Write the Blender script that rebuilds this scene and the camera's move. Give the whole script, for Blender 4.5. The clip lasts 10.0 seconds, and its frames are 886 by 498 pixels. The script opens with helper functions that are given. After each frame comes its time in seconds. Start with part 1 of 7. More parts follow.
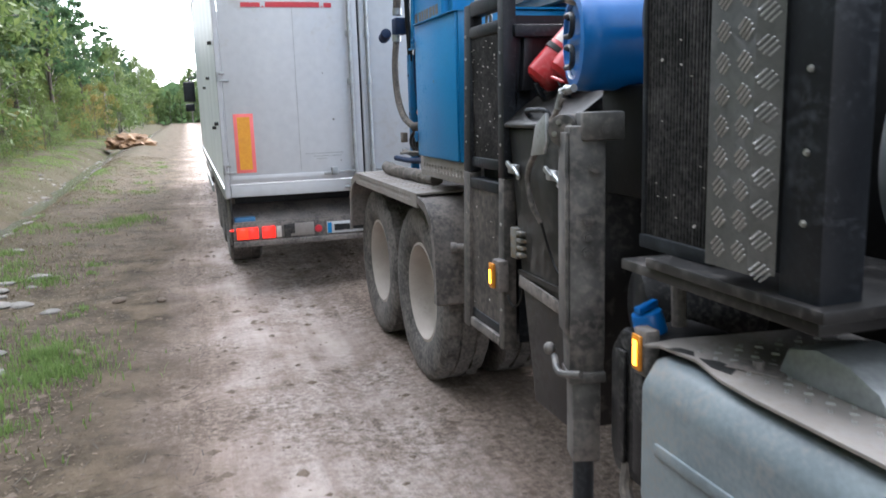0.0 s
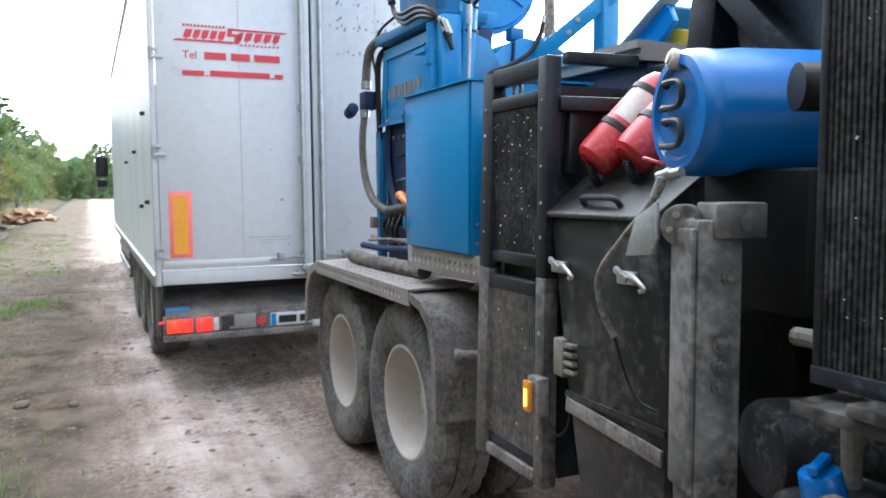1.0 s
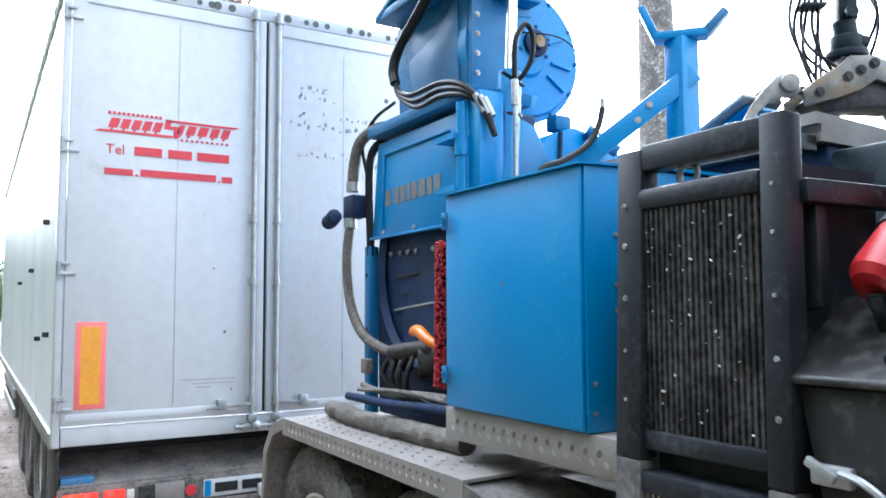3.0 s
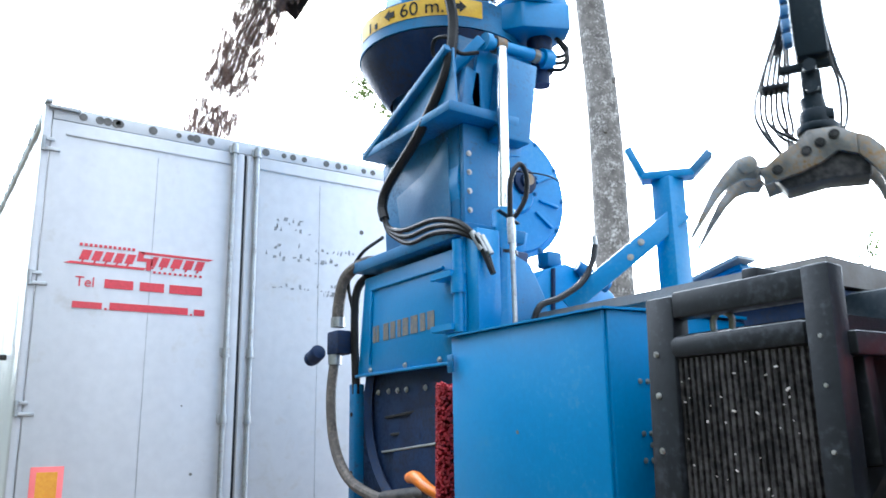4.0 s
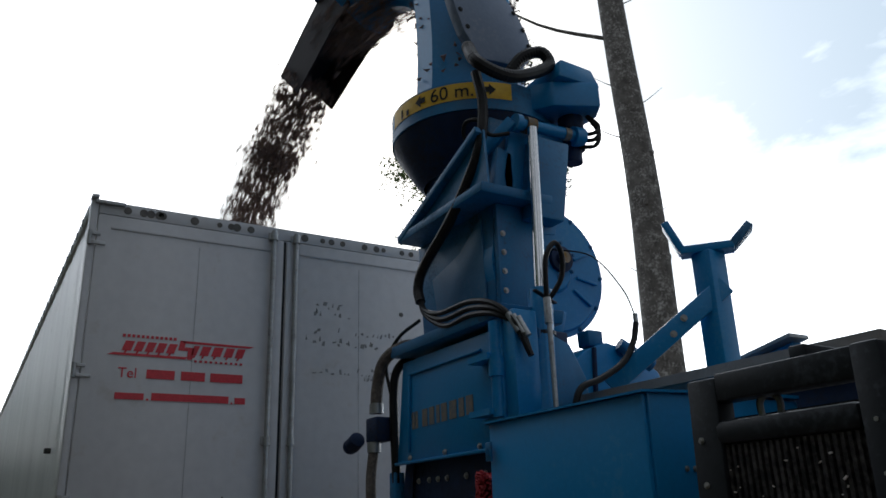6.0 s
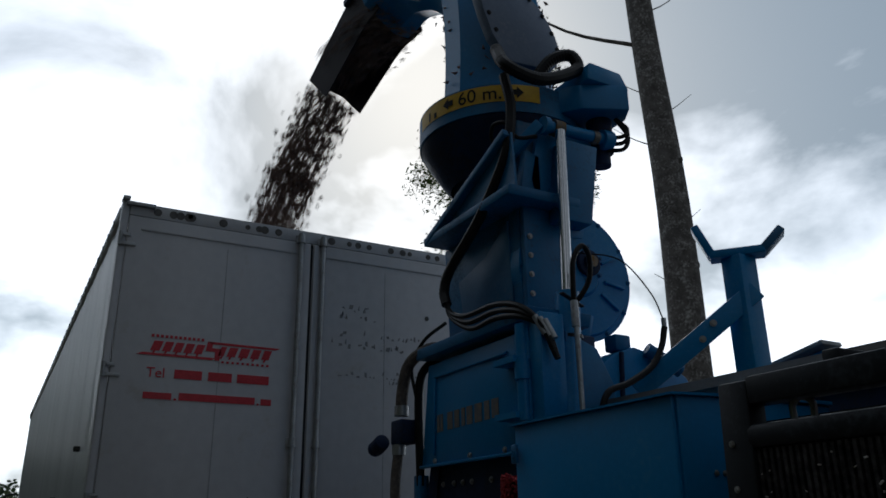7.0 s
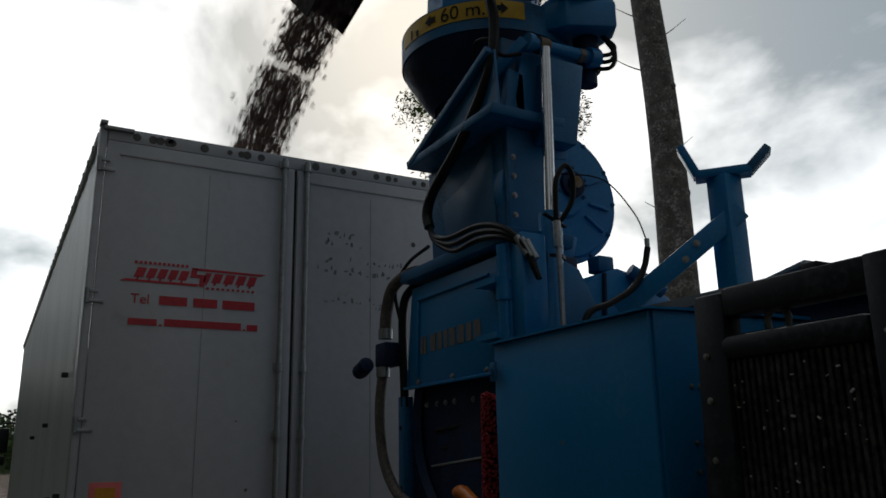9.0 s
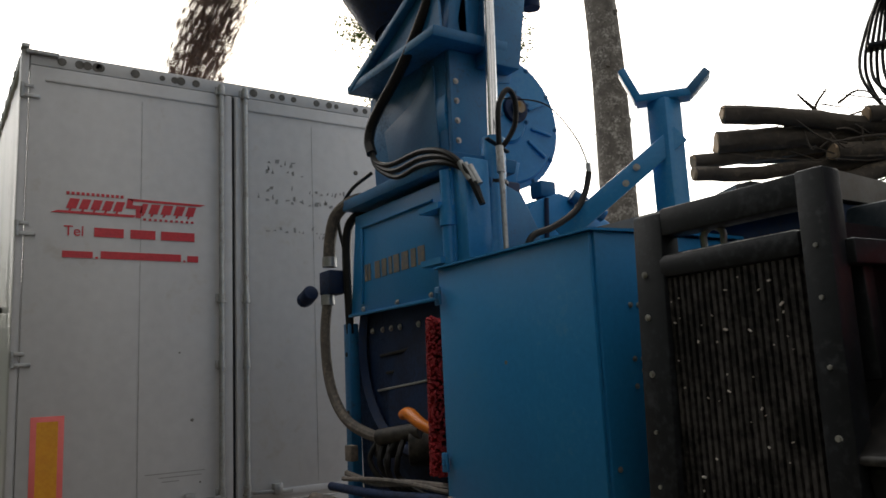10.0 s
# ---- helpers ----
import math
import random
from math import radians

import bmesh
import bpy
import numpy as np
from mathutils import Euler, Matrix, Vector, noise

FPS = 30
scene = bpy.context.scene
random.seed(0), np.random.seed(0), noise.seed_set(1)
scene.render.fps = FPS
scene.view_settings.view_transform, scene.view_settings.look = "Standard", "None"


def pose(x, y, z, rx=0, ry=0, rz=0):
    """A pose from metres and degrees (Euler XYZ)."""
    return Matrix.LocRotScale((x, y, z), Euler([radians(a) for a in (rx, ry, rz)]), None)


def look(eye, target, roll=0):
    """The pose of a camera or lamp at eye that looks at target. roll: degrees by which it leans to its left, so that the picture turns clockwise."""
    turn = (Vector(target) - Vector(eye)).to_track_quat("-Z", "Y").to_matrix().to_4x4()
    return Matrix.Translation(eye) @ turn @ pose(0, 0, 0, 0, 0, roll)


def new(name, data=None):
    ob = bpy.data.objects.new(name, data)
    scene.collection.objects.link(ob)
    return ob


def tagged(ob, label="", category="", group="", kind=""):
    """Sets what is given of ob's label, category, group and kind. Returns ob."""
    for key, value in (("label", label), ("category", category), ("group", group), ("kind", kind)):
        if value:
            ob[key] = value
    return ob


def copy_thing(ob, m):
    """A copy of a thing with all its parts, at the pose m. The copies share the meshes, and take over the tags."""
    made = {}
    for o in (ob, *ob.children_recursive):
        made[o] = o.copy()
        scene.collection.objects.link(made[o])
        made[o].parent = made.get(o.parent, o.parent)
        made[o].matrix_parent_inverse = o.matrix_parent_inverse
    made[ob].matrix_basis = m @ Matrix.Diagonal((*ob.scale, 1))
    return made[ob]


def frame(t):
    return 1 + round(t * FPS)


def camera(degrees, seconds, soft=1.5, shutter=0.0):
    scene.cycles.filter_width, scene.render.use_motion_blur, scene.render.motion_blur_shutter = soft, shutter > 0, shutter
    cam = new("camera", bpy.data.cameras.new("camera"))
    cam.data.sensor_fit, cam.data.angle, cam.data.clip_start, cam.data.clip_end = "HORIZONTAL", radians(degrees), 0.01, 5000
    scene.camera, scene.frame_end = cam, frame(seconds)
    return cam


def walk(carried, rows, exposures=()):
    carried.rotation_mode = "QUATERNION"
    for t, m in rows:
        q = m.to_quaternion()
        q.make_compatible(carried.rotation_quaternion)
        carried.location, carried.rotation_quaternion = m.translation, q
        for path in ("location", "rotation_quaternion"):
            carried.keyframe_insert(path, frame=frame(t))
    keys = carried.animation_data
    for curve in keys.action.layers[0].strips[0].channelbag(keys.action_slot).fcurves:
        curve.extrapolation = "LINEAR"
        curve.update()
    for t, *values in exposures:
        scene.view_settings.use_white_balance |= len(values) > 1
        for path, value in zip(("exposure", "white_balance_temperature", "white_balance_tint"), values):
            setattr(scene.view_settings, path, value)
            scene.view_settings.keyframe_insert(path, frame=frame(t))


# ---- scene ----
cam = camera(58.75, 10.0, soft=1.6, shutter=0.25)
ROWS = [
    (0, 0.000, 0.000, 1.672, -17.85, -10.33, 1.79),
    (0.5, -0.036, 0.390, 1.684, -18.51, -6.87, 0.77),
    (1, -0.186, 0.747, 1.682, -24.22, -4.55, 0.43),
    (1.5, -0.210, 1.154, 1.683, -28.02, 0.93, 0.92),
    (2, -0.272, 1.521, 1.631, -31.18, 2.43, -0.38),
    (3.3, -0.120, 2.177, 1.759, -30.61, 6.60, 0.91),
    (3.5, -0.157, 2.205, 1.774, -33.72, 9.66, 1.76),
    (4, -0.273, 2.239, 1.798, -34.27, 13.24, 0.97),
    (4.5, -0.287, 2.257, 1.806, -31.47, 15.36, 0.42),
    (5, -0.232, 2.257, 1.818, -30.64, 16.71, 1.78),
    (5.5, -0.222, 2.239, 1.829, -31.31, 18.43, 2.11),
    (7, -0.219, 2.257, 1.807, -29.06, 19.53, 0.75),
    (7.5, -0.215, 2.257, 1.791, -29.94, 16.96, 1.14),
    (8, -0.167, 2.291, 1.764, -28.07, 14.88, 0.84),
    (8.5, -0.144, 2.290, 1.777, -27.87, 12.36, 2.43),
    (9, -0.151, 2.283, 1.779, -29.49, 14.53, 1.18),
    (9.5, -0.144, 2.283, 1.759, -30.97, 10.64, 1.85),
    (10, -0.147, 2.290, 1.765, -33.35, 9.30, 2.74),
]
EXPOSURES = [(0, 1.97, 6100, 11), (1, 2.2, 5950, 9), (2, 2.45, 5800, 7), (3.3, 2.45, 5700, 7), (4.5, 1.92, 5800, 8), (5.2, 0.88, 6050, 8), (5.7, -0.1, 6200, 9), (6.8, -1.68, 5850, 7), (7.5, -2.0, 5850, 7), (8.0, -2.25, 6000, 7), (8.5, -2.25, 6150, 6), (9.2, -1.45, 6600, 8), (9.6, -0.65, 7000, 10), (10, 0.05, 7300, 11)]
walk(cam, [(t, pose(x, y, z, 90 + pitch, roll, yaw)) for t, x, y, z, yaw, pitch, roll in ROWS], EXPOSURES)

# ---- world and sun: a bright overcast sky, the sun behind cloud ahead of the truck ----
SUN_AZ, SUN_EL = radians(28), radians(33)
world = bpy.data.worlds.new("overcast_sky")
scene.world = world
world.use_nodes = True
wn, wl = world.node_tree.nodes, world.node_tree.links
bg = wn["Background"]
sky = wn.new("ShaderNodeTexSky")
sky.sky_type = "NISHITA"
sky.sun_disc = False
sky.sun_elevation, sky.sun_rotation = SUN_EL, SUN_AZ
sky.air_density, sky.dust_density = 1.2, 3.0
skymul = wn.new("ShaderNodeVectorMath")
skymul.operation = "SCALE"
skymul.inputs["Scale"].default_value = 0.12
wl.new(sky.outputs[0], skymul.inputs[0])
wtc = wn.new("ShaderNodeTexCoord")
wsep = wn.new("ShaderNodeSeparateXYZ")
wl.new(wtc.outputs["Generated"], wsep.inputs[0])
wz = wn.new("ShaderNodeMath")
wz.operation = "ADD"
wz.inputs[1].default_value = 0.5
wl.new(wsep.outputs["Z"], wz.inputs[0])
wdiv = wn.new("ShaderNodeVectorMath")
wdiv.operation = "DIVIDE"
wcomb = wn.new("ShaderNodeCombineXYZ")
for k in range(3):
    wl.new(wz.outputs[0], wcomb.inputs[k])
wl.new(wtc.outputs["Generated"], wdiv.inputs[0])
wl.new(wcomb.outputs[0], wdiv.inputs[1])
wnoise = wn.new("ShaderNodeTexNoise")
wnoise.inputs["Scale"].default_value = 3.1
wnoise.inputs["Detail"].default_value = 7
wnoise.inputs["Roughness"].default_value = 0.52
wnoise.inputs["Distortion"].default_value = 0.35
wl.new(wdiv.outputs[0], wnoise.inputs["Vector"])
wramp = wn.new("ShaderNodeValToRGB")
wramp.color_ramp.elements[0].position, wramp.color_ramp.elements[0].color = 0.42, (0.44, 0.52, 0.58, 1)
wramp.color_ramp.elements[1].position, wramp.color_ramp.elements[1].color = 0.61, (1.95, 1.95, 1.98, 1)
wl.new(wnoise.outputs["Fac"], wramp.inputs[0])
wmix = wn.new("ShaderNodeMix")
wmix.data_type = "RGBA"
wmix.inputs["Factor"].default_value = 0.8
wl.new(skymul.outputs[0], wmix.inputs["A"])
wl.new(wramp.outputs[0], wmix.inputs["B"])
# the cloud is brighter towards the hidden sun
wdot = wn.new("ShaderNodeVectorMath")
wdot.operation = "DOT_PRODUCT"
wdot.inputs[1].default_value = (math.sin(SUN_AZ) * math.cos(SUN_EL), math.cos(SUN_AZ) * math.cos(SUN_EL), math.sin(SUN_EL))
wl.new(wtc.outputs["Generated"], wdot.inputs[0])
wglow = wn.new("ShaderNodeMapRange")
wglow.interpolation_type = "SMOOTHSTEP"
wglow.inputs[1].default_value, wglow.inputs[2].default_value, wglow.inputs[3].default_value, wglow.inputs[4].default_value = 0.10, 0.96, 0.58, 2.45
wl.new(wdot.outputs["Value"], wglow.inputs[0])
wscale = wn.new("ShaderNodeVectorMath")
wscale.operation = "SCALE"
wl.new(wmix.outputs["Result"], wscale.inputs[0])
# thinner, brighter cloud low down
wlow = wn.new("ShaderNodeMapRange")
wlow.interpolation_type = "SMOOTHSTEP"
wlow.inputs[1].default_value, wlow.inputs[2].default_value, wlow.inputs[3].default_value, wlow.inputs[4].default_value = 0.0, 0.42, 1.55, 0.92
wl.new(wsep.outputs["Z"], wlow.inputs[0])
wboth = wn.new("ShaderNodeMath")
wboth.operation = "MULTIPLY"
wl.new(wglow.outputs[0], wboth.inputs[0])
wl.new(wlow.outputs[0], wboth.inputs[1])
wl.new(wboth.outputs[0], wscale.inputs["Scale"])
wl.new(wscale.outputs[0], bg.inputs["Color"])
bg.inputs["Strength"].default_value = 1.0

sun = new("sun", bpy.data.lights.new("sun", "SUN"))
sun.data.energy, sun.data.angle, sun.data.color = 0.8, radians(18), (1.0, 0.95, 0.88)
sun_way = Vector((math.sin(SUN_AZ) * math.cos(SUN_EL), math.cos(SUN_AZ) * math.cos(SUN_EL), math.sin(SUN_EL)))
sun.matrix_world = look(sun_way * 60, (0, 0, 0))


# ---- materials ----
def material(name, colour, second=None, rough=0.6, metal=0.0, scale=6.0, fine=60.0, spread=0.5, bump=0.15, dust=None, dust_amount=0.0, streak=False, coat=0.0, grain=0.3, sheen=0.5):
    """A paint, metal or plastic: two scales of colour change, an optional layer of dust, and fine relief."""
    m = bpy.data.materials.new(name)
    m.use_nodes = True
    n, l = m.node_tree.nodes, m.node_tree.links
    b = n["Principled BSDF"]
    tc = n.new("ShaderNodeTexCoord")
    vec = tc.outputs["Object"]
    big = n.new("ShaderNodeTexNoise")
    big.inputs["Scale"].default_value, big.inputs["Detail"].default_value = scale, 5
    small = n.new("ShaderNodeTexNoise")
    small.inputs["Scale"].default_value, small.inputs["Detail"].default_value = fine, 4
    if streak:
        mp = n.new("ShaderNodeMapping")
        mp.inputs["Scale"].default_value = (1, 1, 0.12)
        l.new(vec, mp.inputs[0])
        l.new(mp.outputs[0], big.inputs["Vector"])
    else:
        l.new(vec, big.inputs["Vector"])
    l.new(vec, small.inputs["Vector"])
    second = second or tuple(c * 0.7 for c in colour)
    r1 = n.new("ShaderNodeValToRGB")
    r1.color_ramp.elements[0].position, r1.color_ramp.elements[1].position = 0.5 - spread / 2, 0.5 + spread / 2
    r1.color_ramp.elements[0].color, r1.color_ramp.elements[1].color = (*second, 1), (*colour, 1)
    l.new(big.outputs["Fac"], r1.inputs[0])
    mx = n.new("ShaderNodeMix")
    mx.data_type, mx.blend_type = "RGBA", "OVERLAY"
    mx.inputs["Factor"].default_value = grain
    l.new(r1.outputs[0], mx.inputs["A"])
    l.new(small.outputs["Fac"], mx.inputs["B"])
    out = mx.outputs["Result"]
    if dust:
        dn = n.new("ShaderNodeTexNoise")
        dn.inputs["Scale"].default_value, dn.inputs["Detail"].default_value, dn.inputs["Roughness"].default_value = scale * 0.6 + 1, 8, 0.65
        l.new(vec, dn.inputs["Vector"])
        dr = n.new("ShaderNodeMapRange")
        dr.inputs[1].default_value, dr.inputs[2].default_value = 0.72 - 0.6 * dust_amount, 0.95 - 0.55 * dust_amount
        sp = n.new("ShaderNodeMath")
        sp.operation = "MULTIPLY_ADD"
        sp.inputs[1].default_value = 0.55
        l.new(small.outputs["Fac"], sp.inputs[0])
        half = n.new("ShaderNodeMath")
        half.operation = "MULTIPLY_ADD"
        half.inputs[1].default_value, half.inputs[2].default_value = 0.75, -0.15
        l.new(dn.outputs["Fac"], half.inputs[0])
        l.new(half.outputs[0], sp.inputs[2])
        l.new(sp.outputs[0], dr.inputs[0])
        dm = n.new("ShaderNodeMix")
        dm.data_type = "RGBA"
        dm.inputs["B"].default_value = (*dust, 1)
        l.new(dr.outputs[0], dm.inputs["Factor"])
        l.new(out, dm.inputs["A"])
        out = dm.outputs["Result"]
        rr = n.new("ShaderNodeMix")
        rr.inputs["A"].default_value, rr.inputs["B"].default_value = rough, 0.9
        l.new(dr.outputs[0], rr.inputs["Factor"])
        l.new(rr.outputs["Result"], b.inputs["Roughness"])
    else:
        rm = n.new("ShaderNodeMapRange")
        rm.inputs[3].default_value, rm.inputs[4].default_value = max(0.05, rough - 0.1), min(1, rough + 0.12)
        l.new(big.outputs["Fac"], rm.inputs[0])
        l.new(rm.outputs[0], b.inputs["Roughness"])
    l.new(out, b.inputs["Base Color"])
    b.inputs["Metallic"].default_value = metal
    b.inputs["Coat Weight"].default_value = coat
    b.inputs["Specular IOR Level"].default_value = sheen
    if bump:
        bp = n.new("ShaderNodeBump")
        bp.inputs["Strength"].default_value, bp.inputs["Distance"].default_value = bump, 0.004
        l.new(small.outputs["Fac"], bp.inputs["Height"])
        l.new(bp.outputs[0], b.inputs["Normal"])
    return m


def glow(name, colour, strength):
    m = bpy.data.materials.new(name)
    m.use_nodes = True
    b = m.node_tree.nodes["Principled BSDF"]
    b.inputs["Base Color"].default_value = (*colour, 1)
    b.inputs["Roughness"].default_value = 0.25
    b.inputs["Emission Color"].default_value = (*colour, 1)
    b.inputs["Emission Strength"].default_value = strength
    return m


DUST = (0.27, 0.235, 0.21)
BLUE = material("blue_paint", (0.008, 0.225, 0.50), (0.006, 0.175, 0.43), 0.36, scale=2.5, spread=0.6, bump=0.04, grain=0.14, dust=(0.07, 0.25, 0.42), dust_amount=0.27)
BLUE_DIRTY = material("blue_paint_worn", (0.007, 0.175, 0.39), (0.006, 0.11, 0.27), 0.42, scale=5, spread=0.6, bump=0.06, grain=0.2, dust=(0.04, 0.085, 0.13), dust_amount=0.34)
BLUE_PALE = material("blue_paint_faded", (0.045, 0.18, 0.34), (0.028, 0.125, 0.28), 0.4, scale=4, grain=0.15, dust=(0.14, 0.19, 0.26), dust_amount=0.4)
PLATE_PALE = material("pale_worn_blue_plate", (0.20, 0.25, 0.34), (0.13, 0.18, 0.28), 0.42, scale=3, grain=0.12, dust=(0.28, 0.30, 0.35), dust_amount=0.3)
# dark blue, with shade of the ring underside and drum opening put in
BLUE_DARK = material("blue_paint_dark", (0.012, 0.04, 0.12), (0.006, 0.015, 0.045), 0.5, scale=5, grain=0.2, dust=(0.03, 0.034, 0.05), dust_amount=0.45, sheen=0.22)
PLASTIC_BLUE = material("blue_plastic", (0.004, 0.135, 0.43), (0.003, 0.10, 0.36), 0.3, scale=3, bump=0.03, grain=0.1, dust=(0.06, 0.18, 0.34), dust_amount=0.12)
WHITE = material("trailer_white_paint", (0.61, 0.61, 0.63), (0.49, 0.49, 0.51), 0.40, scale=1.8, fine=14, spread=0.6, bump=0.03, grain=0.14, streak=True, dust=(0.43, 0.405, 0.385), dust_amount=0.22)
# upright streaks in this colour imitate reflections on the side wall
ALU = material("brushed_side_alloy", (0.80, 0.815, 0.84), (0.62, 0.635, 0.66), 0.34, metal=0.12, scale=3.0, fine=14, bump=0.02, grain=0.1, streak=True, dust=(0.42, 0.41, 0.40), dust_amount=0.18)
GALV = material("galvanised_steel", (0.46, 0.47, 0.48), (0.34, 0.345, 0.35), 0.42, metal=0.7, scale=14, dust=DUST, dust_amount=0.35)
CHECKER = material("dusty_checker_plate", (0.31, 0.285, 0.265), (0.23, 0.21, 0.195), 0.5, metal=0.35, scale=8, dust=(0.27, 0.235, 0.215), dust_amount=0.5)
CHECKER_CLEAN = material("checker_plate_alloy", (0.20, 0.20, 0.205), (0.14, 0.14, 0.145), 0.36, metal=0.7, scale=6, dust=(0.14, 0.135, 0.13), dust_amount=0.3)
BLACK = material("black_frame_paint", (0.016, 0.019, 0.024), (0.009, 0.010, 0.013), 0.45, scale=6, grain=0.2, dust=(0.052, 0.058, 0.069), dust_amount=0.34, sheen=0.3)
BLACK_DUSTY = material("dusty_black_steel", (0.026, 0.025, 0.025), (0.013, 0.012, 0.012), 0.40, scale=3, fine=30, grain=0.2, dust=(0.105, 0.092, 0.084), dust_amount=0.38, sheen=0.3)
# near-black steel: shade in the hollows of the truck is in its colour
VOID_BLACK = material("void_black_steel", (0.006, 0.006, 0.007), (0.003, 0.003, 0.003), 0.55, scale=6, grain=0.2, dust=(0.016, 0.015, 0.015), dust_amount=0.25, sheen=0.15)
FRAME_DUSTY = material("dust_caked_frame", (0.06, 0.055, 0.052), (0.03, 0.028, 0.027), 0.6, scale=4, fine=35, grain=0.2, dust=(0.17, 0.146, 0.132), dust_amount=0.48)
STEEL_DUSTY = material("dust_covered_steel", (0.15, 0.137, 0.13), (0.045, 0.042, 0.04), 0.6, metal=0.15, scale=5, fine=50, spread=0.35, dust=(0.25, 0.215, 0.195), dust_amount=0.55)
LEG = material("chipped_grey_paint", (0.13, 0.125, 0.12), (0.035, 0.034, 0.034), 0.5, metal=0.2, scale=7, fine=40, spread=0.3, grain=0.5, dust=(0.24, 0.208, 0.19), dust_amount=0.42)
TREAD = material("worn_tread_bars", (0.52, 0.52, 0.52), (0.38, 0.37, 0.36), 0.35, metal=0.6, scale=10, dust=(0.34, 0.31, 0.29), dust_amount=0.3)
HEAP = material("bark_brush", (0.26, 0.145, 0.07), (0.10, 0.055, 0.03), 0.9, scale=3, fine=18, spread=0.4, grain=0.6, bump=1.0)
CORE = material("radiator_core", (0.026, 0.025, 0.026), (0.012, 0.012, 0.012), 0.55, metal=0.3, scale=9, dust=(0.10, 0.092, 0.09), dust_amount=0.45, sheen=0.22)
RUBBER = material("tyre_rubber", (0.075, 0.070, 0.068), (0.035, 0.033, 0.032), 0.85, scale=7, fine=45, bump=0.5, dust=(0.18, 0.160, 0.148), dust_amount=0.54)
HOSE = material("hose_rubber", (0.010, 0.010, 0.011), (0.016, 0.015, 0.015), 0.45, scale=20, dust=(0.05, 0.045, 0.042), dust_amount=0.12, sheen=0.22)
HOSE_TAN = material("dusty_hose", (0.13, 0.11, 0.095), (0.06, 0.052, 0.047), 0.7, scale=16, dust=(0.22, 0.18, 0.15), dust_amount=0.4)
RIM = material("dusty_rim_paint", (0.50, 0.445, 0.40), (0.36, 0.315, 0.28), 0.75, scale=7, dust=(0.36, 0.32, 0.29), dust_amount=0.6)
CHROME = material("chrome_rod", (0.80, 0.80, 0.80), (0.66, 0.66, 0.67), 0.16, metal=1.0, scale=8, bump=0.02)
BOLT = material("zinc_bolt", (0.50, 0.49, 0.47), (0.32, 0.31, 0.30), 0.42, metal=0.8, scale=30)
RED = material("red_extinguisher_paint", (0.46, 0.014, 0.020), (0.34, 0.010, 0.015), 0.38, scale=4, bump=0.03, grain=0.1, dust=(0.46, 0.12, 0.12), dust_amount=0.35)
BRUSH = material("red_bristles", (0.36, 0.012, 0.02), (0.22, 0.008, 0.012), 0.75, scale=30)
ORANGE = material("orange_plastic", (0.75, 0.20, 0.01), (0.6, 0.15, 0.008), 0.4, scale=10)
PAPER = material("worn_paper_label", (0.62, 0.60, 0.57), (0.5, 0.42, 0.38), 0.7, scale=12)
LETTER_RED = material("red_vinyl", (0.62, 0.035, 0.05), (0.52, 0.03, 0.045), 0.45, scale=8)
GREY_MARK = material("grey_glue_residue", (0.20, 0.20, 0.21), (0.33, 0.33, 0.33), 0.8, scale=30)
DARK_MARK = material("dark_grime", (0.09, 0.085, 0.08), (0.18, 0.17, 0.16), 0.8, scale=30)
LETTER_GOLD = material("faded_gold_vinyl", (0.22, 0.17, 0.11), (0.10, 0.13, 0.17), 0.6, scale=30)
YELLOW = material("yellow_label", (0.78, 0.48, 0.02), (0.60, 0.36, 0.02), 0.5, scale=7, dust=(0.25, 0.2, 0.1), dust_amount=0.25)
INK = material("black_print", (0.015, 0.015, 0.015), (0.03, 0.03, 0.03), 0.6, scale=20, sheen=0.22)
PINK = material("fluorescent_border", (0.90, 0.20, 0.19), (0.80, 0.15, 0.14), 0.5, scale=8, grain=0.1)
AMBER_FOIL = material("amber_foil", (0.78, 0.33, 0.02), (0.70, 0.29, 0.02), 0.4, scale=10)
TANK = material("grey_blue_tank_paint", (0.19, 0.225, 0.24), (0.115, 0.142, 0.158), 0.45, scale=4, spread=0.4, dust=(0.24, 0.215, 0.195), dust_amount=0.35)
PLASTIC_DARK = material("black_plastic", (0.020, 0.020, 0.022), (0.012, 0.012, 0.013), 0.45, scale=6, dust=(0.13, 0.12, 0.115), dust_amount=0.38, sheen=0.22)
PIPE_GREY = material("grey_air_pipe", (0.36, 0.38, 0.39), (0.27, 0.285, 0.295), 0.38, metal=0.3, scale=4, dust=DUST, dust_amount=0.25)
RUSTY = material("worn_rusty_steel", (0.30, 0.30, 0.29), (0.10, 0.095, 0.085), 0.42, metal=0.5, scale=7, spread=0.35, dust=(0.30, 0.17, 0.05), dust_amount=0.44)
HOOD = material("sooty_brown_steel", (0.045, 0.036, 0.038), (0.024, 0.019, 0.021), 0.6, scale=4, grain=0.15, dust=(0.06, 0.05, 0.05), dust_amount=0.3, sheen=0.22)
CHIP = material("wood_chip", (0.31, 0.215, 0.18), (0.12, 0.08, 0.07), 0.85, scale=4, spread=0.9)
BARK = material("aspen_bark", (0.185, 0.17, 0.158), (0.085, 0.077, 0.071), 0.9, scale=6, fine=22, spread=0.4, bump=0.9, dust=(0.50, 0.485, 0.46), dust_amount=0.36)
BARK_DARK = material("dark_log_bark", (0.105, 0.085, 0.068), (0.045, 0.036, 0.03), 0.9, scale=5, fine=35, bump=1.0, dust=(0.26, 0.20, 0.14), dust_amount=0.2)
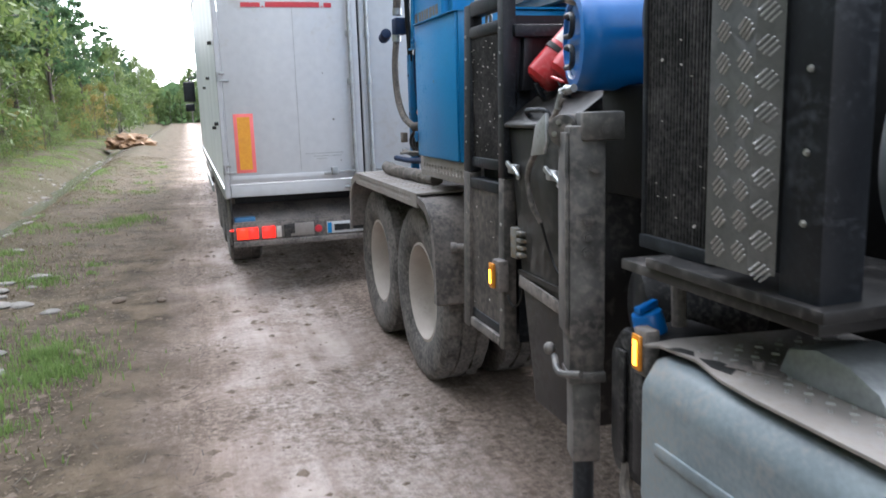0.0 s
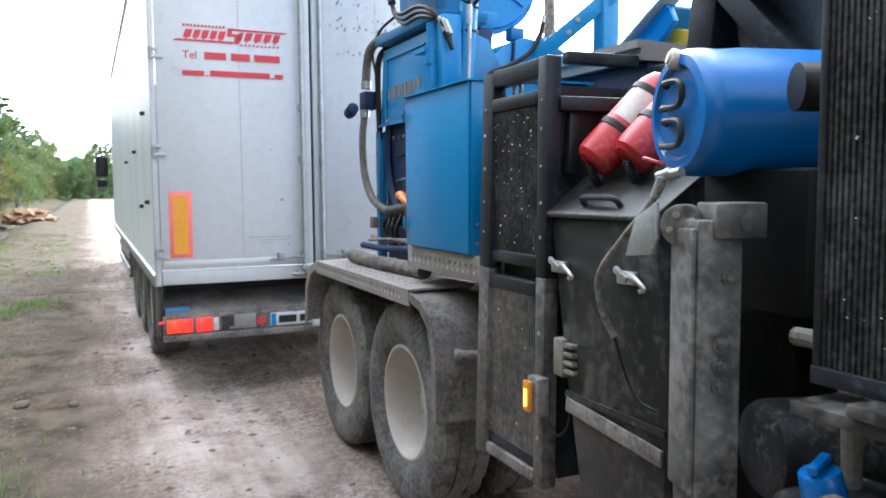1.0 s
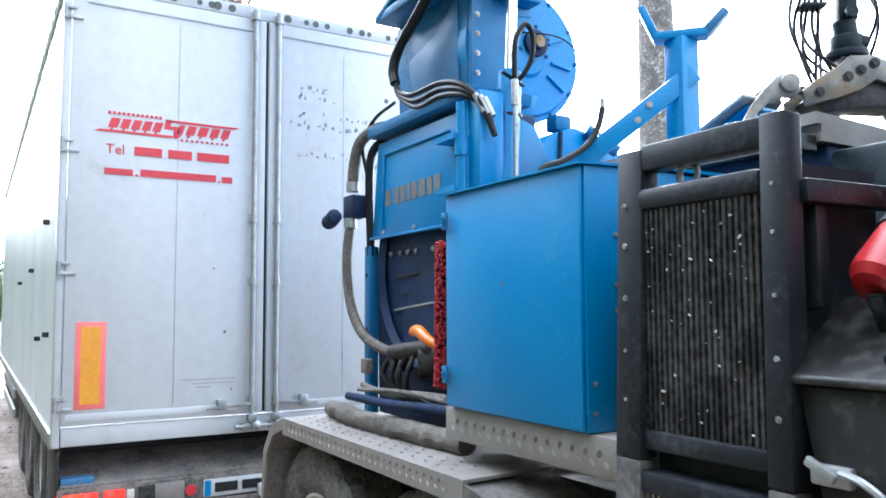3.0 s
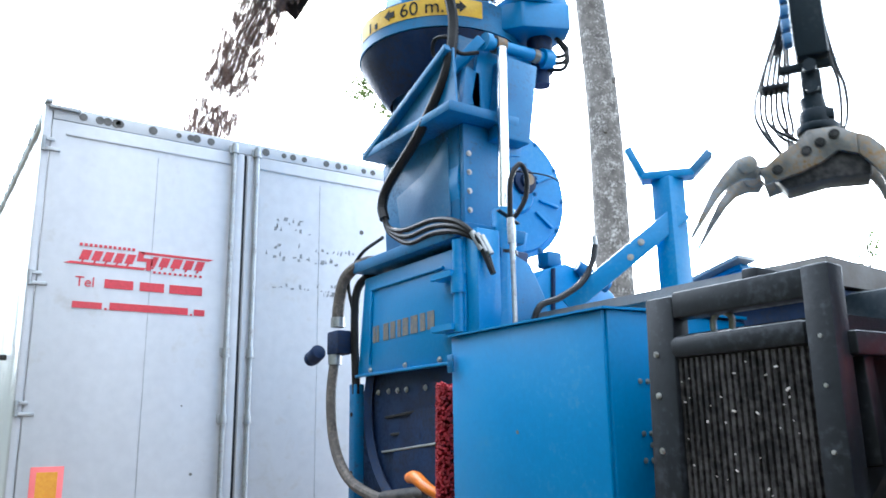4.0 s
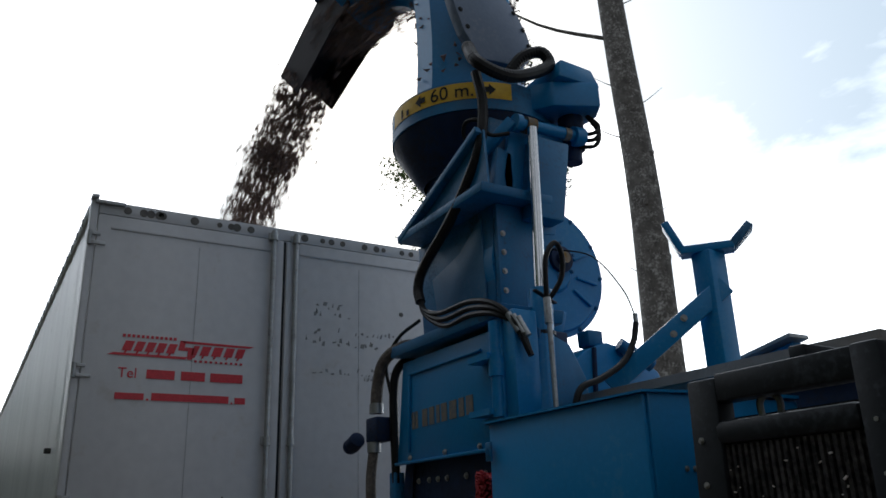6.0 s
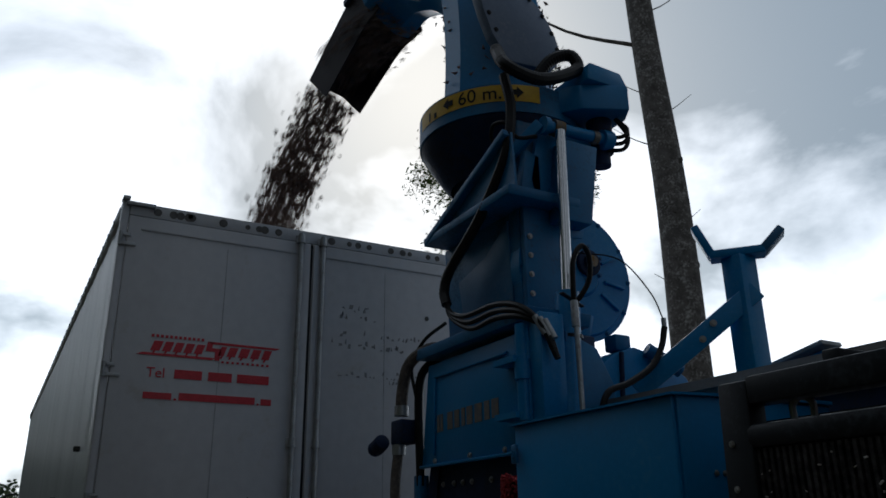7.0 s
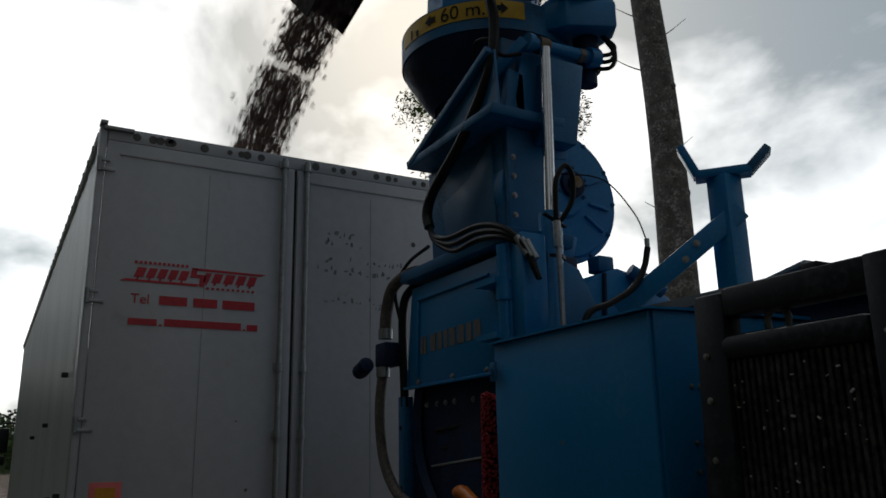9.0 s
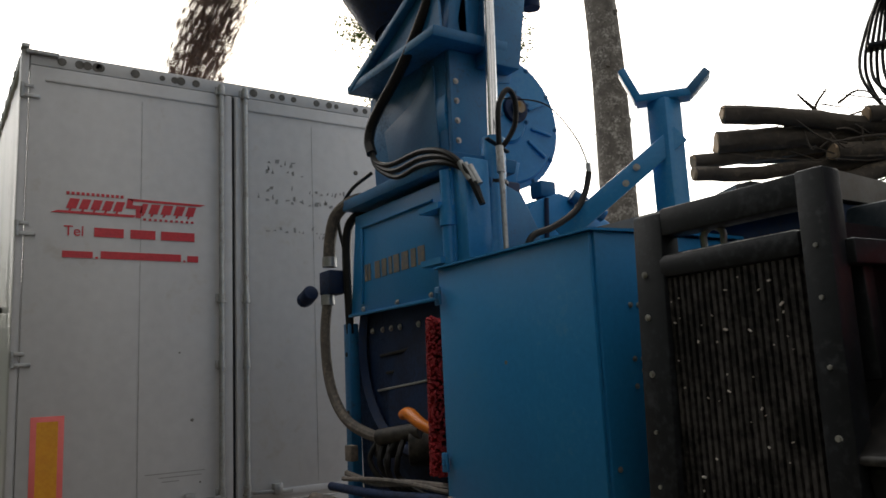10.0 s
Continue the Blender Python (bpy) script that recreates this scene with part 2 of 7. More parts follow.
WOOD_END = material("cut_wood", (0.40, 0.28, 0.17), (0.26, 0.17, 0.10), 0.8, scale=14, bump=0.3)
TAIL_RED = glow("lit_tail_lamp", (1.0, 0.02, 0.012), 0.45)
TAIL_AMBER = glow("lit_indicator_lens", (0.95, 0.04, 0.012), 0.28)
AMBER = glow("lit_amber_marker", (1.0, 0.42, 0.02), 3.0)
AMBER_DIM = material("amber_lens", (0.65, 0.25, 0.02), (0.5, 0.18, 0.02), 0.25, scale=10)
PLATE_WHITE = material("white_plate", (0.62, 0.63, 0.64), (0.5, 0.5, 0.51), 0.5, scale=8)
STONE_LIGHT = material("pale_clay_stone", (0.19, 0.176, 0.16), (0.10, 0.09, 0.08), 0.9, scale=7, bump=0.8)
SOIL = material("soil_lump", (0.16, 0.12, 0.09), (0.08, 0.06, 0.045), 0.95, scale=12, bump=0.8)
TEAL_BODY = material("dark_teal_body", (0.010, 0.019, 0.027), (0.007, 0.013, 0.018), 0.45, scale=3, grain=0.15, dust=(0.035, 0.042, 0.048), dust_amount=0.3, sheen=0.22)


def leaf_material(name, a, b):
    m = bpy.data.materials.new(name)
    m.use_nodes = True
    n, l = m.node_tree.nodes, m.node_tree.links
    p = n["Principled BSDF"]
    geo, inf = n.new("ShaderNodeNewGeometry"), n.new("ShaderNodeObjectInfo")
    add = n.new("ShaderNodeMath")
    add.operation = "MULTIPLY_ADD"
    add.inputs[1].default_value = 0.6
    mul = n.new("ShaderNodeMath")
    mul.operation = "MULTIPLY"
    mul.inputs[1].default_value = 0.4
    l.new(inf.outputs["Random"], mul.inputs[0])
    l.new(geo.outputs["Random Per Island"], add.inputs[0])
    l.new(mul.outputs[0], add.inputs[2])
    r = n.new("ShaderNodeValToRGB")
    r.color_ramp.elements[0].color, r.color_ramp.elements[1].color = (*a, 1), (*b, 1)
    l.new(add.outputs[0], r.inputs[0])
    l.new(r.outputs[0], p.inputs["Base Color"])
    p.inputs["Roughness"].default_value = 0.65
    p.inputs["Specular IOR Level"].default_value = 0.2
    tr = n.new("ShaderNodeBsdfTranslucent")
    l.new(r.outputs[0], tr.inputs[0])
    ms = n.new("ShaderNodeMixShader")
    ms.inputs[0].default_value = 0.42
    l.new(p.outputs[0], ms.inputs[1])
    l.new(tr.outputs[0], ms.inputs[2])
    l.new(ms.outputs[0], n["Material Output"].inputs[0])
    return m


LEAF_GREEN = leaf_material("broad_leaves", (0.045, 0.085, 0.025), (0.15, 0.19, 0.065))
LEAF_OLIVE = leaf_material("autumn_leaves", (0.10, 0.11, 0.03), (0.27, 0.20, 0.07))
NEEDLES = leaf_material("pine_needles", (0.03, 0.07, 0.035), (0.09, 0.145, 0.065))
GRASS = leaf_material("grass_blades", (0.065, 0.125, 0.03), (0.19, 0.26, 0.085))
LITTER = leaf_material("dead_leaves", (0.045, 0.03, 0.02), (0.26, 0.20, 0.145))
STRAW = leaf_material("dry_grass", (0.05, 0.042, 0.023), (0.19, 0.155, 0.092))


def ground_material():
    """Dirt track, trampled verge and grassy bank, blended across the road."""
    m = bpy.data.materials.new("dirt_track_ground")
    m.use_nodes = True
    n, l = m.node_tree.nodes, m.node_tree.links
    p = n["Principled BSDF"]
    tc = n.new("ShaderNodeTexCoord")
    sep = n.new("ShaderNodeSeparateXYZ")
    l.new(tc.outputs["Object"], sep.inputs[0])

    def tex(scale, detail=6, rough=0.6):
        t = n.new("ShaderNodeTexNoise")
        t.inputs["Scale"].default_value, t.inputs["Detail"].default_value, t.inputs["Roughness"].default_value = scale, detail, rough
        l.new(tc.outputs["Object"], t.inputs["Vector"])
        return t

    def mix(fac, a, b):
        x = n.new("ShaderNodeMix")
        x.data_type = "RGBA"
        l.new(fac, x.inputs["Factor"])
        for side, v in (("A", a), ("B", b)):
            if isinstance(v, tuple):
                x.inputs[side].default_value = (*v, 1)
            else:
                l.new(v, x.inputs[side])
        return x.outputs["Result"]

    def ramp(src, lo, hi):
        r = n.new("ShaderNodeMapRange")
        r.inputs[1].default_value, r.inputs[2].default_value = min(lo, hi), max(lo, hi)
        if lo > hi:
            r.inputs[3].default_value, r.inputs[4].default_value = 1.0, 0.0
        r.interpolation_type = "SMOOTHSTEP"
        l.new(src, r.inputs[0])
        return r.outputs[0]

    def wobble(amount, scale):
        t = tex(scale, 4)
        a = n.new("ShaderNodeMath")
        a.operation = "MULTIPLY_ADD"
        a.inputs[1].default_value = amount
        l.new(t.outputs["Fac"], a.inputs[0])
        l.new(sep.outputs["X"], a.inputs[2])
        return a.outputs[0]

    mid, fine, coarse = tex(2.6, 10, 0.68), tex(24, 10, 0.8), tex(0.5)
    xw = wobble(1.2, 0.8)
    # tyre marks run along the track
    along = n.new("ShaderNodeMapping")
    along.inputs["Scale"].default_value = (5.5, 0.45, 1)
    along.inputs["Rotation"].default_value = (0, 0, 0.06)
    l.new(tc.outputs["Object"], along.inputs[0])
    marks = n.new("ShaderNodeTexNoise")
    marks.inputs["Scale"].default_value, marks.inputs["Detail"].default_value, marks.inputs["Roughness"].default_value = 1.0, 7, 0.65
    l.new(along.outputs[0], marks.inputs["Vector"])
    dirt = mix(ramp(marks.outputs["Fac"], 0.32, 0.66), (0.155, 0.115, 0.092), (0.30, 0.235, 0.20))
    dirt = mix(ramp(fine.outputs["Fac"], 0.42, 0.80), dirt, (0.36, 0.29, 0.25))
    pale = mix(ramp(marks.outputs["Fac"], 0.28, 0.68), (0.34, 0.275, 0.245), (0.47, 0.40, 0.365))
    verge = mix(ramp(mid.outputs["Fac"], 0.35, 0.65), (0.034, 0.026, 0.017), (0.13, 0.10, 0.070))
    verge = mix(ramp(fine.outputs["Fac"], 0.58, 0.82), verge, (0.25, 0.20, 0.155))
    green = mix(ramp(fine.outputs["Fac"], 0.3, 0.7), (0.02, 0.024, 0.008), (0.062, 0.054, 0.026))
    # wheel tracks: pale, compacted dust
    t1 = ramp(xw, 0.55, 1.0)
    t2 = ramp(xw, 2.1, 1.55)
    trk = n.new("ShaderNodeMath")
    trk.operation = "MULTIPLY"
    l.new(t1, trk.inputs[0])
    l.new(t2, trk.inputs[1])
    trk2 = n.new("ShaderNodeMath")
    trk2.operation = "MULTIPLY"
    l.new(trk.outputs[0], trk2.inputs[0])
    l.new(ramp(mid.outputs["Fac"], 0.30, 0.58), trk2.inputs[1])
    road = mix(trk2.outputs[0], dirt, pale)
    body = mix(ramp(xw, 0.0, 0.75), verge, road)
    grassy = n.new("ShaderNodeMath")
    grassy.operation = "MULTIPLY"
    l.new(ramp(xw, -0.3, -1.8), grassy.inputs[0])
    l.new(ramp(mid.outputs["Fac"], 0.42, 0.60), grassy.inputs[1])
    body = mix(grassy.outputs[0], body, green)
    body = mix(ramp(xw, -2.7, -3.6), body, green)
    body = mix(ramp(xw, 4.5, 6.5), body, green)
    body = mix(ramp(coarse.outputs["Fac"], 0.62, 0.38), body, mix(ramp(fine.outputs["Fac"], 0.35, 0.65), (0.085, 0.066, 0.05), body))
    l.new(body, p.inputs["Base Color"])
    p.inputs["Roughness"].default_value = 0.95
    p.inputs["Specular IOR Level"].default_value = 0.08
    bp = n.new("ShaderNodeBump")
    bp.inputs["Strength"].default_value, bp.inputs["Distance"].default_value = 0.4, 0.012
    l.new(fine.outputs["Fac"], bp.inputs["Height"])
    bp2 = n.new("ShaderNodeBump")
    bp2.inputs["Strength"].default_value, bp2.inputs["Distance"].default_value = 0.8, 0.16
    l.new(mid.outputs["Fac"], bp2.inputs["Height"])
    l.new(bp.outputs[0], bp2.inputs["Normal"])
    l.new(bp2.outputs[0], p.inputs["Normal"])
    return m


GROUND = ground_material()
WATER = material("muddy_water", (0.10, 0.095, 0.085), (0.07, 0.065, 0.06), 0.08, scale=3, bump=0.05)


# ---- shapes ----
def box(x0, x1, y0, y1, z0, z1, bevel=0.0, seg=2):
    bm = bmesh.new()
    bmesh.ops.create_cube(bm, size=1, matrix=Matrix.Translation(((x0 + x1) / 2, (y0 + y1) / 2, (z0 + z1) / 2)) @ Matrix.Diagonal((abs(x1 - x0), abs(y1 - y0), abs(z1 - z0), 1)))
    if bevel:
        bmesh.ops.bevel(bm, geom=bm.edges[:], offset=bevel, segments=seg, affect="EDGES", profile=0.5)
    return bm


def join(*parts):
    me = bpy.data.meshes.new("tmp")
    out = bmesh.new()
    for b in parts:
        b.to_mesh(me)
        b.free()
        out.from_mesh(me)
    bpy.data.meshes.remove(me)
    return out


def pieces(*parts):
    """Pieces that become parts of their own."""
    return list(parts)


def moved(bm, m):
    for b in bm if isinstance(bm, list) else [bm]:
        b.transform(m)
    return bm


def cyl(p0, p1, r0, r1=None, n=20, bevel=0.0):
    p0, p1 = Vector(p0), Vector(p1)
    d = p1 - p0
    bm = bmesh.new()
    m = Matrix.Translation((p0 + p1) / 2) @ d.to_track_quat("Z", "Y").to_matrix().to_4x4()
    bmesh.ops.create_cone(bm, cap_ends=True, segments=n, radius1=r0, radius2=r0 if r1 is None else r1, depth=d.length, matrix=m)
    if bevel:
        caps = [e for e in bm.edges if any(len(f.verts) > 4 for f in e.link_faces)]
        bmesh.ops.bevel(bm, geom=caps, offset=bevel, segments=2, affect="EDGES", profile=0.5)
    return bm


def ball(c, r, seg=12, squash=(1, 1, 1)):
    bm = bmesh.new()
    bmesh.ops.create_uvsphere(bm, u_segments=seg, v_segments=max(6, seg // 2), radius=r, matrix=Matrix.Translation(c) @ Matrix.Diagonal((*squash, 1)))
    return bm


def beam(p0, p1, w, h, bevel=0.006, up=(0, 0, 1)):
    """A rectangular bar from p0 to p1, w across and h along up."""
    p0, p1 = Vector(p0), Vector(p1)
    d = (p1 - p0)
    yv = d.normalized()
    xv = yv.cross(Vector(up)).normalized()
    zv = xv.cross(yv)
    bm = box(-w / 2, w / 2, 0, d.length, -h / 2, h / 2, bevel)
    m = Matrix((xv, yv, zv)).transposed().to_4x4()
    m.translation = p0
    return moved(bm, m)


def prism(pts, axis, a0, a1, bevel=0.0):
    """A flat outline (the other two axes in order) pushed along an axis."""
    bm = bmesh.new()

    def at(p, a):
        return {"x": (a, p[0], p[1]), "y": (p[0], a, p[1]), "z": (p[0], p[1], a)}[axis]

    lo, hi = [bm.verts.new(at(p, a0)) for p in pts], [bm.verts.new(at(p, a1)) for p in pts]
    bm.faces.new(lo)
    bm.faces.new(hi[::-1])
    for i in range(len(pts)):
        j = (i + 1) % len(pts)
        bm.faces.new((lo[i], hi[i], hi[j], lo[j]))
    bmesh.ops.recalc_face_normals(bm, faces=bm.faces[:])
    if bevel:
        bmesh.ops.bevel(bm, geom=bm.edges[:], offset=bevel, segments=2, affect="EDGES", profile=0.5)
    return bm


def smooth_path(pts, per=6):
    pts = [Vector(p) for p in pts]
    q = [pts[0] * 2 - pts[1]] + pts + [pts[-1] * 2 - pts[-2]]
    out = []
    for i in range(1, len(q) - 2):
        for k in range(per):
            t = k / per
            a, b, c, d = q[i - 1], q[i], q[i + 1], q[i + 2]
            out.append(0.5 * ((2 * b) + (c - a) * t + (2 * a - 5 * b + 4 * c - d) * t * t + (3 * b - a - 3 * c + d) * t ** 3))
    out.append(pts[-1])
    return out


def sweep(path, outline, closed=True, scale=None):
    """A section (x, y pairs) carried along a path."""
    bm = bmesh.new()
    rings = []
    prev = None
    for i, p in enumerate(path):
        d = (path[min(i + 1, len(path) - 1)] - path[max(i - 1, 0)]).normalized()
        if prev is None:
            side = d.orthogonal().normalized() if abs(d.z) > 0.9 else d.cross(Vector((0, 0, 1))).normalized()
        else:
            side = (prev - d * prev.dot(d)).normalized()
        prev = side
        other = side.cross(d)
        s = scale(i / (len(path) - 1)) if scale else 1
        rings.append([bm.verts.new(p + side * (u * s) + other * (v * s)) for u, v in outline])
    n = len(outline)
    for a, b in zip(rings, rings[1:]):
        for k in range(n):
            bm.faces.new((a[k], a[(k + 1) % n], b[(k + 1) % n], b[k]))
    if closed:
        bm.faces.new(rings[0][::-1])
        bm.faces.new(rings[-1])
    bmesh.ops.recalc_face_normals(bm, faces=bm.faces[:])
    return bm


def ring_outline(r, n=10):
    return [(r * math.cos(2 * math.pi * k / n), r * math.sin(2 * math.pi * k / n)) for k in range(n)]


def tube(pts, r, n=10, per=6, scale=None):
    return sweep(smooth_path(pts, per), ring_outline(r, n), True, scale)


def ribbed_hose(pts, r, pitch=0.018, n=10):
    path = smooth_path(pts, 8)
    length = sum((b - a).length for a, b in zip(path, path[1:]))
    steps = max(8, int(length / pitch * 2))
    dense, acc, i = [], 0.0, 0
    for k in range(steps + 1):
        want = length * k / steps
        while i < len(path) - 2 and acc + (path[i + 1] - path[i]).length < want:
            acc += (path[i + 1] - path[i]).length
            i += 1
        seg = (path[i + 1] - path[i]).length
        dense.append(path[i].lerp(path[i + 1], min(1, (want - acc) / max(seg, 1e-6))))
    flip = [1.0 + 0.09 * (k % 2) for k in range(steps + 1)]
    return sweep(dense, ring_outline(r, n), True, lambda u: flip[min(steps, round(u * steps))])


def lathe(profile, centre, axis, n=48, bumpy=None):
    """(radius, along) pairs turned round an axis through centre."""
    bm = bmesh.new()
    rings = []
    for k in range(n):
        a = 2 * math.pi * k / n
        row = []
        for j, (r, s) in enumerate(profile):
            if bumpy:
                r += bumpy(j, k)
            u, v = r * math.cos(a), r * math.sin(a)
            row.append(bm.verts.new({"x": (centre[0] + s, centre[1] + u, centre[2] + v), "y": (centre[0] + u, centre[1] + s, centre[2] + v), "z": (centre[0] + u, centre[1] + v, centre[2] + s)}[axis]))
        rings.append(row)
    for k in range(n):
        a, b = rings[k], rings[(k + 1) % n]
        for j in range(len(profile) - 1):
            bm.faces.new((a[j], a[j + 1], b[j + 1], b[j]))
    bmesh.ops.remove_doubles(bm, verts=bm.verts[:], dist=1e-5)
    bmesh.ops.recalc_face_normals(bm, faces=bm.faces[:])
    return bm


def bolts(places, way, r=0.012, h=0.010):
    w = Vector(way).normalized()
    return [join(cyl(Vector(p), Vector(p) + w * h * 0.4, r * 1.5, n=12), cyl(Vector(p), Vector(p) + w * h, r, r * 0.9, n=6)) for p in places]


def lozenges(y0, y1, z0, z1, x, pitch=0.075, bars=5, way="x", size=0.026, high=0.0025, same=False, rise=0.0):
    """Raised five-bar tread on a plate, staggered and leaning alternately, or in straight rows where a rise is given."""
    vs, fs = [], []
    row = 0
    b = z0 + pitch / 2
    while b < z1 - pitch * 0.3:
        a = y0 + pitch * 0.35 + (0 if rise else (row % 2) * pitch * 0.5)
        while a < y1 - pitch * 0.25:
            lean = -1 if same else (-1 if row % 2 else 1)
            for i in range(bars):
                o = (i - (bars - 1) / 2) * size * (0.56 if rise else 0.42)
                ca, cb = math.cos(0.75 * lean), math.sin(0.75 * lean)
                ln = size * (1.0 if 0 < i < bars - 1 else 0.75)
                wd = size * 0.11
                base = len(vs)
                for du, dv, up in ((-ln, -wd, 0), (ln, -wd, 0), (ln, wd, 0), (-ln, wd, 0), (-ln * 0.85, -wd * 0.3, 1), (ln * 0.85, -wd * 0.3, 1), (ln * 0.85, wd * 0.3, 1), (-ln * 0.85, wd * 0.3, 1)):
                    u = a + (du * ca - (dv + o) * cb)
                    v = b + (du * cb + (dv + o) * ca)
                    h = high * up
                    vs.append({"x": (x - h, u, v), "y": (u, x - h, v), "z": (u, v, x + h)}[way])
                fs += [tuple(base + q for q in f) for f in ((4, 5, 6, 7), (0, 1, 5, 4), (1, 2, 6, 5), (2, 3, 7, 6), (3, 0, 4, 7))]
            a += pitch
        b += rise or pitch * 0.5
        row += 1
    me = bpy.data.meshes.new("tmp")
    me.from_pydata(vs, [], fs)
    bm = bmesh.new()
    bm.from_mesh(me)
    bpy.data.meshes.remove(me)
    bmesh.ops.recalc_face_normals(bm, faces=bm.faces[:])
    return bm


ORIGIN = {}


def thing(name, base, label, category, group="", kind=""):
    e = new(name)
    e.empty_display_size = 0.2
    e.location = base
    ORIGIN[e] = Vector(base)
    return tagged(e, label, category, group, kind)


def mesh_of(name, bm, mat, base=(0, 0, 0), sharp=32):
    bm.transform(Matrix.Translation(-Vector(base)))
    me = bpy.data.meshes.new(name)
    bm.to_mesh(me)
    bm.free()
    for f in me.polygons:
        f.use_smooth = True
    me.set_sharp_from_angle(angle=radians(sharp))
    me.materials.append(mat)
    return me


def part(name, bm, mat, parent, label="", kind=""):
    """One mesh object under a thing or a part; a list gives an object for each piece."""
    if isinstance(bm, list):
        return [part(name, b, mat, parent, label, kind) for b in bm][-1]
    base = ORIGIN[parent]
    ob = new(name, mesh_of(name, bm, mat, base))
    ob.parent = parent
    ORIGIN[ob] = base
    return tagged(ob, label, kind=kind)


def single(name, bm, mat, base, label, category, group="", kind=""):
    ob = new(name, mesh_of(name, bm, mat, base))
    ob.location = base
    ORIGIN[ob] = Vector(base)
    return tagged(ob, label, category, group, kind)


def letters(text, size, depth=0.002):
    """Flat lettering as a mesh in the x-y plane, from Blender's own font."""
    cu = bpy.data.curves.new("tmp", "FONT")
    cu.body, cu.size, cu.extrude = text, size, depth
    ob = bpy.data.objects.new("tmp", cu)
    scene.collection.objects.link(ob)
    bpy.context.view_layer.update()
    me = bpy.data.meshes.new_from_object(ob.evaluated_get(bpy.context.evaluated_depsgraph_get()))
    bm = bmesh.new()
    bm.from_mesh(me)
    bpy.data.objects.remove(ob)
    bpy.data.curves.remove(cu)
    bpy.data.meshes.remove(me)
    return bm


# ---- ground: one sheet with track, ditch and bank ----
def ground_height(x, y):
    h = 0.03 * noise.noise((x * 0.5, y * 0.5, 0)) + 0.012 * noise.noise((x * 2.3, y * 2.3, 4))
    if 0.2 < x < 4.2:
        h *= 0.35
    off = -3.55 + 0.25 * math.sin(y * 0.11) - x
    h -= (0.40 + 0.10 * noise.noise((x * 1.3, y * 0.8, 3))) * math.exp(-(off / 0.55) ** 2)
    h += 0.10 * math.exp(-((x + 2.35) / 0.5) ** 2)
    if x < -4.2:
        h += min(0.9, (-4.2 - x) * 0.12) + 0.12 * noise.noise((x * 0.4, y * 0.4, 9))
    if x > 6:
        h += min(0.5, (x - 6) * 0.05)
    h -= 0.03 * math.exp(-((x - 0.95) / 0.3) ** 2) + 0.03 * math.exp(-((x - 2.7) / 0.3) ** 2)
    return h


def build_ground():
    xs = [-900, -300, -120, -60, -35, -22] + [-14 + 0.5 * k for k in range(14)] + [-7 + 0.13 * k for k in range(93)] + [5.2 + 0.8 * k for k in range(12)] + [18, 30, 60, 120, 300, 900]
    ys = [-600, -200, -80, -40, -20, -10, -5, -2] + [0.15 * k for k in range(0, 170)] + [25.5 + 0.7 * k for k in range(60)] + [70, 76, 84, 95, 110, 130, 160, 200, 260, 340, 450, 700, 1200]
    vs = [(x, y, ground_height(x, y)) for y in ys for x in xs]
    w = len(xs)
    fs = [(j * w + i, j * w + i + 1, (j + 1) * w + i + 1, (j + 1) * w + i) for j in range(len(ys) - 1) for i in range(w - 1)]
    me = bpy.data.meshes.new("ground")
    me.from_pydata(vs, [], fs)
    for f in me.polygons:
        f.use_smooth = True
    me.materials.append(GROUND)
    tagged(new("ground", me), "dusty dirt forest track with worn grassy verge", "ground", kind="structure")
    pts = [(-3.55 + 0.25 * math.sin(y * 0.11), y) for y in range(-4, 90, 2)]
    bm = bmesh.new()
    rows = [(bm.verts.new((x - 0.34, y, -0.335)), bm.verts.new((x + 0.34, y, -0.335))) for x, y in pts]
    for a, b in zip(rows, rows[1:]):
        bm.faces.new((a[0], a[1], b[1], b[0]))
    single("water", bm, WATER, (0, 0, 0), "shallow muddy water in the roadside ditch", "water", kind="structure")


def blades(spots, name, mat, label, tall=(0.06, 0.2), per=16, spread=0.16):
    rnd = random.Random(7)
    vs, fs = [], []
    for x, y, s in spots:
        for _ in range(int(per * s)):
            a, d = rnd.random() * 6.283, rnd.gauss(0, spread * s)
            px, py = x + d * math.cos(a), y + d * math.sin(a)
            z = ground_height(px, py) - 0.01
            h, w = rnd.uniform(*tall) * (0.6 + 0.5 * s), rnd.uniform(0.003, 0.007)
            b, lean = rnd.random() * 6.283, rnd.uniform(0.1, 0.6) * h
            k = len(vs)
            cx, sx = math.cos(b), math.sin(b)
            vs += [(px - w * sx, py + w * cx, z), (px + w * sx, py - w * cx, z), (px + 0.35 * lean * cx + w * 0.7 * sx, py + 0.35 * lean * sx - w * 0.7 * cx, z + 0.6 * h), (px + 0.35 * lean * cx - w * 0.7 * sx, py + 0.35 * lean * sx + w * 0.7 * cx, z + 0.6 * h), (px + lean * cx, py + lean * sx, z + h)]
            fs += [(k, k + 1, k + 2, k + 3), (k + 3, k + 2, k + 4)]
    me = bpy.data.meshes.new(name)
    me.from_pydata(vs, [], fs)
    me.materials.append(mat)
    tagged(new(name, me), label, "grass", kind="stuff")


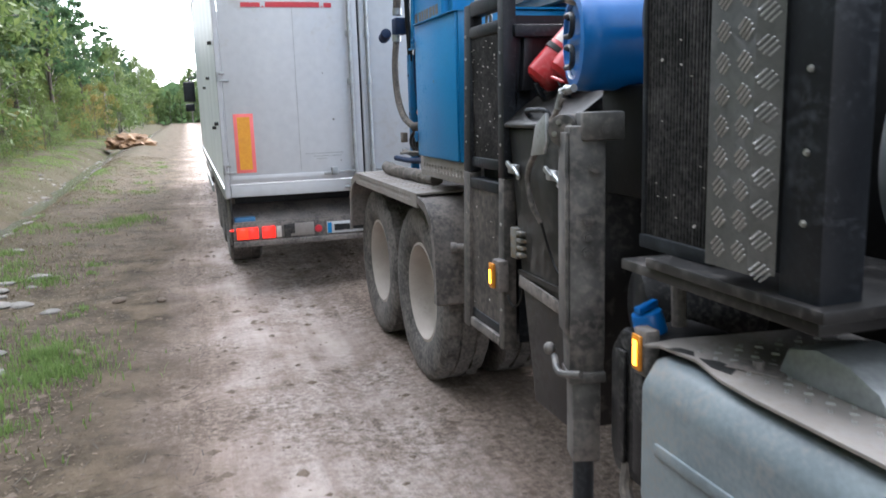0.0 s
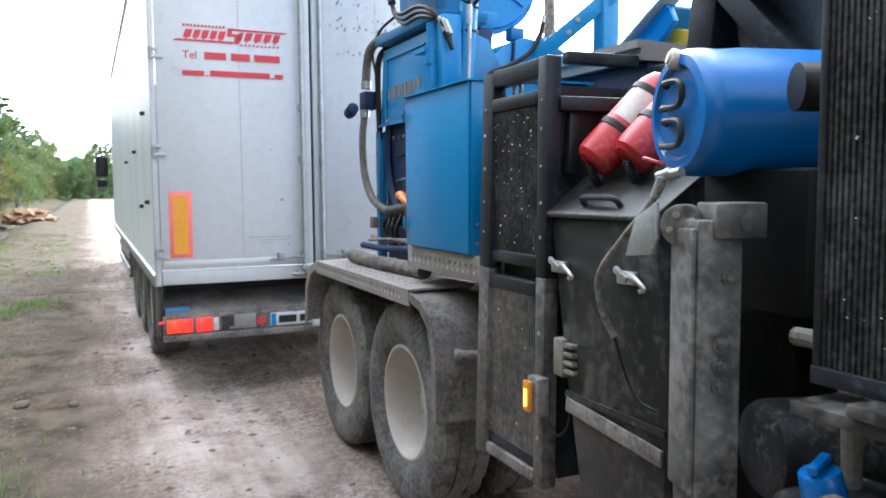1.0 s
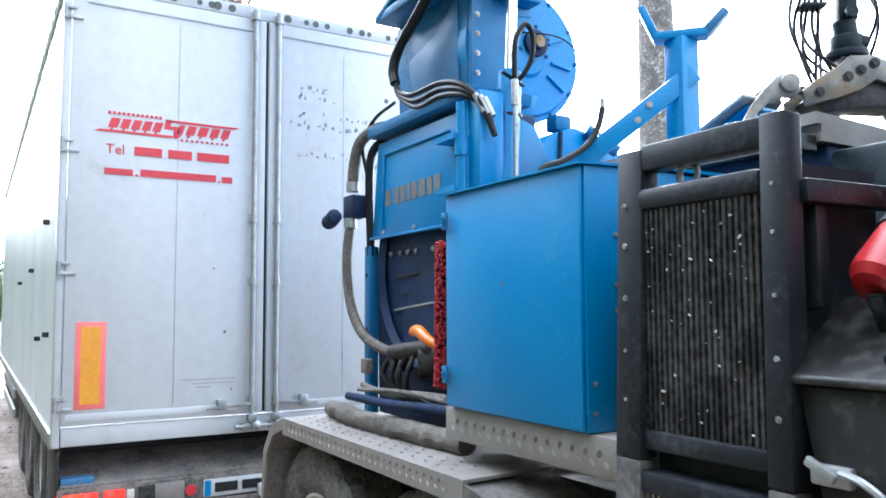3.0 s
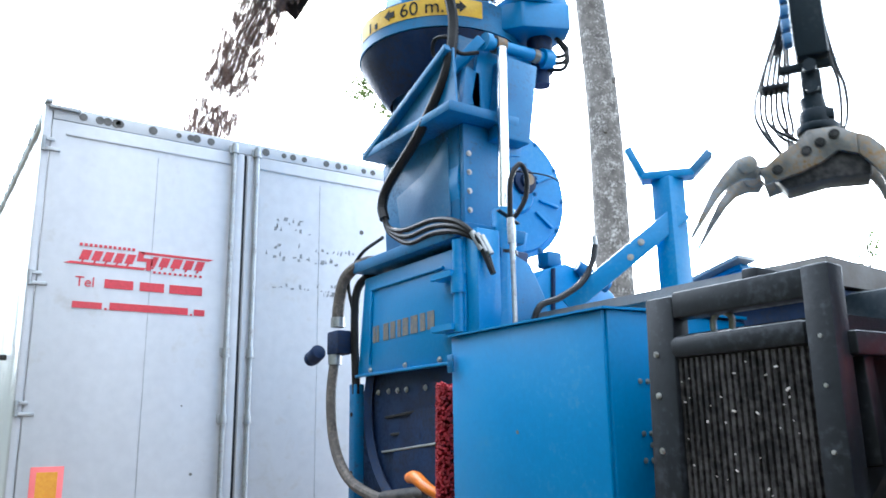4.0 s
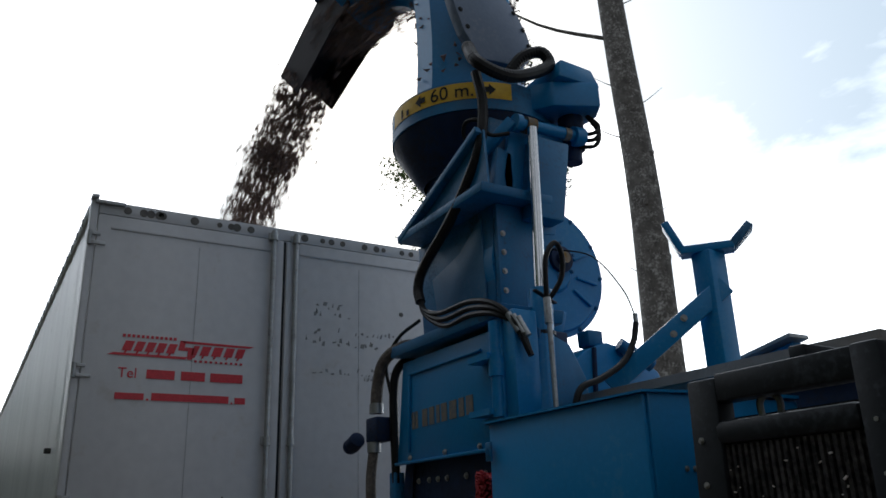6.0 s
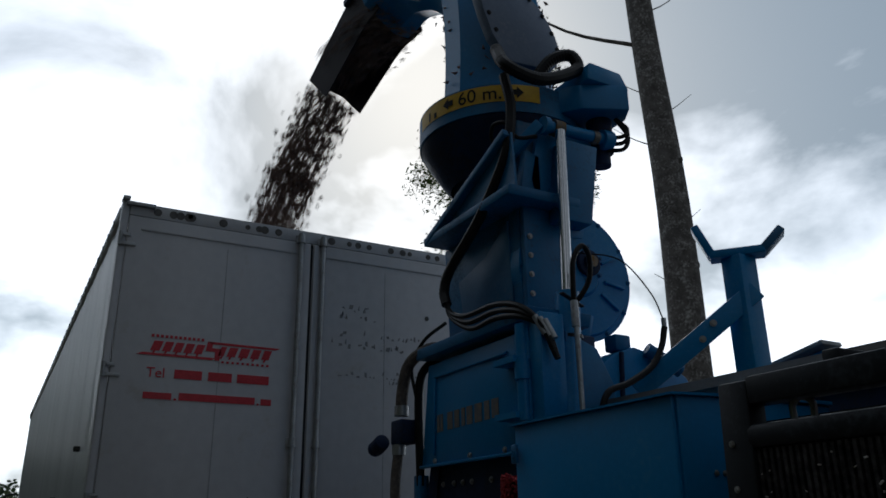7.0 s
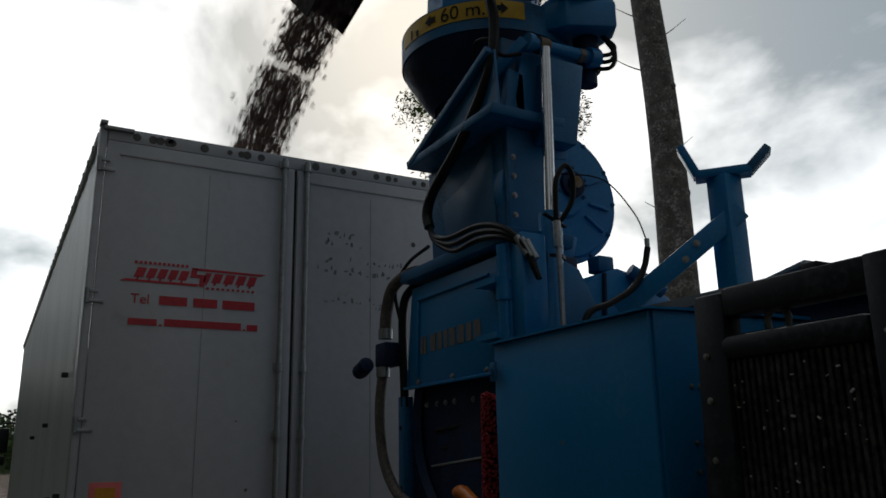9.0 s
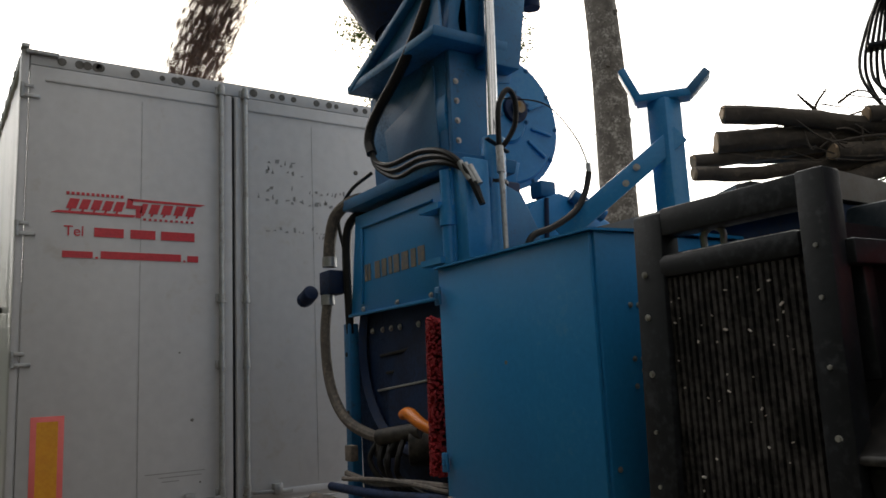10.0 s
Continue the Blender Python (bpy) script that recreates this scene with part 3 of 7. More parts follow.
def build_verge():
    rnd = random.Random(3)
    green, dry = [], []
    for _ in range(150):
        x, y = rnd.uniform(-2.9, -0.75), rnd.uniform(2.5, 30)
        if noise.noise((x * 0.9, y * 0.5, 2)) > -0.05:
            green.append((x, y, rnd.uniform(0.5, 1.3)))
    for x, y in ((-1.08, 5.76), (-1.25, 5.5), (-1.0, 5.3), (-1.3, 4.9), (-1.1, 13.5), (-1.3, 13), (-1.9, 9.5), (-1.8, 9), (-2.2, 10.5), (-1.7, 6.6), (-1.5, 8.7), (-1.2, 4.4), (-1.05, 6.1), (-1.2, 5.9), (-0.95, 5.6)):
        green += [(x + rnd.gauss(0, 0.1), y + rnd.gauss(0, 0.15), rnd.uniform(1.1, 1.8)) for _ in range(3)]
    for _ in range(420):
        x, y = rnd.uniform(-9, -4.2), rnd.uniform(8, 60)
        green.append((x, y, rnd.uniform(1, 2)))
    for _ in range(1150):
        x, y = -0.9 - 2.4 * rnd.random() ** 0.8, rnd.uniform(2, 34)
        dry.append((x, y, rnd.uniform(0.3, 0.9)))
    for _ in range(500):
        dry.append((rnd.uniform(-6.5, -2.6), rnd.uniform(6, 60), rnd.uniform(0.8, 1.8)))
    blades(green, "grass", GRASS, "green grass tufts on the road verge", (0.02, 0.075), 60, 0.18)
    blades(dry, "dry_grass", STRAW, "dry straw-coloured grass on the verge", (0.012, 0.05), 28, 0.28)
    # low leafy weeds among the grass
    wv, wf = leaf_cards([((x, y, ground_height(x, y) + 0.015), 0.10 * s) for x, y, s in green if x > -3.2], 70, 0.011, rnd)
    wv = [Vector((v.x, v.y, max(v.z * 0.6 + 0.4 * ground_height(v.x, v.y), ground_height(v.x, v.y) + 0.004))) for v in wv]
    me = bpy.data.meshes.new("weeds")
    me.from_pydata([tuple(v) for v in wv], [], wf)
    me.materials.append(GRASS)
    tagged(new("weeds", me), "low leafy green weeds on the verge", "weeds", kind="stuff")
    # dead leaves and bark flakes trodden flat
    lv, lf = leaf_cards([((-0.7 - 2.3 * rnd.random(), 2 + 22 * rnd.random() ** 1.4, 0), 0.25) for _ in range(2600)], 8, 0.019, rnd)
    lv = [(v.x, v.y, ground_height(v.x, v.y) + 0.004 + 0.03 * abs(v.z)) for v in lv]
    me = bpy.data.meshes.new("leaf_litter")
    me.from_pydata(lv, [], lf)
    me.materials.append(LITTER)
    tagged(new("leaf_litter", me), "brown dead leaves and bark flakes on the verge", "leaf litter", kind="stuff")
    # clods, stones and twigs trampled into the track
    vs, fs, tw, tf = [], [], [], []
    for _ in range(6500):
        x, y = rnd.uniform(-3.1, 3.4) - 1.2 * rnd.random(), 1.5 + 22 * rnd.random() ** 1.6
        if 0.5 < x < 1.5 and rnd.random() < 0.6:
            continue
        r = 0.006 + 0.03 * rnd.random() ** 4
        z = ground_height(x, y)
        k = len(vs)
        for a, b, c in ((1, 0, 0), (-1, 0, 0), (0, 1, 0), (0, -1, 0), (0, 0, 0.8), (0, 0, -0.6)):
            vs.append((x + r * (a + rnd.uniform(-0.3, 0.3)) * 1.3, y + r * (b + rnd.uniform(-0.3, 0.3)), z + r * c * 0.7))
        fs += [(k + i, k + j, k + q) for i, j, q in ((0, 2, 4), (2, 1, 4), (1, 3, 4), (3, 0, 4), (2, 0, 5), (1, 2, 5), (3, 1, 5), (0, 3, 5))]
    for _ in range(2600):
        x, y = -3.0 + 3.0 * rnd.random() ** 0.8, 1.5 + 20 * rnd.random() ** 1.5
        a, ln, w = rnd.random() * 3.14, 0.02 + 0.08 * rnd.random() ** 2, rnd.uniform(0.0015, 0.004)
        z = ground_height(x, y) + 0.006
        k = len(tw)
        dx, dy = math.cos(a), math.sin(a)
        tw += [(x - ln * dx - w * dy, y - ln * dy + w * dx, z), (x - ln * dx + w * dy, y - ln * dy - w * dx, z), (x + ln * dx, y + ln * dy, z + 0.01), (x, y, z + w * 2.5)]
        tf += [(k, k + 1, k + 3), (k + 1, k + 2, k + 3), (k + 2, k, k + 3), (k, k + 2, k + 1)]
    gv, gf = [], []
    for _ in range(2200):
        y = rnd.uniform(3, 60)
        x = -3.55 + 0.25 * math.sin(y * 0.11) + rnd.gauss(0.1, 0.30) + 0.25 * noise.noise((0, y * 0.4, 5))
        if noise.noise((x * 1.1, y * 0.45, 8)) < 0.02:
            continue
        r, z, k = 0.02 + 0.09 * rnd.random() ** 3, ground_height(x, y), len(gv)
        for a, b, c in ((1, 0, 0), (-1, 0, 0), (0, 1, 0), (0, -1, 0), (0, 0, 0.8), (0, 0, -0.6)):
            gv.append((x + r * (a + rnd.uniform(-0.3, 0.3)) * 1.3, y + r * (b + rnd.uniform(-0.3, 0.3)) * 1.3, z + r * c * 0.6))
        gf += [(k + i, k + j, k + q) for i, j, q in ((0, 2, 4), (2, 1, 4), (1, 3, 4), (3, 0, 4), (2, 0, 5), (1, 2, 5), (3, 1, 5), (0, 3, 5))]
    me = bpy.data.meshes.new("gravel")
    me.from_pydata(gv, [], gf)
    me.materials.append(STONE_LIGHT)
    tagged(new("gravel", me), "pale stones strewn along the ditch", "gravel", kind="stuff")
    for nm, v, f, mt, lb in (("clods", vs, fs, SOIL, "small stones and clods on the track"), ("twigs", tw, tf, BARK_DARK, "broken twigs and bark on the verge")):
        me = bpy.data.meshes.new(nm)
        me.from_pydata(v, [], f)
        me.materials.append(mt)
        tagged(new(nm, me), lb, "debris", kind="stuff")
    for i in range(14):
        x, y, r = -1.75 + rnd.gauss(0, 0.35), 7.6 + rnd.gauss(0, 1.6), rnd.uniform(0.04, 0.10)
        bm = ball((0, 0, 0), r, 10, (1.3, 1, 0.35))
        for v in bm.verts:
            v.co *= 1 + 0.45 * noise.noise(v.co * 9 + Vector((i, 0, 0)))
        moved(bm, Matrix.Translation((x, y, ground_height(x, y) + r * 0.1)))
        single("stone", bm, STONE_LIGHT, (x, y, ground_height(x, y) + r * 0.1), "pale flat stone half sunk in the verge", "stone", "verge stones")
    for x, y, r in ((-0.88, 5.95, 0.05), (-0.72, 7.5, 0.05), (-0.35, 7.4, 0.035)):
        bm = ball((0, 0, 0), r, 10, (1.2, 1, 0.7))
        for v in bm.verts:
            v.co *= 1 + 0.35 * noise.noise(v.co * 14 + Vector((x * 9, 0, 0)))
        moved(bm, Matrix.Translation((x, y, ground_height(x, y) + r * 0.3)))
        single("soil_clod", bm, SOIL, (x, y, ground_height(x, y) + r * 0.3), "dark clod of soil lying on the verge", "soil")


# ---- trees ----
def leaf_cards(clumps, per, size, rnd):
    vs, fs = [], []
    for c, r in clumps:
        for _ in range(per):
            d = Vector((rnd.gauss(0, 1), rnd.gauss(0, 1), rnd.gauss(0, 0.8)))
            p = Vector(c) + d.normalized() * r * rnd.random() ** 0.5
            u = Vector((rnd.gauss(0, 1), rnd.gauss(0, 1), rnd.gauss(0, 1))).normalized()
            w = u.orthogonal().normalized()
            s = size * rnd.uniform(0.6, 1.4)
            k = len(vs)
            vs += [p - u * s, p + w * s * 0.45, p + u * s, p - w * s * 0.45]
            fs.append((k, k + 1, k + 2, k + 3))
    return vs, fs


def crown_mesh(name, clumps, per, size, mat, seed):
    rnd = random.Random(seed)
    vs, fs = leaf_cards(clumps, per, size, rnd)
    me = bpy.data.meshes.new(name)
    me.from_pydata([tuple(v) for v in vs], [], fs)
    me.materials.append(mat)
    return me


def make_tree(kind, height, seed, label, mat, bark=BARK):
    rnd = random.Random(seed)
    t = thing("tree", (0, 0, 0), label, "tree", "roadside trees")
    r = height * 0.013
    top = Vector((rnd.uniform(-0.3, 0.3), rnd.uniform(-0.3, 0.3), height * 0.96))
    trunk = [tube([(0, 0, -0.3), (rnd.uniform(-.1, .1), rnd.uniform(-.1, .1), height * 0.4), top], r, 8, 5, lambda u: 1.15 - 0.95 * u)]
    clumps = []
    if kind == "pine":
        for k in range(int(height * 2.2)):
            f = 0.38 + 0.60 * k / (height * 2.2)
            a = k * 2.4
            ln = height * 0.17 * (1.08 - f) / 0.62 * rnd.uniform(0.7, 1.2) + 0.3
            tip = Vector((ln * math.cos(a), ln * math.sin(a), height * f + 0.12 * ln))
            trunk.append(tube([(0, 0, height * f - 0.2 * ln), tip * 0.5 + Vector((0, 0, height * f * 0.5 - 0.05 * ln)), tip], r * 0.22, 4, 1, lambda u: 1 - 0.8 * u))
            clumps += [(tip * q + Vector((0, 0, height * f * (1 - q))), 0.34 * ln ** 0.5 * rnd.uniform(0.7, 1.2)) for q in (0.55, 0.8, 1.0)]
    else:
        low = {"broad": 0.10, "bush": 0.02, "tall": 0.42, "slim": 0.12}[kind]
        wide = {"broad": 0.26, "bush": 0.42, "tall": 0.14, "slim": 0.11}[kind]
        for k in range({"broad": 46, "bush": 26, "tall": 46, "slim": 26}[kind]):
            f = low + (1 - low) * rnd.random() ** 0.85
            g = (f - low) / (1 - low)
            rad = height * wide * (math.sin(math.pi * min(1, 0.22 + 0.80 * g)) ** 0.7) * rnd.uniform(0.35, 1.1)
            a = rnd.random() * 6.283
            tip = Vector((rad * math.cos(a), rad * math.sin(a), height * f))
            if rnd.random() < 0.6:
                trunk.append(tube([(0, 0, max(0.2, height * f - rad * 0.9)), tip * 0.5 + Vector((0, 0, height * f * 0.5 - rad * 0.15)), tip], r * 0.25, 4, 2, lambda u: 1 - 0.8 * u))
            clumps.append((tip, height * {"broad": 0.075, "bush": 0.11, "tall": 0.05, "slim": 0.045}[kind] * rnd.uniform(0.6, 1.2)))
    ob = part("trunk", join(*trunk), bark, t)
    per, size = {"pine": (30, 0.155), "broad": (54, 0.135), "bush": (74, 0.088), "tall": (420, 0.05), "slim": (44, 0.07)}[kind]
    cr = new("crown", crown_mesh("crown", clumps, per, size * (height / 9) ** 0.5, mat, seed))
    cr.parent = t
    return t


def place_tree(proto, x, y, scale, turn):
    c = copy_thing(proto, pose(x, y, ground_height(x, y) - 0.05, 0, 0, turn))
    c.scale = (scale,) * 3
    return c


def build_trees():
    rnd = random.Random(11)
    protos = [
        make_tree("pine", 13, 1, "tall dark green pine at the forest edge", NEEDLES, BARK_DARK),
        make_tree("pine", 10, 2, "dark green pine at the forest edge", NEEDLES, BARK_DARK),
        make_tree("broad", 9, 3, "leafy green birch at the forest edge", LEAF_GREEN),
        make_tree("broad", 7, 4, "green alder at the forest edge", LEAF_GREEN),
        make_tree("bush", 4, 5, "yellowing autumn bush beside the ditch", LEAF_OLIVE, BARK_DARK),
        make_tree("bush", 5, 6, "green willow bush beside the ditch", LEAF_GREEN, BARK_DARK),
        make_tree("slim", 9, 8, "slim young birch with thin foliage", LEAF_GREEN, BARK_DARK),
    ]
    spots = []
    for k in range(26):
        y = 17 + k * 2.1
        spots.append((rnd.choice((0, 1, 2, 3, 2)), -8.3 - rnd.random() * 1.6, y + rnd.uniform(-1, 1), rnd.uniform(0.75, 1.05)))
        spots.append((rnd.choice((3, 5, 5, 5, 4)), -6.9 - rnd.random() * 0.9, y + rnd.uniform(-1, 1), rnd.uniform(0.5, 0.8)))
        if k % 2:
            spots.append((rnd.choice((0, 1)), -11 - rnd.random() * 2, y + rnd.uniform(-1, 1), rnd.uniform(0.9, 1.15)))
        if k % 2:
            spots.append((rnd.choice((4, 5)), -6.3 - rnd.random() * 0.6, y + 6, rnd.uniform(0.3, 0.5)))
    spots += [(1, -6.75, 60, 0.95), (2, -7.4, 36, 1.25), (0, -7.7, 39, 1.0), (2, -7.2, 29, 1.25), (0, -8.0, 44, 1.0), (3, -7.0, 49, 1.1), (2, -7.6, 24, 1.3), (1, -7.3, 53, 0.8)]
    spots += [(1, -6.6, 47, 1.0), (0, -8.2, 33, 1.0), (0, -7.8, 29, 1.1), (4, -6.2, 60, 0.9), (4, -6.0, 66, 0.95), (4, -5.6, 56, 0.7)]
    for k in range(24):
        y = 68 + k * 6
        spots.append((rnd.choice((3, 4, 4, 2, 5)), -5.2 - rnd.random() * 1.8, y, rnd.uniform(0.8, 1.1)))
        spots.append((rnd.choice((0, 1, 2, 3)), -7.5 - rnd.random() * 4, y + 3, rnd.uniform(0.8, 1.1)))
        spots.append((rnd.choice((0, 1, 2)), 9 + rnd.random() * 4, y, rnd.uniform(0.7, 1.0)))
    for k in range(22):
        spots.append((rnd.choice((0, 2, 2)), -12 + k * 1.4, 212 + rnd.uniform(-6, 6), rnd.uniform(0.8, 1.1)))
    for k in range(34):
        u = rnd.uniform(0, 1)
        spots.append((6, 28 + 10 * rnd.random() - 6 * u, 8 + 34 * u, rnd.uniform(0.66, 0.92)))
    # added unseen trees continue the wood beside and behind, to dim the truck's side
    for k in range(15):
        y = 14 - 3.4 * k
        spots.append((rnd.choice((0, 2, 0)), -8.2 - rnd.random() * 1.5, y + rnd.uniform(-1, 1), rnd.uniform(0.95, 1.2)))
        spots.append((rnd.choice((3, 5, 2)), -6.9 - rnd.random() * 0.8, y + 1.5, rnd.uniform(0.6, 0.9)))
        spots.append((rnd.choice((0, 0, 2)), -11 - rnd.random() * 3, y + rnd.uniform(-1, 1), rnd.uniform(1.1, 1.35)))
    for k in range(9):
        spots.append((rnd.choice((4, 5)), -7 + k * 1.9, 198 + rnd.uniform(-5, 5), rnd.uniform(1.3, 1.9)))
    for k in range(16):
        spots.append((rnd.choice((3, 5, 2)), -6.5 + k * 0.95, 150 + rnd.uniform(-4, 4), rnd.uniform(0.8, 1.2)))
    for k in range(20):
        spots.append((rnd.choice((4, 5, 5)), -5.9 - rnd.random() * 1.0, 13 + k * 2.3 + rnd.uniform(-1, 1), rnd.uniform(0.28, 0.45)))
    for i, x, y, s in spots:
        place_tree(protos[i], x, y, s, rnd.uniform(0, 360))
    tall = make_tree("tall", 17, 21, "tall aspen with loose leafy crown behind the chipper", LEAF_GREEN)
    tall.location = (11.1, 18.97, ground_height(11.1, 18.97))
    # parked out of the way: the first of each kind takes a place of its own in the wood
    for i, p in enumerate(protos):
        p.location = (-16 - i * 1.5, 26 + 5 * i, ground_height(-16, 26))
    # the closed wood behind the first rows of trees
    def wood(name, path, tall):
        vs, fs = [], []
        for i, (x, y) in enumerate(path):
            for j in range(9):
                u = j / 8
                bulge = 1.6 * math.sin(math.pi * u) + 0.9 * noise.noise((i * 0.7, j * 0.9, tall))
                h = tall * u * (1 + 0.30 * noise.noise((i * 0.55, 3, tall))) + 0.5 * noise.noise((i * 0.9, j * 1.3, 7))
                vs.append((x + bulge, y - 0.5 * bulge, h - 0.2))
        for i in range(len(path) - 1):
            for j in range(8):
                k = i * 9 + j
                fs.append((k, k + 9, k + 10, k + 1))
        lv, lf = leaf_cards([(v, 0.75) for v in vs[2::1]], 14, 0.30, random.Random(5))
        k = len(vs)
        me = bpy.data.meshes.new(name)
        me.from_pydata(vs + [tuple(v) for v in lv], [], fs + [tuple(k + q for q in f) for f in lf])
        me.materials.append(NEEDLES)
        tagged(new(name, me), "dense dark green wood behind the roadside trees", "woods", kind="stuff")

    wood("far_woods", [(-13.5 + 0.8 * math.sin(k), -40 + 1.7 * k) for k in range(112)], 6.0)
    wood("far_woods", [(-15 + 1.3 * k, 158 - 0.2 * k) for k in range(26)], 6.5)
    # the bare trunk beside the track
    t = thing("bare_tree", (11.2, 12.9, 0), "bare aspen trunk with pale lichen spots and broken twigs", "tree")
    part("trunk", tube([(11.2, 12.9, -0.2), (11.15, 12.9, 4), (11.1, 12.85, 8), (10.85, 12.85, 11.5), (10.6, 12.8, 15), (10.4, 12.8, 19)], 0.41, 16, 6, lambda u: 1.0 - 0.5 * u), BARK, t)
    for h, a, ln in ((6.2, 200, 0.5), (7.4, 20, 0.7), (8.3, 60, 0.8), (9.2, 170, 0.9), (9.9, 10, 0.9), (10.4, 190, 0.6), (11.6, 190, 3.2), (12.4, 30, 1.6)):
        p = Vector((11.15 - 0.05 * max(0, h - 5), 12.87, h))
        d = Vector((math.cos(radians(a)) * 0.82, -math.cos(radians(a)) * 0.55 + 0.1, 0.35))
        part("branch", tube([p, p + d * ln * 0.5 + Vector((0, 0, 0.05)), p + d * ln + Vector((0, 0, 0.25 * ln))], 0.018 if ln < 2 else 0.05, 6, 4, lambda u: 1 - 0.75 * u), BARK, t)
    for p, r in (((10.98, 12.6, 5.4), 0.06), ((11.3, 12.6, 6.6), 0.06), ((10.85, 12.6, 7.7), 0.06), ((11.1, 12.5, 8.8), 0.05)):
        part("knot", ball(p, r, 10, (1, 0.8, 1.4)), BARK, t)
    # a heap of fresh brush and bark far down the verge
    bm = bmesh.new()
    bmesh.ops.create_icosphere(bm, subdivisions=4, radius=1.0)
    for v in bm.verts:
        v.co *= 1 + 0.35 * noise.noise(v.co * 2.5) + 0.2 * noise.noise(v.co * 9) + 0.1 * noise.noise(v.co * 21)
        v.co = Vector((v.co.x * 1.2, v.co.y * 1.5, max(v.co.z, -0.2) * 0.62))
    moved(bm, Matrix.Translation((-3.0, 46, 0.05)))
    single("brush_heap", bm, HEAP, (-3.0, 46, 0.05), "heap of fresh orange-brown bark and brush beside the ditch", "brush heap", kind="stuff")



# ---- wheels ----
def tyre_bm(c, r, w, n=80):
    h = w / 2
    prof = [(r * 0.56, -h * 0.72), (r * 0.60, -h * 0.86), (r * 0.72, -h * 0.98), (r * 0.84, -h), (r * 0.935, -h * 0.95), (r * 0.975, -h * 0.86), (r, -h * 0.80), (r, -h * 0.36), (r - 0.012, -h * 0.34), (r - 0.012, -h * 0.27), (r, -h * 0.25), (r, h * 0.25), (r - 0.012, h * 0.27), (r - 0.012, h * 0.34), (r, h * 0.36), (r, h * 0.80), (r * 0.975, h * 0.86), (r * 0.935, h * 0.95), (r * 0.84, h), (r * 0.72, h * 0.98), (r * 0.56, h * 0.72)]
    groove = {5, 6, 7, 14, 15, 16}
    return lathe(prof, c, "x", n, lambda j, k: -0.020 if (j in groove and k % 4 == 0) else (-0.008 if j in (10, 11) and (k + 2) % 4 == 0 else 0))


def rim_bm(c, r, w, dish):
    h = w / 2
    prof = [(r * 0.57, -h * 0.70), (r * 0.575, -h * 0.80), (r * 0.545, -h * 0.82), (r * 0.53, -h * 0.74), (r * 0.515, -h * 0.5), (r * 0.50, -h + dish * 0.75), (r * 0.45, -h + dish * 0.95), (r * 0.38, -h + dish * 1.05), (r * 0.22, -h + dish * 1.08), (r * 0.20, -h + dish * 1.0), (r * 0.18, -h + dish * 0.86), (r * 0.12, -h + dish * 0.80), (r * 0.0, -h + dish * 0.78)]
    return lathe(prof, c, "x", 40)


def wheel(name, parent, c, r, w, dish, rim_mat=RIM):
    ob = part(name, tyre_bm(c, r, w), RUBBER, parent)
    rim = part("rim", rim_bm(c, r, w, dish), rim_mat, ob, "dusty steel rim")
    x = c[0] - w / 2 + dish * 1.0
    part("wheel_nuts", join(*bolts([(x, c[1] + r * 0.30 * math.cos(k * 0.628), c[2] + r * 0.30 * math.sin(k * 0.628)) for k in range(10)], (-1, 0, 0), 0.010, 0.02)), rim_mat, ob, "", "stuff")
    return ob


# ---- the walking-floor trailer being filled ----
TX0, TX1, TY, TF, TTOP = 0.28, 2.83, 7.385, 18.35, 3.849


def bars(rows, mat, name, parent, label=""):
    """Plain bars in place of lettering: x from, x to, z from, z to on the rear doors."""
    return part(name, pieces(*[box(a, b, TY - 0.0255, TY - 0.021, c, d) for a, b, c, d in rows]), mat, parent, label)


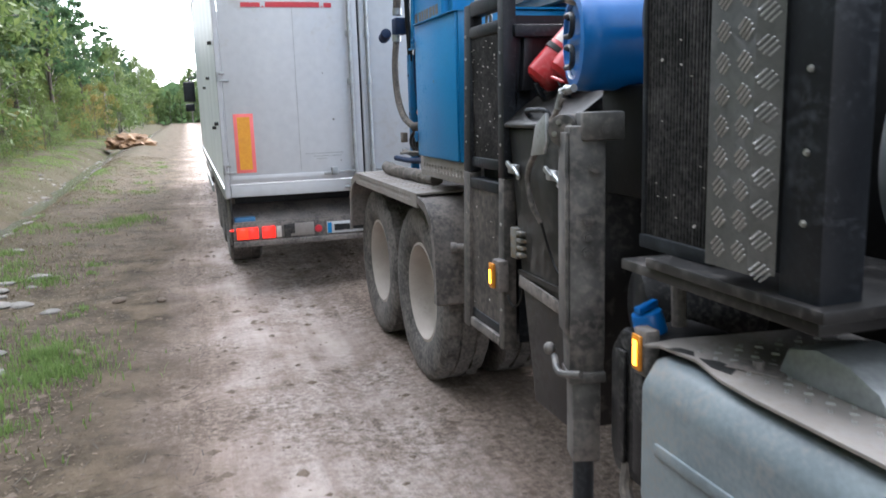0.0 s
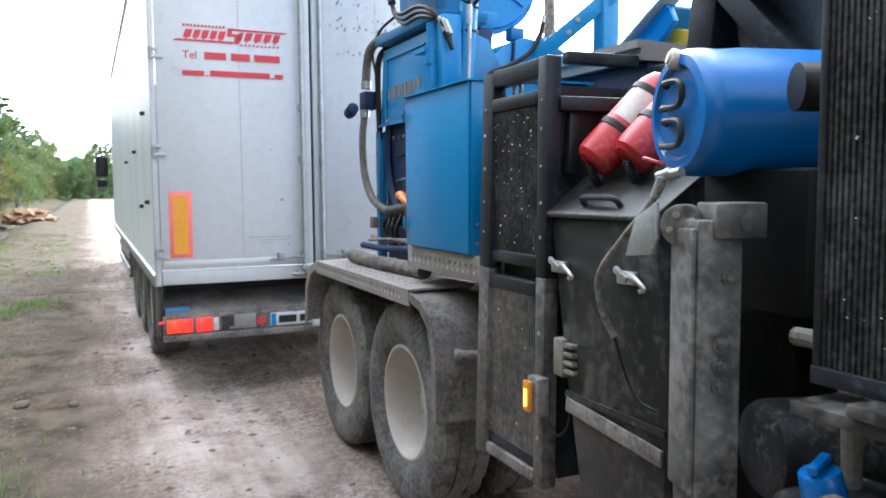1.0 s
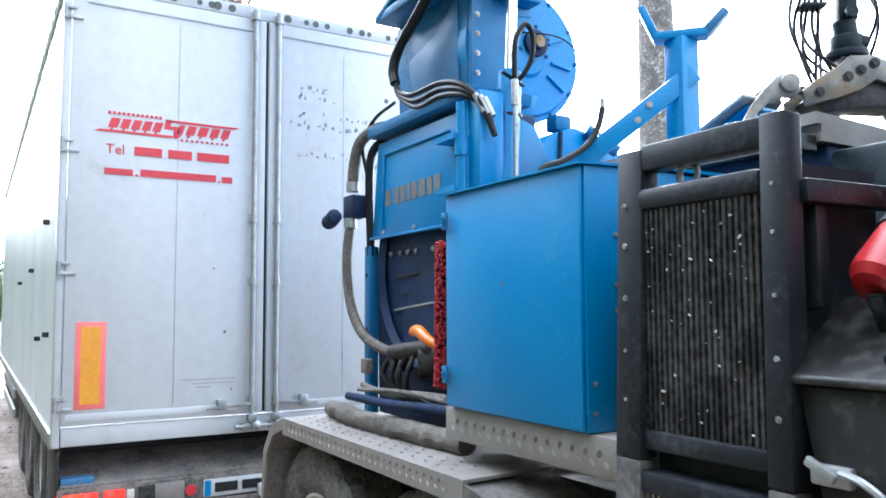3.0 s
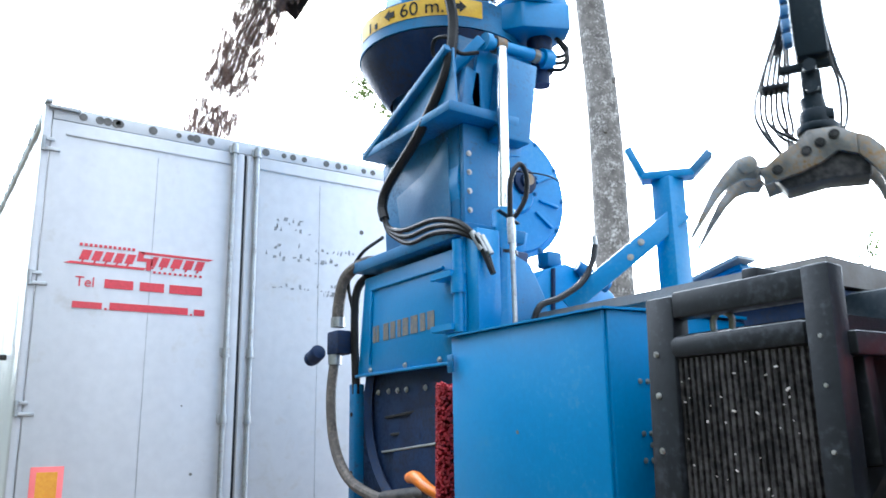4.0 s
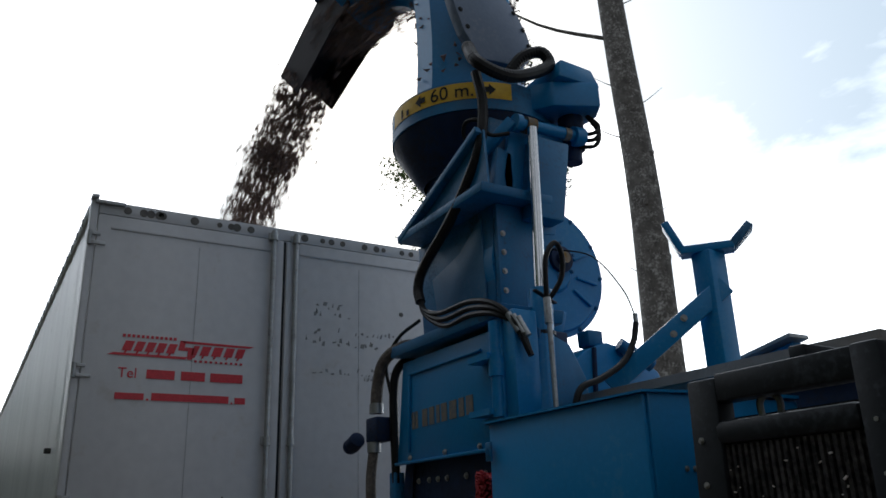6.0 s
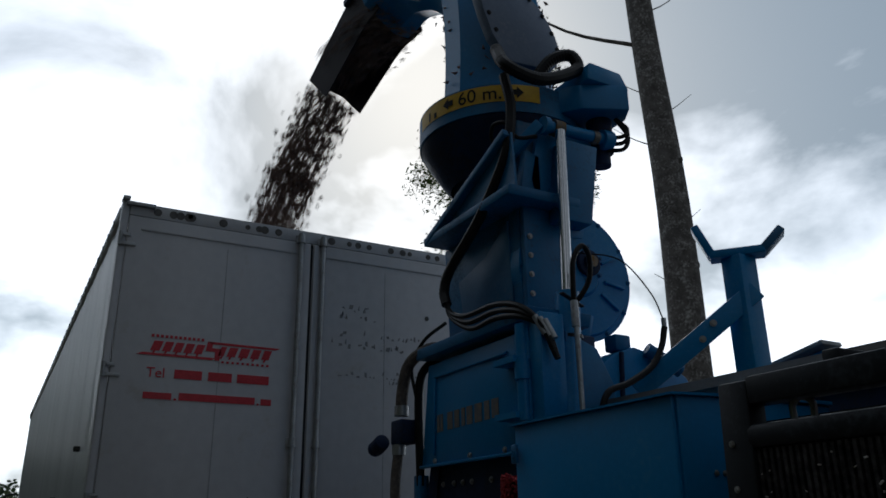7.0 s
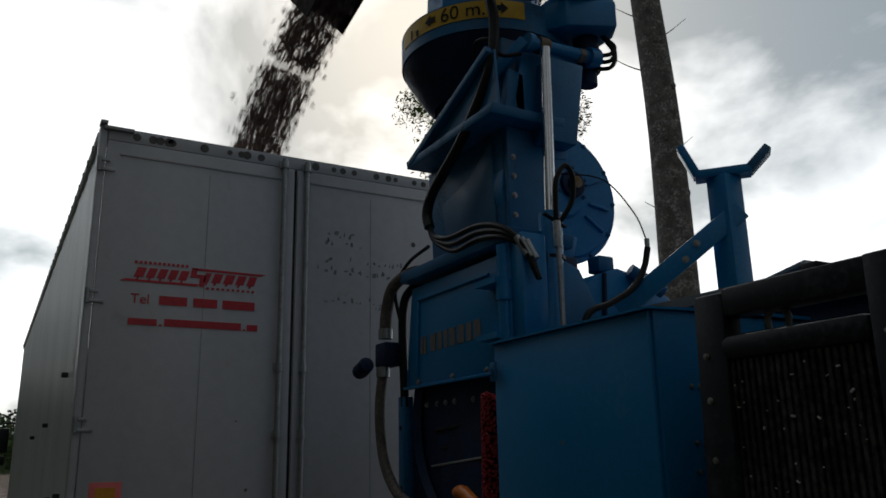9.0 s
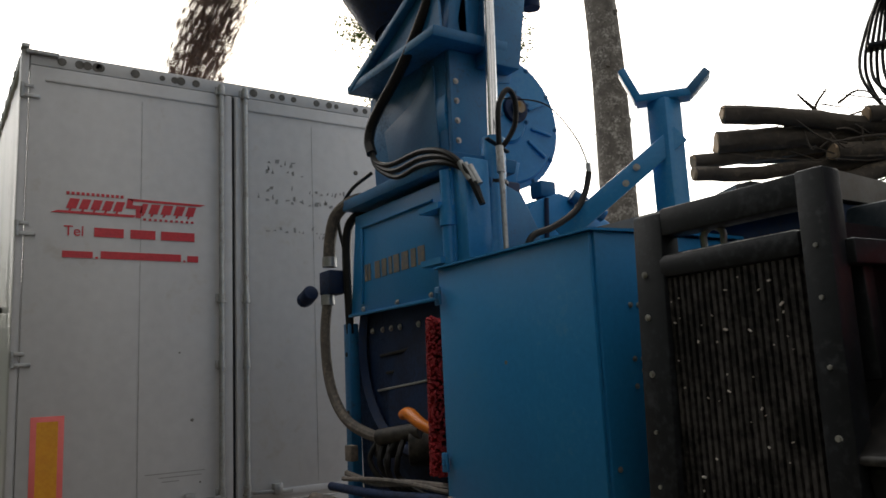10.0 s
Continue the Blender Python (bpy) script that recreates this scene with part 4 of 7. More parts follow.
def build_trailer():
    t = thing("semi_trailer", ((TX0 + TX1) / 2, 12, 0), "white walking-floor semi-trailer with closed rear doors and open top", "trailer")
    gap = 1.57
    # box body: two sides, front, floor; open on top
    waves = [(TX0 + 0.012 + 0.0035 * math.sin(k * 1.9) + 0.002 * math.sin(k * 0.63), TY + 0.10 + (TF - TY - 0.10) * k / 160) for k in range(161)]
    part("side_wall", prism(waves + [(TX0 + 0.05, TF), (TX0 + 0.05, TY + 0.10)], "z", 0.98, TTOP - 0.10), ALU, t, "silvery alloy side wall with reflection streaks in its colour")
    part("side_wall", box(TX1 - 0.05, TX1 - 0.01, TY + 0.10, TF, 0.98, TTOP - 0.10), ALU, t)
    part("front_wall", box(TX0 + 0.05, TX1 - 0.05, TF - 0.06, TF, 0.98, TTOP - 0.02), ALU, t)
    part("floor", box(TX0 + 0.05, TX1 - 0.05, TY + 0.11, TF - 0.07, 0.98, 1.06), GALV, t)
    for xa, xb in ((TX0 - 0.005, TX0 + 0.06), (TX1 - 0.06, TX1 + 0.005)):
        rail = part("top_rail", box(xa, xb, TY + 0.11, TF, TTOP - 0.10, TTOP - 0.005, 0.01), ALU, t)
        part("tarpaulin_hook", pieces(*[box(xa - 0.010, xa - 0.001, TY + 0.3 + 0.29 * k, TY + 0.33 + 0.29 * k, TTOP - 0.085, TTOP - 0.04) for k in range(37)]), GALV, rail, "small steel tarpaulin hooks")
        part("bottom_rail", box(xa, xb, TY + 0.11, TF, 0.88, 0.98, 0.008), GALV, t)
    for y, z in ((7.9, 1.55), (8.7, 1.50), (8.15, 2.32), (9.7, 2.05), (11.6, 2.0)):
        part("side_clamp", box(TX0 - 0.03, TX0 + 0.012, y, y + 0.035, z, z + 0.035, 0.006), BLACK_DUSTY, t)
    # rear frame
    part("rear_post", box(TX0, TX0 + 0.045, TY - 0.01, TY + 0.095, 0.90, TTOP, 0.008), WHITE, t)
    part("rear_post", box(TX1 - 0.045, TX1, TY - 0.01, TY + 0.095, 0.90, TTOP, 0.008), WHITE, t)
    head = part("rear_header", box(TX0 + 0.047, TX1 - 0.047, TY - 0.012, TY + 0.095, TTOP - 0.095, TTOP - 0.004, 0.008), WHITE, t, "grimy top rail with dark worn marks")
    rnd = random.Random(5)
    part("mark", pieces(*[cyl((x, TY - 0.0155, TTOP - 0.052), (x, TY - 0.0125, TTOP - 0.052), rnd.uniform(0.018, 0.030), n=12) for x in (0.50, 0.60, 0.645, 0.70, 0.72, 0.93, 1.10, 1.18, 1.22, 1.32, 1.72, 1.86, 1.93, 2.02, 2.2, 2.3, 2.36, 2.52, 2.6)]), DARK_MARK, head)
    part("corner_bar", join(box(TX0 + 0.02, TX0 + 0.20, TY - 0.045, TY - 0.013, TTOP - 0.035, TTOP - 0.012, 0.004), box(TX0 - 0.005, TX0 + 0.04, TY - 0.05, TY + 0.04, TTOP - 0.005, TTOP + 0.02, 0.006)), GALV, t)
    # doors
    for x0, x1, sgn in ((TX0 + 0.048, gap - 0.007, 1), (gap + 0.007, TX1 - 0.048, -1)):
        d = part("door", box(x0, x1, TY - 0.02, TY + 0.035, 1.03, TTOP - 0.10, 0.008), WHITE, t, "white rear door panel" if sgn > 0 else "white rear door with glue traces of old lettering")
        part("door_seam", box((x0 + x1) / 2 - 0.002 + 0.03 * sgn, (x0 + x1) / 2 + 0.002 + 0.03 * sgn, TY - 0.0225, TY - 0.0205, 1.12, TTOP - 0.24), GALV, d)
        part("top_strip", box(x0 + 0.08, x1 - 0.05, TY - 0.028, TY - 0.0205, TTOP - 0.195, TTOP - 0.175, 0.003), WHITE, d)
        part("kick_strip", box(x0 + 0.02, x1 - 0.16, TY - 0.026, TY - 0.0205, 1.055, 1.10, 0.003), WHITE, d)
        xr = gap - 0.09 if sgn > 0 else gap + 0.075
        part("post_strip", box(min(xr + 0.018 * sgn, gap - 0.012 * sgn), max(xr + 0.018 * sgn, gap - 0.012 * sgn), TY - 0.034, TY - 0.0205, 1.04, TTOP - 0.11, 0.004), WHITE, d)
        rod = part("lock_rod", cyl((xr, TY - 0.05, 0.97), (xr, TY - 0.05, TTOP - 0.045), 0.0175, n=14), GALV, d, "vertical locking rod")
        for z in (TTOP - 0.085, 2.35, 1.92, 1.12):
            part("rod_bracket", join(box(xr - 0.034, xr + 0.034, TY - 0.030, TY - 0.0205, z - 0.028, z + 0.028, 0.004), cyl((xr, TY - 0.05, z - 0.024), (xr, TY - 0.05, z + 0.024), 0.024, n=14), cyl((xr, TY - 0.05, z - 0.034), (xr, TY - 0.05, z - 0.026), 0.030, n=14)), GALV, d)
        part("rod_handle", join(beam((xr, TY - 0.062, 1.10), (xr - 0.30 * sgn, TY - 0.062, 1.085), 0.012, 0.024, 0.003), box(xr - 0.20 * sgn - 0.03, xr - 0.20 * sgn + 0.03, TY - 0.075, TY - 0.0205, 1.07, 1.14, 0.006), box(xr - 0.03, xr + 0.03, TY - 0.08, TY - 0.03, 0.985, 1.03, 0.006)), GALV, d, "steel door handle and catch")
        part("gap_seal", box(gap - 0.006 if sgn > 0 else gap + 0.002, gap - 0.002 if sgn > 0 else gap + 0.006, TY - 0.024, TY + 0.03, 1.04, TTOP - 0.11), BLACK, d)
        xh = TX0 + 0.02 if sgn > 0 else TX1 - 0.02
        for z in (3.58, 2.74, 1.98, 1.16):
            part("hinge", join(cyl((xh - 0.012 * sgn, TY - 0.028, z - 0.045), (xh - 0.012 * sgn, TY - 0.028, z + 0.045), 0.013, n=10), box(min(xh, xh + 0.085 * sgn), max(xh, xh + 0.085 * sgn), TY - 0.033, TY - 0.0205, z - 0.042, z - 0.020, 0.003), box(min(xh, xh + 0.05 * sgn), max(xh, xh + 0.05 * sgn), TY - 0.033, TY - 0.0205, z + 0.02, z + 0.042, 0.003)), GALV, d)
    door = [o for o in t.children if o.name.startswith("door")][0]
    door2 = [o for o in t.children if o.name.startswith("door")][1]
    # emblem drawn as plain shapes, and bars for the lines of writing
    slant = 0.035
    logo = []
    for a, b, h in ((0.545, 0.60, 0.062), (0.615, 0.665, 0.062), (0.68, 0.73, 0.062), (0.745, 0.795, 0.062), (0.81, 0.86, 0.062), (0.965, 1.0, 0.062), (1.02, 1.075, 0.062), (1.095, 1.155, 0.062), (1.175, 1.23, 0.062), (1.25, 1.30, 0.062)):
        logo.append(prism([(a, 2.878), (b, 2.878), (b + slant * 0.6, 2.878 + h), (a + slant * 0.6, 2.878 + h)], "y", TY - 0.0245, TY - 0.0205))
        logo.append(prism([(a + 0.012, 2.86), (a + 0.024, 2.86), (a + 0.034, 2.88), (a + 0.02, 2.88)], "y", TY - 0.0245, TY - 0.0205))
    logo.append(prism([(0.464, 2.848), (0.93, 2.846), (0.95, 2.862), (0.50, 2.863)], "y", TY - 0.0245, TY - 0.0205))
    logo.append(prism([(0.90, 2.966), (1.379, 2.962), (1.345, 2.948), (0.92, 2.950)], "y", TY - 0.0245, TY - 0.0205))
    logo.append(prism([(0.885, 2.902), (0.945, 2.902), (0.945, 2.846), (0.975, 2.846), (0.985, 2.925), (0.925, 2.925), (0.93, 2.966), (0.895, 2.966)], "y", TY - 0.0245, TY - 0.0205))
    part("emblem", join(*logo), LETTER_RED, door, "red slanted emblem shapes")
    bars([(0.545 + 0.028 * k, 0.562 + 0.028 * k, 2.963, 2.981) for k in range(12)] + [(0.99 + 0.033 * k, 1.006 + 0.033 * k, 2.832, 2.846) for k in range(10)], LETTER_RED, "print_mark", door)
    tel = letters("Tel", 0.088)
    tel.transform(Matrix.Translation((0.535, TY - 0.0225, 2.712)) @ Matrix.Rotation(radians(90), 4, "X"))
    part("lettering", tel, LETTER_RED, door, "red word Tel")
    bars([(0.705, 0.875, 2.712, 2.768), (0.915, 1.065, 2.712, 2.768), (1.10, 1.31, 2.712, 2.768)], LETTER_RED, "number_bar", door, "red bars")
    bars([(0.531, 0.700, 2.578, 2.618), (0.715, 0.73, 2.576, 2.588), (0.745, 1.225, 2.578, 2.624), (1.24, 1.252, 2.576, 2.588), (1.265, 1.334, 2.578, 2.618)], LETTER_RED, "address_bar", door, "red bars")
    # traces of removed lettering on the other door
    fl = []
    for z, xs in ((3.30, (1.78, 2.08)), (3.23, (1.80, 2.10)), (3.10, (1.76, 2.50)), (3.03, (1.74, 2.48)), (2.83, (1.80, 2.45)), (2.78, (2.1, 2.45))):
        x = xs[0]
        while x < xs[1]:
            if rnd.random() < 0.62:
                w, h = rnd.uniform(0.006, 0.028), rnd.uniform(0.008, 0.04)
                zz = z + rnd.uniform(-0.02, 0.02)
                fl.append(prism([(x, zz), (x + w, zz + rnd.uniform(-.006, .006)), (x + w + rnd.uniform(-.01, .01), zz + h), (x + rnd.uniform(-.004, .01), zz + h * rnd.uniform(.6, 1))], "y", TY - 0.0225, TY - 0.0205))
            x += rnd.uniform(0.012, 0.04)
    part("glue_traces", join(*fl), GREY_MARK, door2, "flaked grey traces of lettering", "stuff")
    part("dent", pieces(*[cyl((x, TY - 0.023, z), (x, TY - 0.0205, z), r, n=10) for x, z, r in ((2.50, 3.30, 0.018), (1.30, 1.58, 0.010), (1.35, 1.20, 0.006), (1.22, 2.0, 0.006))]), DARK_MARK, door2)
    part("scratch", pieces(*[box(a, b, TY - 0.0225, TY - 0.0205, z, z + 0.004) for a, b, z in ((1.02, 1.38, 1.27), (1.10, 1.36, 1.245), (1.12, 1.22, 1.22))]), GREY_MARK, door)
    for x0 in (0.395, 2.53):
        r = part("reflector_plate", box(x0, x0 + 0.175, TY - 0.0245, TY - 0.0205, 1.125, 1.655, 0.001), PINK, t, "orange plate with a pink border")
        part("inner_field", box(x0 + 0.032, x0 + 0.143, TY - 0.0265, TY - 0.0247, 1.155, 1.625), AMBER_FOIL, r)
    # sill, underrun bumper and lamps
    sill = part("rear_sill", box(TX0 + 0.05, TX1 - 0.05, TY - 0.005, TY + 0.10, 0.905, 1.02, 0.008), WHITE, t, "grey-white rear sill")
    part("sill_latch", join(box(gap - 0.16, gap - 0.02, TY - 0.06, TY - 0.006, 0.925, 0.975, 0.006), box(gap + 0.03, gap + 0.15, TY - 0.06, TY - 0.006, 0.925, 0.975, 0.006), cyl((gap - 0.2, TY - 0.05, 0.95), (gap + 0.2, TY - 0.05, 0.95), 0.014, n=10), ball((gap - 0.06, TY - 0.055, 0.955), 0.035, 10)), GALV, sill, "worn steel latch")
    part("under_shelf", prism([(TY + 0.0, 0.668), (TY + 0.40, 0.80), (TY + 0.40, 0.78), (TY + 0.0, 0.648)], "x", TX0 + 0.06, TX1 - 0.06), STEEL_DUSTY, t)
    part("under_panel", box(TX0 + 0.10, TX1 - 0.10, TY + 0.48, TY + 0.52, 0.60, 0.90), BLACK, t)
    part("side_bracket", pieces(box(TX0 + 0.03, TX0 + 0.05, TY + 0.0, TY + 0.6, 0.46, 0.88, 0.006), box(TX1 - 0.05, TX1 - 0.03, TY + 0.0, TY + 0.6, 0.46, 0.88, 0.006)), BLACK_DUSTY, t)
    part("blue_box", box(TX0 + 0.06, TX0 + 0.25, TY + 0.02, TY + 0.10, 0.655, 0.715, 0.012), BLUE_PALE, t)
    bp = part("bumper", join(box(TX0 + 0.04, TX1 - 0.04, TY - 0.015, TY + 0.05, 0.50, 0.655, 0.006), box(TX0 + 0.04, TX1 - 0.04, TY - 0.035, TY + 0.06, 0.445, 0.50, 0.008)), STEEL_DUSTY, t, "dusty light bar and underrun bumper")
    for sx in (0, 1):
        def mx(a, b):
            return (TX0 + a, TX0 + b) if not sx else (TX1 - b, TX1 - a)
        part("tail_lamp", box(*mx(0.07, 0.20), TY - 0.032, TY - 0.016, 0.515, 0.625, 0.008), TAIL_AMBER, bp, "orange-red lamp")
        part("tail_lamp", box(*mx(0.17, 0.265), TY - 0.0335, TY - 0.0155, 0.517, 0.623, 0.008), TAIL_RED, bp, "lit red lamp")
        part("tail_lamp", box(*mx(0.30, 0.42), TY - 0.032, TY - 0.016, 0.515, 0.625, 0.008), TAIL_RED, bp, "lit red lamp")
        part("clear_lamp", box(*mx(0.43, 0.475), TY - 0.03, TY - 0.016, 0.515, 0.62, 0.006), PAPER, bp)
        part("bracket_plate", join(box(*mx(0.50, 0.56), TY - 0.03, TY - 0.016, 0.51, 0.63, 0.005), box(*mx(0.535, 0.60), TY - 0.028, TY - 0.018, 0.54, 0.635, 0.005)), BLACK_DUSTY, bp)
        part("side_marker", box(*mx(0.01, 0.045), TY - 0.04, TY - 0.016, 0.60, 0.615, 0.003), TAIL_RED, bp)
    part("reflector", cyl((1.10, TY - 0.026, 0.57), (1.10, TY - 0.0155, 0.57), 0.034, n=16), LETTER_RED, bp, "dull red reflector")
    part("pale_plate", box(0.83, 1.06, TY - 0.022, TY - 0.0155, 0.515, 0.635, 0.003), CHECKER, bp)
    np_ = part("number_plate", box(1.18, 1.66, TY - 0.03, TY - 0.0155, 0.515, 0.625, 0.003), PLATE_WHITE, bp, "white plate with plain dark bars")
    part("plate_edge", box(1.185, 1.225, TY - 0.0335, TY - 0.0302, 0.52, 0.62), BLUE, np_)
    part("plate_bar", pieces(box(1.25, 1.40, TY - 0.0335, TY - 0.0302, 0.54, 0.60), box(1.43, 1.60, TY - 0.0335, TY - 0.0302, 0.54, 0.60)), INK, np_)
    part("socket_box", box(1.53, 1.75, TY - 0.085, TY - 0.036, 0.49, 0.57, 0.008), PLATE_WHITE, bp)
    # running gear
    part("chassis_beam", pieces(box(0.95, 1.07, TY + 0.55, TF - 0.4, 0.60, 0.97), box(2.05, 2.17, TY + 0.55, TF - 0.4, 0.60, 0.97)), BLACK, t)
    for y in (9.25, 10.56, 11.87):
        part("axle", cyl((0.7, y, 0.5), (2.4, y, 0.5), 0.065, n=12), BLACK, t)
        wheel("wheel", t, (TX0 + 0.24, y, 0.52), 0.52, 0.36, 0.10)
        wheel("wheel", t, (TX1 - 0.24, y, 0.52), 0.52, 0.36, 0.10)
        part("mudguard", sweep([Vector((TX0 + 0.24, y + 0.60 * math.cos(a), 0.52 + 0.60 * math.sin(a))) for a in [0.25 + 2.64 * k / 12 for k in range(13)]], [(-0.19, -0.004), (0.19, -0.004), (0.19, 0.004), (-0.19, 0.004)]), BLACK, t)
    part("side_guard", pieces(box(TX0 + 0.02, TX0 + 0.05, 12.9, 16.2, 0.45, 0.55), box(TX0 + 0.02, TX0 + 0.05, 12.9, 16.2, 0.68, 0.78)), GALV, t)
    part("mud_flap", box(TX0 + 0.06, TX0 + 0.42, 8.55, 8.57, 0.28, 0.80), RUBBER, t)


def build_tractor():
    t = thing("tractor_unit", (1.55, 19.5, 0), "white truck tractor coupled in front of the trailer", "truck")
    part("cab", prism([(18.75, 1.0), (20.75, 0.95), (20.85, 1.6), (20.6, 2.6), (20.1, 3.55), (18.8, 3.6)], "x", 0.42, 2.7, 0.06), WHITE, t)
    part("chassis", box(1.0, 2.1, 15.6, 20.7, 0.5, 0.95), BLACK, t)
    part("side_window", box(0.405, 0.418, 19.6, 20.35, 1.9, 2.55), BLACK, t)
    for x in (0.12, 3.0):
        m = part("mirror", join(box(x - 0.13, x + 0.13, 20.15, 20.27, 1.95, 2.42, 0.03), box(x - 0.11, x + 0.10, 20.16, 20.27, 1.72, 1.90, 0.03)), BLACK, t, "black wing mirror")
        part("mirror_arm", tube([(x, 20.2, 2.42), (x + (0.05 if x < 1 else -0.05), 20.22, 2.52), (0.43 if x < 1 else 2.68, 20.3, 2.52)], 0.018, 8), BLACK, m)
    for y in (16.9, 20.0):
        wheel("wheel", t, (0.62, y, 0.52), 0.52, 0.33, 0.10)
        wheel("wheel", t, (2.5, y, 0.52), 0.52, 0.33, 0.10)
    part("side_skirt", box(0.45, 0.50, 17.5, 19.3, 0.4, 1.0, 0.02), PLASTIC_DARK, t)


# ---- the chipper truck ----
def core_face(x, y0, y1, z0, z1, pitch=0.016, deep=0.008):
    """A fin pack: upright ridges on a plate that faces -x."""
    pts = []
    n = int((y1 - y0) / pitch)
    for k in range(n):
        y = y0 + (y1 - y0) * k / n
        w = (y1 - y0) / n
        pts += [(x + deep, y), (x + deep, y + w * 0.3), (x, y + w * 0.4), (x, y + w * 0.9)]
    pts += [(x + deep, y1), (x + 0.05, y1), (x + 0.05, y0)]
    return prism(pts, "z", z0, z1)


def chips_stuck(x, y0, y1, z0, z1, count, seed):
    rnd = random.Random(seed)
    out = []
    for _ in range(count):
        y, z, s = rnd.uniform(y0, y1), rnd.uniform(z0, z1), 0.0012 + 0.0042 * rnd.random() ** 3
        out.append(moved(box(-0.002, 0.002, -s * 0.4, s * 0.4, -s, s), Matrix.Translation((x, y, z)) @ Euler((rnd.uniform(0, 3), rnd.uniform(-0.4, 0.4), 0)).to_matrix().to_4x4()))
    return join(*out)


def build_truck():
    t = thing("chipper_truck", (2.5, 3.0, 0), "dusty blue and black truck carrying a drum wood chipper", "truck")
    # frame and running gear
    # beams coloured near-black, the shade under the truck included
    part("chassis_beam", pieces(box(1.95, 2.05, -0.55, 6.9, 0.62, 0.92), box(2.95, 3.05, -0.55, 6.9, 0.62, 0.92)), VOID_BLACK, t)
    part("deck", box(1.55, 3.55, 3.6, 6.10, 1.10, 1.17), BLACK_DUSTY, t)
    for y in (4.57, 5.68):
        part("axle", cyl((1.6, y, 0.54), (3.4, y, 0.54), 0.09, n=14), BLACK, t)
        for x in (1.42, 1.80, 3.20, 3.58):
            wheel("wheel", t, (x, y, 0.54), 0.54, 0.30, 0.19)
    # mudguard over both axles, skirted with checker plate
    prof = [(3.89, 0.63), (3.89, 0.80), (3.905, 0.95), (3.955, 1.07), (4.05, 1.145), (4.20, 1.172), (5.86, 1.185), (6.03, 1.13), (6.14, 1.0), (6.18, 0.75)]
    shell = prof + [(y + (0.012 if y < 4.2 else -0.012 if y > 5.9 else 0), z - (0.012 if 3.85 < y < 6.1 else 0)) for y, z in prof[::-1]]
    for x0, x1 in ((1.195, 1.97), (3.03, 3.81)):
        part("mudguard", prism(shell, "x", x0, x1), STEEL_DUSTY, t, "dust-covered steel mudguard")
    part("mudguard_lip", prism([(3.882, 0.63), (3.882, 0.80), (3.897, 0.955), (3.948, 1.08), (4.05, 1.155), (4.20, 1.182), (4.20, 1.14), (4.07, 1.112), (3.985, 1.05), (3.94, 0.94), (3.93, 0.80), (3.93, 0.63)], "x", 1.182, 1.1945), STEEL_DUSTY, t)
    lip = part("deck_edge", prism([(1.18, 1.115), (1.192, 1.115), (1.192, 1.184), (1.53, 1.190), (1.53, 1.202), (1.18, 1.195)], "y", 4.20, 5.86), CHECKER, t, "pale dusty checker-plate deck edge")
    part("tread", lozenges(1.20, 1.52, 4.3, 5.82, 1.199, 0.09, 2, "z", 0.012, 0.002), CHECKER, lip, "", "stuff")
    part("tread", lozenges(4.3, 5.82, 1.12, 1.185, 1.18, 0.05, 3, "x", 0.010, 0.002), CHECKER, lip, "", "stuff")
    part("end_lip", prism([(5.86, 1.19), (6.04, 1.135), (6.15, 1.0), (6.19, 0.72), (6.15, 0.72), (6.11, 0.98), (6.01, 1.09), (5.86, 1.14)], "x", 1.18, 1.1945), CHECKER, t)
    part("amber_marker", cyl((1.30, 5.15, 1.10), (1.36, 5.15, 1.10), 0.022, n=14), AMBER_DIM, t, "small amber lamp")
    part("outlet_pipe", join(cyl((1.27, 3.86, 0.935), (1.62, 3.70, 0.935), 0.024, n=16), cyl((1.265, 3.862, 0.935), (1.29, 3.851, 0.935), 0.030, n=16)), STEEL_DUSTY, t, "short dusty pipe stub")

    # control cabinet on a step box
    stp = part("step_box", box(1.30, 1.9, 3.64, 4.50, 1.275, 1.385, 0.004), CHECKER, t, "dusty checker-plate plinth")
    part("tread", lozenges(3.66, 4.48, 1.285, 1.375, 1.30, 0.055, 3, "x", 0.013, 0.0025), CHECKER, stp, "", "stuff")
    cab = part("cabinet", box(1.29, 1.9, 3.735, 4.455, 1.387, 2.125, 0.006), BLUE, t, "flat blue steel control cabinet")
    part("cabinet_door", box(1.276, 1.2885, 3.742, 4.452, 1.394, 2.120, 0.003), BLUE, cab)
    part("cabinet_hood", prism([(1.262, 2.127), (1.262, 2.121), (1.6, 2.13), (1.9, 2.13), (1.9, 2.14), (1.6, 2.14)], "y", 3.725, 4.46), BLUE, cab)
    for z in (1.50, 2.03):
        part("hinge", join(box(1.258, 1.268, 4.425, 4.455, z - 0.03, z + 0.03, 0.003), cyl((1.256, 4.44, z - 0.01), (1.256, 4.44, z + 0.01), 0.006, n=8)), BLUE_DIRTY, cab)
    part("bolt", bolts([(x, 3.734, z) for x, zs in ((1.315, (1.44, 1.52)), (1.43, (1.44, 1.53, 1.72, 1.76, 1.79, 1.93)), (1.40, (1.72, 1.79, 1.93))) for z in zs], (0, -1, 0), 0.005, 0.006), BOLT, cab)
    part("rust_spot", cyl((1.2745, 4.115, 1.80), (1.2762, 4.115, 1.80), 0.006, n=8), RUSTY, cab)

    # radiator pack in a bolted black frame
    rx, y0, y1 = 1.27, 3.06, 3.56
